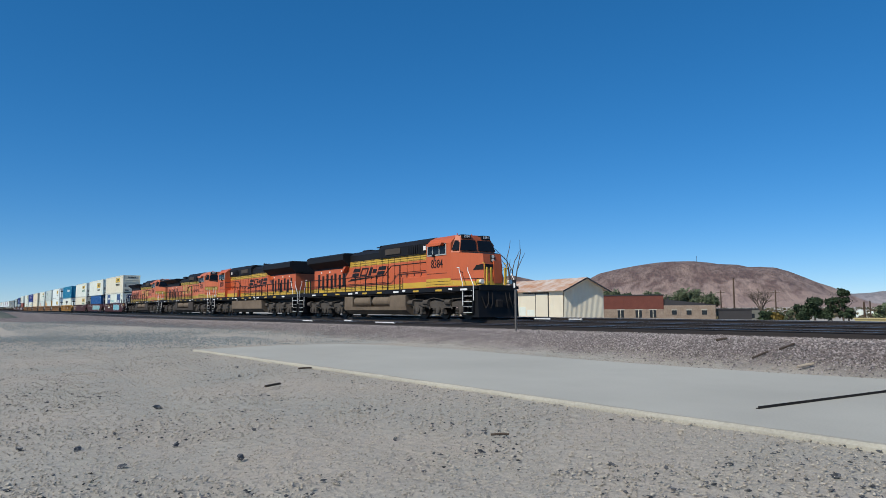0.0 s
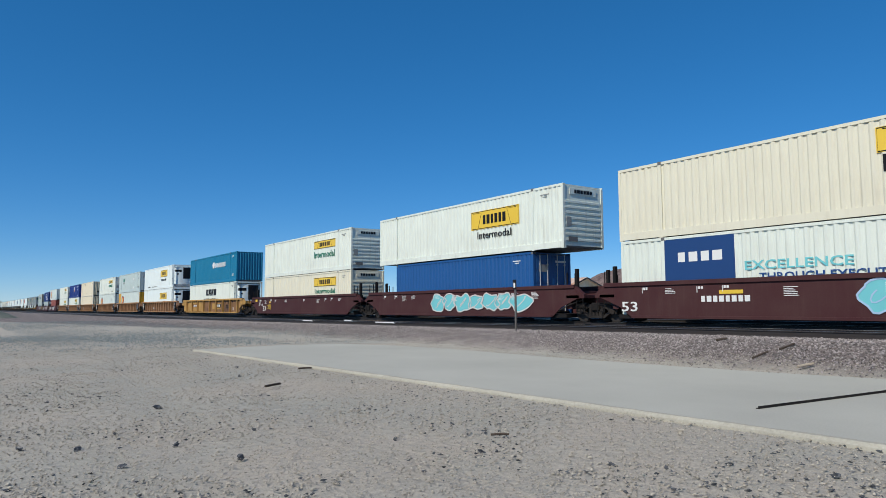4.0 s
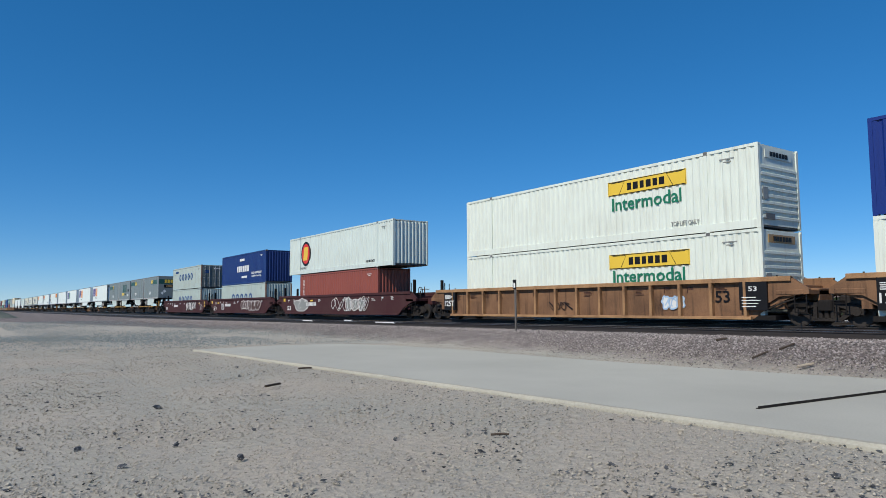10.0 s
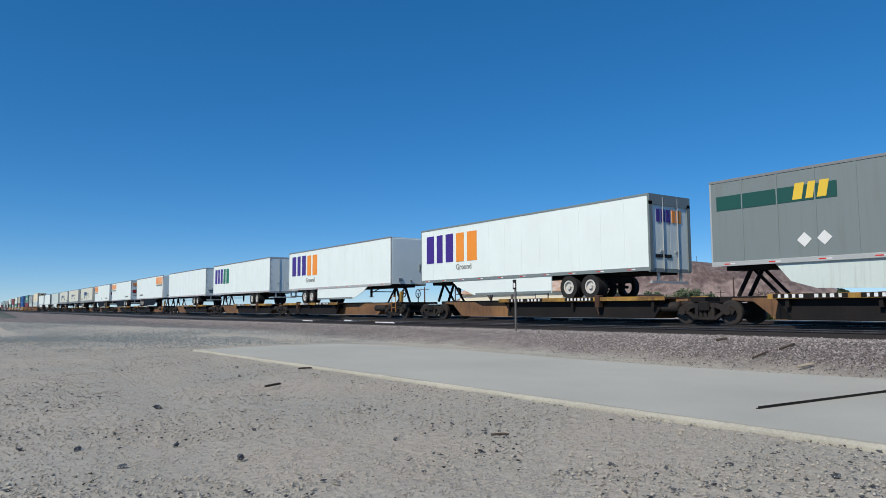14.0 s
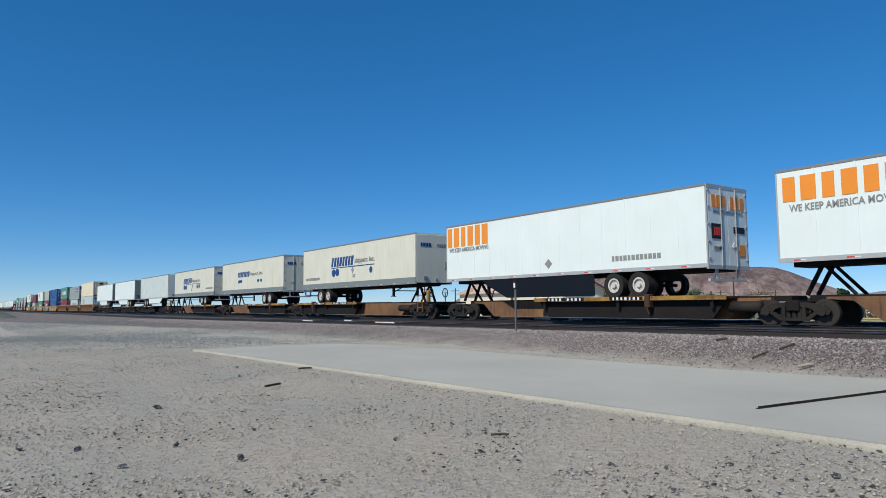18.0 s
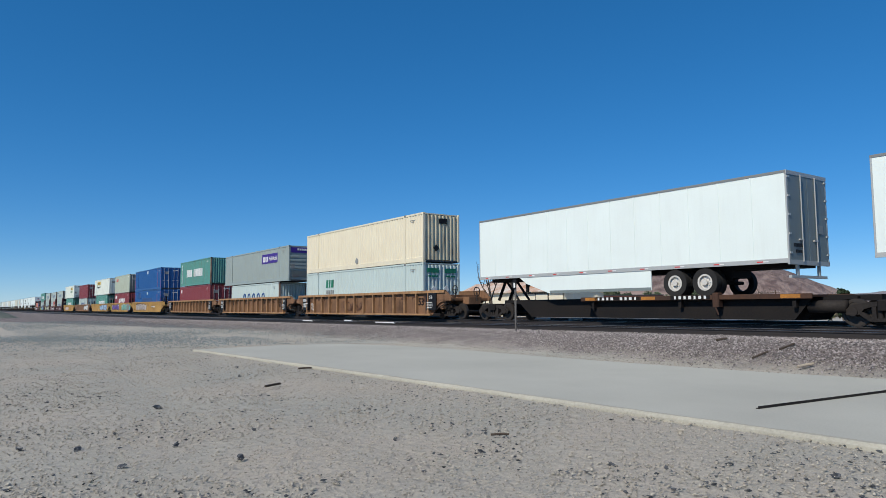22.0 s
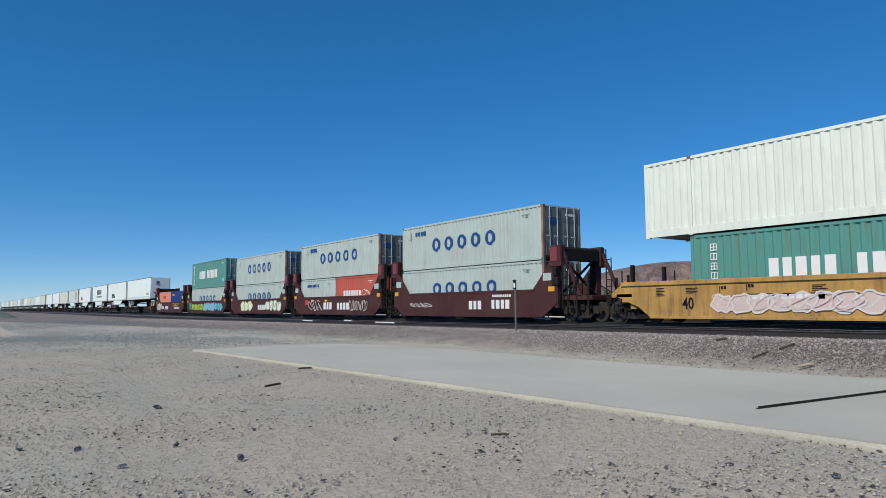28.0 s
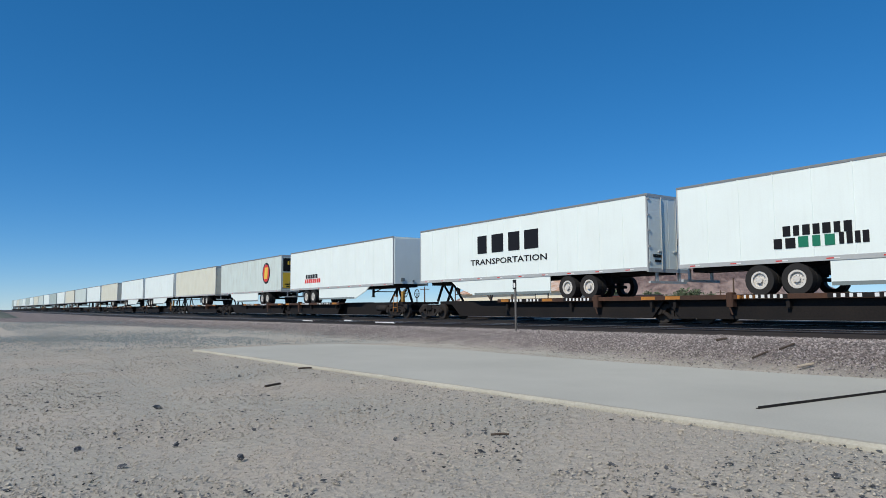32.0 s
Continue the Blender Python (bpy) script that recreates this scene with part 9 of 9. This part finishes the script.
panel(trailers[3], -6.25, 4.22, 4.06, 0.50, STRIPEGREEN)
blocks(trailers[3], -5.01, 4.29, 1.15, 0.52, 3, M_YELLOW, 0.2)
diamond(trailers[3], -5.27, 2.73, 0.46, 0.47, M_WHITE)
diamond(trailers[3], -4.65, 2.75, 0.45, 0.46, M_WHITE)
blocks(trailers[4], -14.13, 3.87, 2.75, 1.53, 3, M_PURPLE)
blocks(trailers[4], -11.73, 3.85, 2.07, 1.53, 2, M_ORANGE)
words(trailers[4], -11.94, 2.81, 1.35, 0.30, "Ground", M_GREY)
blocks(trailers[5], -14.02, 3.92, 2.81, 1.52, 3, M_PURPLE)
blocks(trailers[5], -11.60, 3.88, 2.02, 1.52, 2, M_ORANGE)
words(trailers[5], -11.88, 2.77, 1.55, 0.34, "Ground", M_GREY)
blocks(trailers[6], -14.12, 3.88, 2.63, 1.45, 3, M_PURPLE)
blocks(trailers[6], -11.83, 3.85, 1.95, 1.45, 2, M_GREEN)
blocks(trailers[8], -2.05, 4.39, 3.63, 0.89, 6, M_ORANGE)
words(trailers[8], -1.93, 3.76, 3.31, 0.26, "WE KEEP AMERICA MOVING", M_GREY)
blocks(trailers[8], -12.81, 2.63, 2.26, 0.19, 12, M_GREY)
blocks(trailers[9], -14.03, 4.38, 3.68, 0.79, 6, M_ORANGE)
words(trailers[9], -13.88, 3.76, 3.38, 0.23, "WE KEEP AMERICA MOVING", M_GREY)
blocks(trailers[9], -3.17, 2.59, 2.44, 0.22, 12, M_GREY)
blocks(trailers[10], -14.16, 4.38, 3.62, 1.02, 6, M_ORANGE)
words(trailers[10], -14.03, 3.70, 3.34, 0.23, "WE KEEP AMERICA MOVING", M_GREY)
blocks(trailers[10], -3.21, 2.59, 2.44, 0.20, 12, M_GREY)
diamond(trailers[10], -8.08, 2.59, 0.46, 0.43, M_GREY)
blocks(trailers[11], -9.43, 3.87, 3.39, 0.64, 8, M_BLUE, 0.25)
words(trailers[11], -6.22, 3.79, 2.72, 0.46, "shippers inc.", M_GREY)
blocks(trailers[12], -9.76, 3.80, 3.27, 0.47, 8, M_BLUE, 0.25)
words(trailers[12], -6.42, 3.75, 3.30, 0.40, "shippers inc.", M_GREY)
blocks(trailers[13], -10.23, 3.83, 3.47, 0.59, 8, M_BLUE, 0.25)
words(trailers[13], -6.68, 3.76, 3.46, 0.45, "shippers inc.", M_GREY)
panel(trailers[11], -8.01, 3.46, 6.26, 0.06, M_BLUE)
panel(trailers[13], -8.47, 3.44, 7.01, 0.05, M_BLUE)
dot(trailers[11], -10.74, 3.11, 0.58, 0.53, M_BLUE)
dot(trailers[11], -10.16, 3.14, 0.56, 0.52, M_BLUE)
dot(trailers[11], -5.34, 3.12, 0.39, 0.42, M_BLUE)
dot(trailers[12], -10.95, 3.16, 0.57, 0.31, M_BLUE)
dot(trailers[12], -10.39, 3.17, 0.56, 0.30, M_BLUE)
dot(trailers[12], -5.87, 3.11, 0.46, 0.28, M_BLUE)
dot(trailers[12], -5.16, 3.12, 0.45, 0.27, M_BLUE)
dot(trailers[13], -11.53, 3.11, 0.76, 0.52, M_BLUE)
dot(trailers[13], -10.78, 3.10, 0.73, 0.50, M_BLUE)
dot(trailers[13], -6.20, 3.10, 0.57, 0.45, M_BLUE)
dot(trailers[13], -5.47, 3.14, 0.55, 0.44, M_BLUE)
diamond(trailers[11], -7.87, 3.21, 0.35, 0.45, M_GREY)
words(trailers[11], -7.65, 2.82, 0.39, 0.22, "53'", M_GREY)
diamond(trailers[13], -8.08, 3.21, 0.44, 0.44, M_GREY)
words(trailers[13], -8.39, 2.83, 0.45, 0.22, "53'", M_GREY)
blocks(trailers[11], -14.26, 2.79, 2.44, 0.19, 14, M_GREY)
blocks(trailers[13], -1.75, 2.81, 2.50, 0.16, 14, M_GREY)
words(trailers[17], -2.00, 2.73, 1.96, 0.20, "AIR RIDE EQUIPPED", M_GREY)
blocks(trailers[18], -10.97, 3.04, 2.18, 0.33, 7, M_BLACK)
blocks(trailers[18], -12.00, 2.65, 0.82, 0.33, 2, M_BLACK)
blocks(trailers[18], -10.98, 2.67, 1.21, 0.34, 3, M_GREEN)
blocks(trailers[18], -9.89, 2.69, 0.91, 0.36, 4, M_BLACK)
blocks(trailers[19], -8.44, 3.82, 4.90, 0.90, 4, M_BLACK)
words(trailers[19], -8.40, 2.94, 5.66, 0.29, "TRANSPORTATION", M_BLACK)
blocks(trailers[20], -11.93, 3.02, 2.14, 0.30, 7, M_BLACK)
blocks(trailers[20], -11.78, 2.68, 2.83, 0.30, 8, M_RED)
badge(trailers[21], -3.44, 3.67, 1.76, 1.84)
# car lettering and spray paint
graffiti(wells[0], -7.79, 0.92, 4.99, 1.00, M_CYAN, M_PALEBLUE, 6, 1)
words(wells[0], -18.88, 0.65, 0.78, 0.38, "53", M_WHITE)
blocks(wells[0], -14.78, 0.91, 1.91, 0.21, 8, M_WHITE)
small_print(wells[0], -2.58, 1.09, 0.75, 0.58, M_WHITE)
panel(wells[0], -1.79, 1.31, 0.45, 0.21, M_YELLOW)
panel(wells[0], -14.54, 1.14, 0.89, 0.13, M_YELLOW)
graffiti(wells[1], -7.67, 0.90, 7.78, 0.97, M_CYAN, M_PALE, 7, 2)
words(wells[2], -17.65, 0.63, 0.66, 0.41, "53", M_WHITE)
panel(wells[2], -19.59, 1.31, 0.47, 0.20, M_YELLOW)
panel(wells[2], -16.37, 1.15, 0.46, 0.11, M_YELLOW)
small_print(wells[2], -18.72, 1.12, 0.47, 0.57, M_WHITE)
scrawl(wells[2], -16.54, 0.75, 0.89, 0.54, M_YELLOW, 3)
panel(wells[2], -18.22, 0.94, 0.15, 0.20, M_WHITE)
for a, b in ((-22.0, -18.6), (-18.4, -16.45), (-16.25, -14.5), (-11.1, -10.2), (-9.95, -8.15)):
    panel(wells[3], (a + b) / 2, 0.86, b - a, 1.06 if b < -11 else 0.62, WELLYELLOW, 0.003, "yellow_web_plate")
words(wells[3], -6.19, 0.85, 0.53, 0.34, "53", M_BLACK)
panel(wells[3], -17.4, 0.95, 1.60, 0.29, M_BROWNP, 0.006)
blocks(wells[3], -17.4, 0.95, 1.30, 0.19, 5, M_WHITE)
panel(wells[3], -9.05, 0.92, 1.66, 0.36, M_BLACK, 0.006)
blocks(wells[3], -9.05, 0.92, 1.35, 0.24, 3, M_WHITE)
small_print(wells[3], -4.25, 0.62, 0.45, 0.29, M_WHITE)
data_ends(wells[4])
data_ends(wells[5])
data_ends(wells[6])
data_ends(wells[7])
data_ends(wells[8])
data_ends(wells[9])
data_ends(wells[13])
data_ends(wells[14])
data_ends(wells[15])
graffiti(wells[4], -13.41, 0.63, 0.76, 0.42, M_PALE, M_BLACK, 2, 3)
scrawl(wells[4], -13.79, 0.72, 1.13, 0.60, M_WHITE, 2)
graffiti(wells[7], -15.42, 0.87, 0.80, 0.52, M_WHITE, M_PALEBLUE, 2, 4)
graffiti(wells[8], -5.13, 0.87, 0.84, 0.54, M_WHITE, M_PALE, 2, 5)
graffiti(wells[9], -5.31, 0.81, 0.94, 0.51, M_WHITE, M_PALEBLUE, 3, 6)
scrawl(wells[9], -11.14, 0.69, 1.46, 0.42, M_BLACK, 4)
scrawl(wells[8], -11.06, 0.88, 0.79, 0.37, M_BLACK, 1)
graffiti(wells[10], -16.98, 0.92, 1.84, 1.00, M_GREY, M_PALE, 1, 7)
scrawl(wells[10], -8.96, 0.91, 5.50, 0.97, M_WHITE, 9)
graffiti(wells[10], -8.20, 0.87, 2.56, 0.91, M_GREY, M_PALE, 3, 8)
blocks(wells[10], -15.17, 0.94, 1.73, 0.25, 8, M_WHITE)
words(wells[10], -19.31, 0.65, 0.73, 0.33, "53", M_WHITE)
panel(wells[10], -15.08, 1.20, 0.45, 0.10, M_YELLOW)
panel(wells[10], -20.30, 1.30, 0.36, 0.24, M_YELLOW)
graffiti(wells[11], -6.13, 0.91, 4.76, 0.98, M_WELLDARK, M_PALE, 5, 9)
blocks(wells[11], -12.41, 0.97, 1.72, 0.26, 8, M_WHITE)
words(wells[11], -16.41, 0.64, 0.96, 0.39, "53", M_WHITE)
scrawl(wells[11], -13.91, 0.78, 1.06, 0.73, M_WHITE, 5)
panel(wells[11], -15.41, 1.20, 0.47, 0.13, M_YELLOW)
panel(wells[11], -17.44, 1.28, 0.41, 0.27, M_YELLOW)
graffiti(wells[12], -7.18, 0.92, 2.88, 1.00, M_PALE, M_BLACK, 5, 10)
scrawl(wells[12], -5.18, 0.98, 1.13, 0.69, M_WHITE, 4)
blocks(wells[12], -13.18, 0.96, 1.71, 0.26, 8, M_WHITE)
words(wells[12], -17.54, 0.65, 0.78, 0.37, "53", M_WHITE)
small_print(wells[12], -2.54, 0.81, 0.86, 0.68, M_WHITE)
panel(wells[12], -3.32, 1.17, 0.46, 0.11, M_YELLOW)
panel(wells[12], -1.37, 1.28, 0.26, 0.22, M_YELLOW)
panel(wells[12], -1.38, 0.95, 0.27, 0.22, M_YELLOW)
scrawl(wells[13], -12.19, 0.76, 2.89, 0.68, M_WELLDARK, 5)
scrawl(wells[13], -18.43, 0.73, 0.69, 0.62, M_WHITE, 3)
graffiti(wells[16], -14.28, 0.91, 6.52, 0.98, M_PALE, M_WELLDARK, 9, 11)
panel(wells[16], -7.40, 0.92, 1.18, 0.20, M_BLACK)
blocks(wells[16], -7.36, 0.93, 0.97, 0.15, 5, M_WHITE)
blocks(wells[16], -6.28, 0.93, 0.79, 0.18, 5, M_WHITE)
words(wells[16], -18.83, 0.55, 0.46, 0.27, "53", M_BLACK)
scrawl(wells[16], -12.52, 0.85, 2.18, 0.87, M_PALE, 4)
graffiti(wells[17], -12.50, 0.92, 6.15, 1.00, M_LILAC, M_BLACK, 6, 12)
scrawl(wells[17], -16.23, 0.92, 2.23, 1.00, M_LIME, 5)
graffiti(wells[17], -5.05, 0.91, 4.19, 0.98, M_SAGE, M_CYAN, 5, 13)
graffiti(wells[17], -1.81, 0.91, 2.88, 0.98, M_SAGE, M_LILAC, 4, 14)
scrawl(wells[17], -0.79, 0.78, 1.18, 0.73, M_CYAN, 4)
graffiti(wells[18], -6.06, 0.92, 6.56, 1.00, M_PALEBLUE, M_BLUE, 4, 15)
scrawl(wells[18], -10.42, 0.89, 1.62, 0.94, M_CYAN, 2)
graffiti(wells[19], -5.91, 0.92, 5.37, 1.00, M_WHITE, M_GREY, 4, 16)
words(wells[19], -19.92, 0.72, 0.74, 0.45, "53", M_BLACK)
panel(wells[19], -20.77, 1.26, 0.90, 0.23, M_TANP)
graffiti(wells[20], -12.99, 0.76, 5.48, 0.68, M_PINKP, M_PALE, 8, 17)
scrawl(wells[20], -13.16, 0.78, 5.03, 0.73, M_PINKP, 4)
words(wells[20], -16.73, 0.76, 0.47, 0.43, "40", M_BLACK)
panel(wells[20], -13.21, 0.96, 2.57, 0.20, M_BLACK)
blocks(wells[20], -13.19, 0.95, 2.20, 0.14, 9, M_WHITE)
blocks(towers[0], -8.15, 0.76, 1.10, 0.43, 3, M_WHITE)
blocks(towers[0], -6.16, 0.79, 1.45, 0.43, 4, M_WHITE)
scrawl(towers[0], -13.18, 0.79, 2.25, 0.25, M_PALE, 4)
blocks(towers[0], -6.06, 1.20, 1.44, 0.12, 9, M_WHITE)
blocks(towers[1], -8.40, 0.79, 1.42, 0.50, 3, M_WHITE)
blocks(towers[1], -6.03, 0.77, 1.91, 0.47, 4, M_WHITE)
scrawl(towers[1], -10.47, 0.85, 2.25, 0.85, M_PALE, 4)
scrawl(towers[1], -3.72, 0.80, 2.58, 0.76, M_PALE, 8)
panel(towers[1], -10.97, 1.18, 0.41, 0.13, M_YELLOW)
panel(towers[1], -8.68, 1.17, 0.40, 0.12, M_YELLOW)
panel(towers[1], -12.04, 1.06, 0.48, 0.34, M_RED)
graffiti(towers[2], -10.19, 0.86, 2.73, 0.88, M_WHITE, M_LIME, 3, 18)
blocks(towers[2], -6.37, 0.73, 1.85, 0.43, 4, M_WHITE)
graffiti(towers[2], -3.63, 0.86, 3.42, 0.89, M_WHITE, M_SAGE, 4, 19)
graffiti(towers[3], -10.51, 0.84, 4.28, 0.85, M_LIME, M_BLACK, 4, 20)
graffiti(towers[3], -6.28, 0.83, 3.96, 0.83, M_CYAN, M_PALEBLUE, 6, 21)
graffiti(towers[3], -3.03, 0.84, 2.49, 0.85, M_CYAN, M_BLUE, 3, 22)
scrawl(towers[3], -13.19, 0.89, 1.09, 0.94, M_CYAN, 4)
graffiti(towers[4], -12.49, 0.93, 2.28, 0.98, M_PALE, M_GREY, 3, 23)
blocks(towers[4], -10.69, 0.77, 1.04, 0.34, 2, M_WHITE)
blocks(towers[4], -8.81, 0.78, 1.67, 0.42, 4, M_WHITE)
blocks(towers[4], -3.91, 0.72, 2.45, 0.20, 9, M_WHITE)
scrawl(towers[4], -4.31, 1.10, 2.74, 0.39, M_YELLOW, 4)
# ---- marks on the ends that face the locomotives ----
def end_plate(ob, y, z, w, h, m, x=0.0, name="end_plate", label=""):
    """Painted plate on an end facing +x."""
    return part(name, Geo().box(x - 0.012, x + 0.012, y - w / 2, y + w / 2, z - h / 2, z + h / 2), m, ob, label)


def end_bars(ob, y, z, w, h, n, m, x=0.0):
    g = Geo()
    p = w / n
    for i in range(n):
        bw = p * (0.66, 0.8, 0.7)[i % 3]
        yy = y - w / 2 + (i + 0.5) * p
        g.box(x - 0.012, x + 0.016, yy - bw / 2, yy + bw / 2, z - h / 2, z + h / 2)
    return tagged(part("painted_name", g, m, ob), kind="stuff")


def end_diamond(ob, y, z, s, m, x=0.0):
    g = Geo().slab([(y - s / 2, z), (y, z - s / 2), (y + s / 2, z), (y, z + s / 2)], x - 0.01, x + 0.014)
    return part("placard", g, m, ob, "diamond-shaped placard holder")


for ob, row in zip(boxes, BOXES):
    if row[4] == "slat":
        end_plate(ob, 0.0, 2.53 if row[3] is PALESTEEL else 2.58, 2.2 if row[3] is PALESTEEL else 1.7, 0.44 if row[3] is PALESTEEL else 0.28, CREAM if row[3] is CREAM else M_PURPLE if row[3] is PALESTEEL else M_TANP if row[3] is WHITE and row[1] == Z_LOW else WHITE, -0.02, "name_plate")
        end_bars(ob, 0.0, 2.58, 1.2, 0.16, 6, M_WHITE if row[3] is PALESTEEL else M_BLACK, -0.006)
        end_plate(ob, -0.95, 1.2, 0.3, 0.42, M_GREY, 0.0, "document_holder")
        end_plate(ob, -0.7, 0.42, 0.55, 0.2, DARKGREY, 0.0, "vent")
    elif row[4] == "door":
        end_bars(ob, 0.55, row[6].get("h", 2.9) - 0.42, 0.7, 0.10, 7, M_WHITE if row[3] not in (WHITE, COOL, POWDER) else M_BLACK, 0.0)
        end_plate(ob, -0.6, row[6].get("h", 2.9) - 0.75, 0.5, 0.34, M_NAVYPANEL if row[3] is GREY else M_GREY, 0.0, "name_plate")
end_plate(boxes[1], 0.15, 2.35, 1.75, 0.62, M_NAVYPANEL, 0.0, "blue_name_panel")
end_bars(boxes[1], 0.15, 2.3, 1.1, 0.24, 4, M_WHITE, 0.003)
for b, z in ((boxes[26], 2.45), (boxes[14], 2.5)):
    end_plate(b, 0.1, z, 0.55, 0.3, M_BLACK, 0.0, "torn_decal", "torn black decal")
    end_diamond(b, -0.4, 0.85, 0.42, M_BLACK)
for y in (-0.62, 0.62):
    end_plate(boxes[27], y, 2.45, 0.8, 0.26, M_GREEN, 0.0, "green_name_panel")
    end_bars(boxes[27], y, 2.12, 0.7, 0.1, 6, M_GREEN)
for y in (-0.55, 0.3):
    end_diamond(boxes[27], y, 1.35, 0.45, M_WHITE)
end_diamond(boxes[11], 0.0, 1.75, 0.4, M_WHITE)
end_bars(boxes[11], 0.0, 1.3, 0.8, 0.14, 5, M_BLACK)
for w in wells:
    stencils(w, M_BLACK if w in wells[14:17] or w in wells[3:4] or w in wells[18:] else M_WHITE if w not in RIBBED else M_WELLDARK)
for b in boxes[32:34]:
    for x in (-16.06, -2.0, -0.09):
        panel(b, x, 1.45, 0.17, 2.7, M_RED, 0.012, "red_post_cover")
# short grey trailers
for t in (trailers[0], trailers[2]):
    if t is trailers[0]:
        end_plate(t, 0.0, 4.3, 2.4, 0.62, STRIPEGREEN, 0.018, "green_stripe")
        end_bars(t, 0.05, 4.34, 1.15, 0.44, 3, M_YELLOW, 0.022)
        end_plate(t, 0.15, 3.68, 1.35, 0.42, M_BLACK, 0.018, "name_plate")
        end_bars(t, 0.15, 3.68, 0.8, 0.24, 5, M_TANP, 0.022)
        end_diamond(t, -0.45, 3.0, 0.42, M_WHITE, 0.018)
        end_diamond(t, -0.75, 2.75, 0.42, M_WHITE, 0.018)
    else:
        end_bars(t, 0.1, 4.3, 1.5, 0.62, 3, STRIPEGREEN, 0.018)
        end_plate(t, -0.2, 3.92, 1.0, 0.18, M_YELLOW, 0.018, "yellow_stripe")
        end_plate(t, 0.2, 3.5, 1.7, 0.38, M_BLACK, 0.018, "name_plate")
        end_bars(t, 0.2, 3.5, 1.2, 0.2, 6, M_WHITE, 0.022)
        end_diamond(t, -0.6, 2.75, 0.42, M_WHITE, 0.018)
        end_diamond(t, 0.0, 2.75, 0.42, M_WHITE, 0.018)
# trailer with a roll-up door in a deep grey frame
t = trailers[4]
end_plate(t, 0.0, 4.83, 2.6, 0.42, MIDGREY, 0.03, "door_header")
for y in (-1.2, 1.2):
    end_plate(t, y, 3.4, 0.2, 2.7, MIDGREY, 0.03, "door_jamb")
end_bars(t, -0.42, 4.22, 0.95, 0.5, 3, M_PURPLE, 0.006)
end_bars(t, 0.42, 4.22, 0.68, 0.5, 2, M_ORANGE, 0.006)
end_bars(t, -0.45, 2.62, 1.0, 0.14, 8, M_BLACK, 0.006)
# doors with orange name, dark plates and placards
for t in (trailers[9], trailers[10]):
    end_bars(t, -0.58, 4.45, 0.95, 0.45, 3, M_ORANGE, 0.006)
    end_bars(t, 0.58, 4.45, 0.95, 0.45, 3, M_ORANGE, 0.006)
    end_bars(t, 0.0, 4.1, 1.9, 0.08, 14, M_GREY, 0.006)
    end_plate(t, -0.72, 3.35, 0.62, 0.55, M_BLACK, 0.006, "notice_plate")
    end_bars(t, -0.72, 3.35, 0.44, 0.3, 3, M_RED, 0.01)
    end_plate(t, 0.7, 3.45, 0.7, 0.24, M_BLACK, 0.006, "notice_plate")
    end_plate(t, 0.85, 2.7, 0.36, 0.42, M_ORANGE, 0.006, "notice_plate")
    end_diamond(t, 0.38, 2.82, 0.34, M_WHITE, 0.006)
    end_bars(t, -0.65, 2.75, 0.6, 0.12, 6, M_GREY, 0.006)
for t in (trailers[11], trailers[12], trailers[13]):
    end_bars(t, -0.6, 4.35, 0.8, 0.22, 4, M_BLUE, 0.022 if t is trailers[11] else 0.006)
    end_bars(t, 0.6, 4.35, 0.8, 0.18, 5, M_GREY, 0.022 if t is trailers[11] else 0.006)
for t in (trailers[7], trailers[15], trailers[16], trailers[19], trailers[21]):
    end_bars(t, -0.7, 2.62, 0.6, 0.12, 6, M_BLACK, 0.006)
    end_bars(t, -0.7, 2.42, 0.4, 0.1, 4, M_BLACK, 0.006)
    end_plate(t, 0.75, 3.2, 0.4, 0.3, M_GREY, 0.006, "notice_plate")

# badge on the front wall of the first trailer behind the tall cars
t = trailers[17]
end_bars(t, -0.35, 4.35, 0.62, 0.24, 1, M_BLUE, 0.022)
for k in range(3):
    end_plate(t, -0.33 + 0.03 * k, 4.14 - 0.1 * k, 0.6 - 0.08 * k, 0.06, M_RED, 0.022, "badge_stripe")
end_diamond(t, -0.8, 2.9, 0.34, M_GREY, 0.022)
t = trailers[21]
for y in (-0.62, 0.62):
    end_plate(t, y, 4.25, 1.05, 1.1, M_BLACK, 0.004, "black_door_panel")
    end_plate(t, y, 2.95, 1.05, 1.3, M_YELLOW, 0.004, "yellow_door_panel")
end_bars(t, 0.0, 4.4, 1.6, 0.3, 7, M_YELLOW, 0.01)
# number lines near the forward end of every container
for ob, row in zip(boxes, BOXES):
    h = row[6].get("h", 2.9)
    dark = row[3] in (WHITE, CREAM, TAN, COOL, GREY, PINK, POWDER, PALESTEEL)
    y = skin(ob)
    m = M_GREY if dark else M_WHITE
    part("small_print", Geo().box(-1.45, -0.9, y - 0.006, y + 0.02, h - 0.40, h - 0.355).box(-1.3, -1.0, y - 0.006, y + 0.02, h - 0.50, h - 0.46), m, ob)

motions()
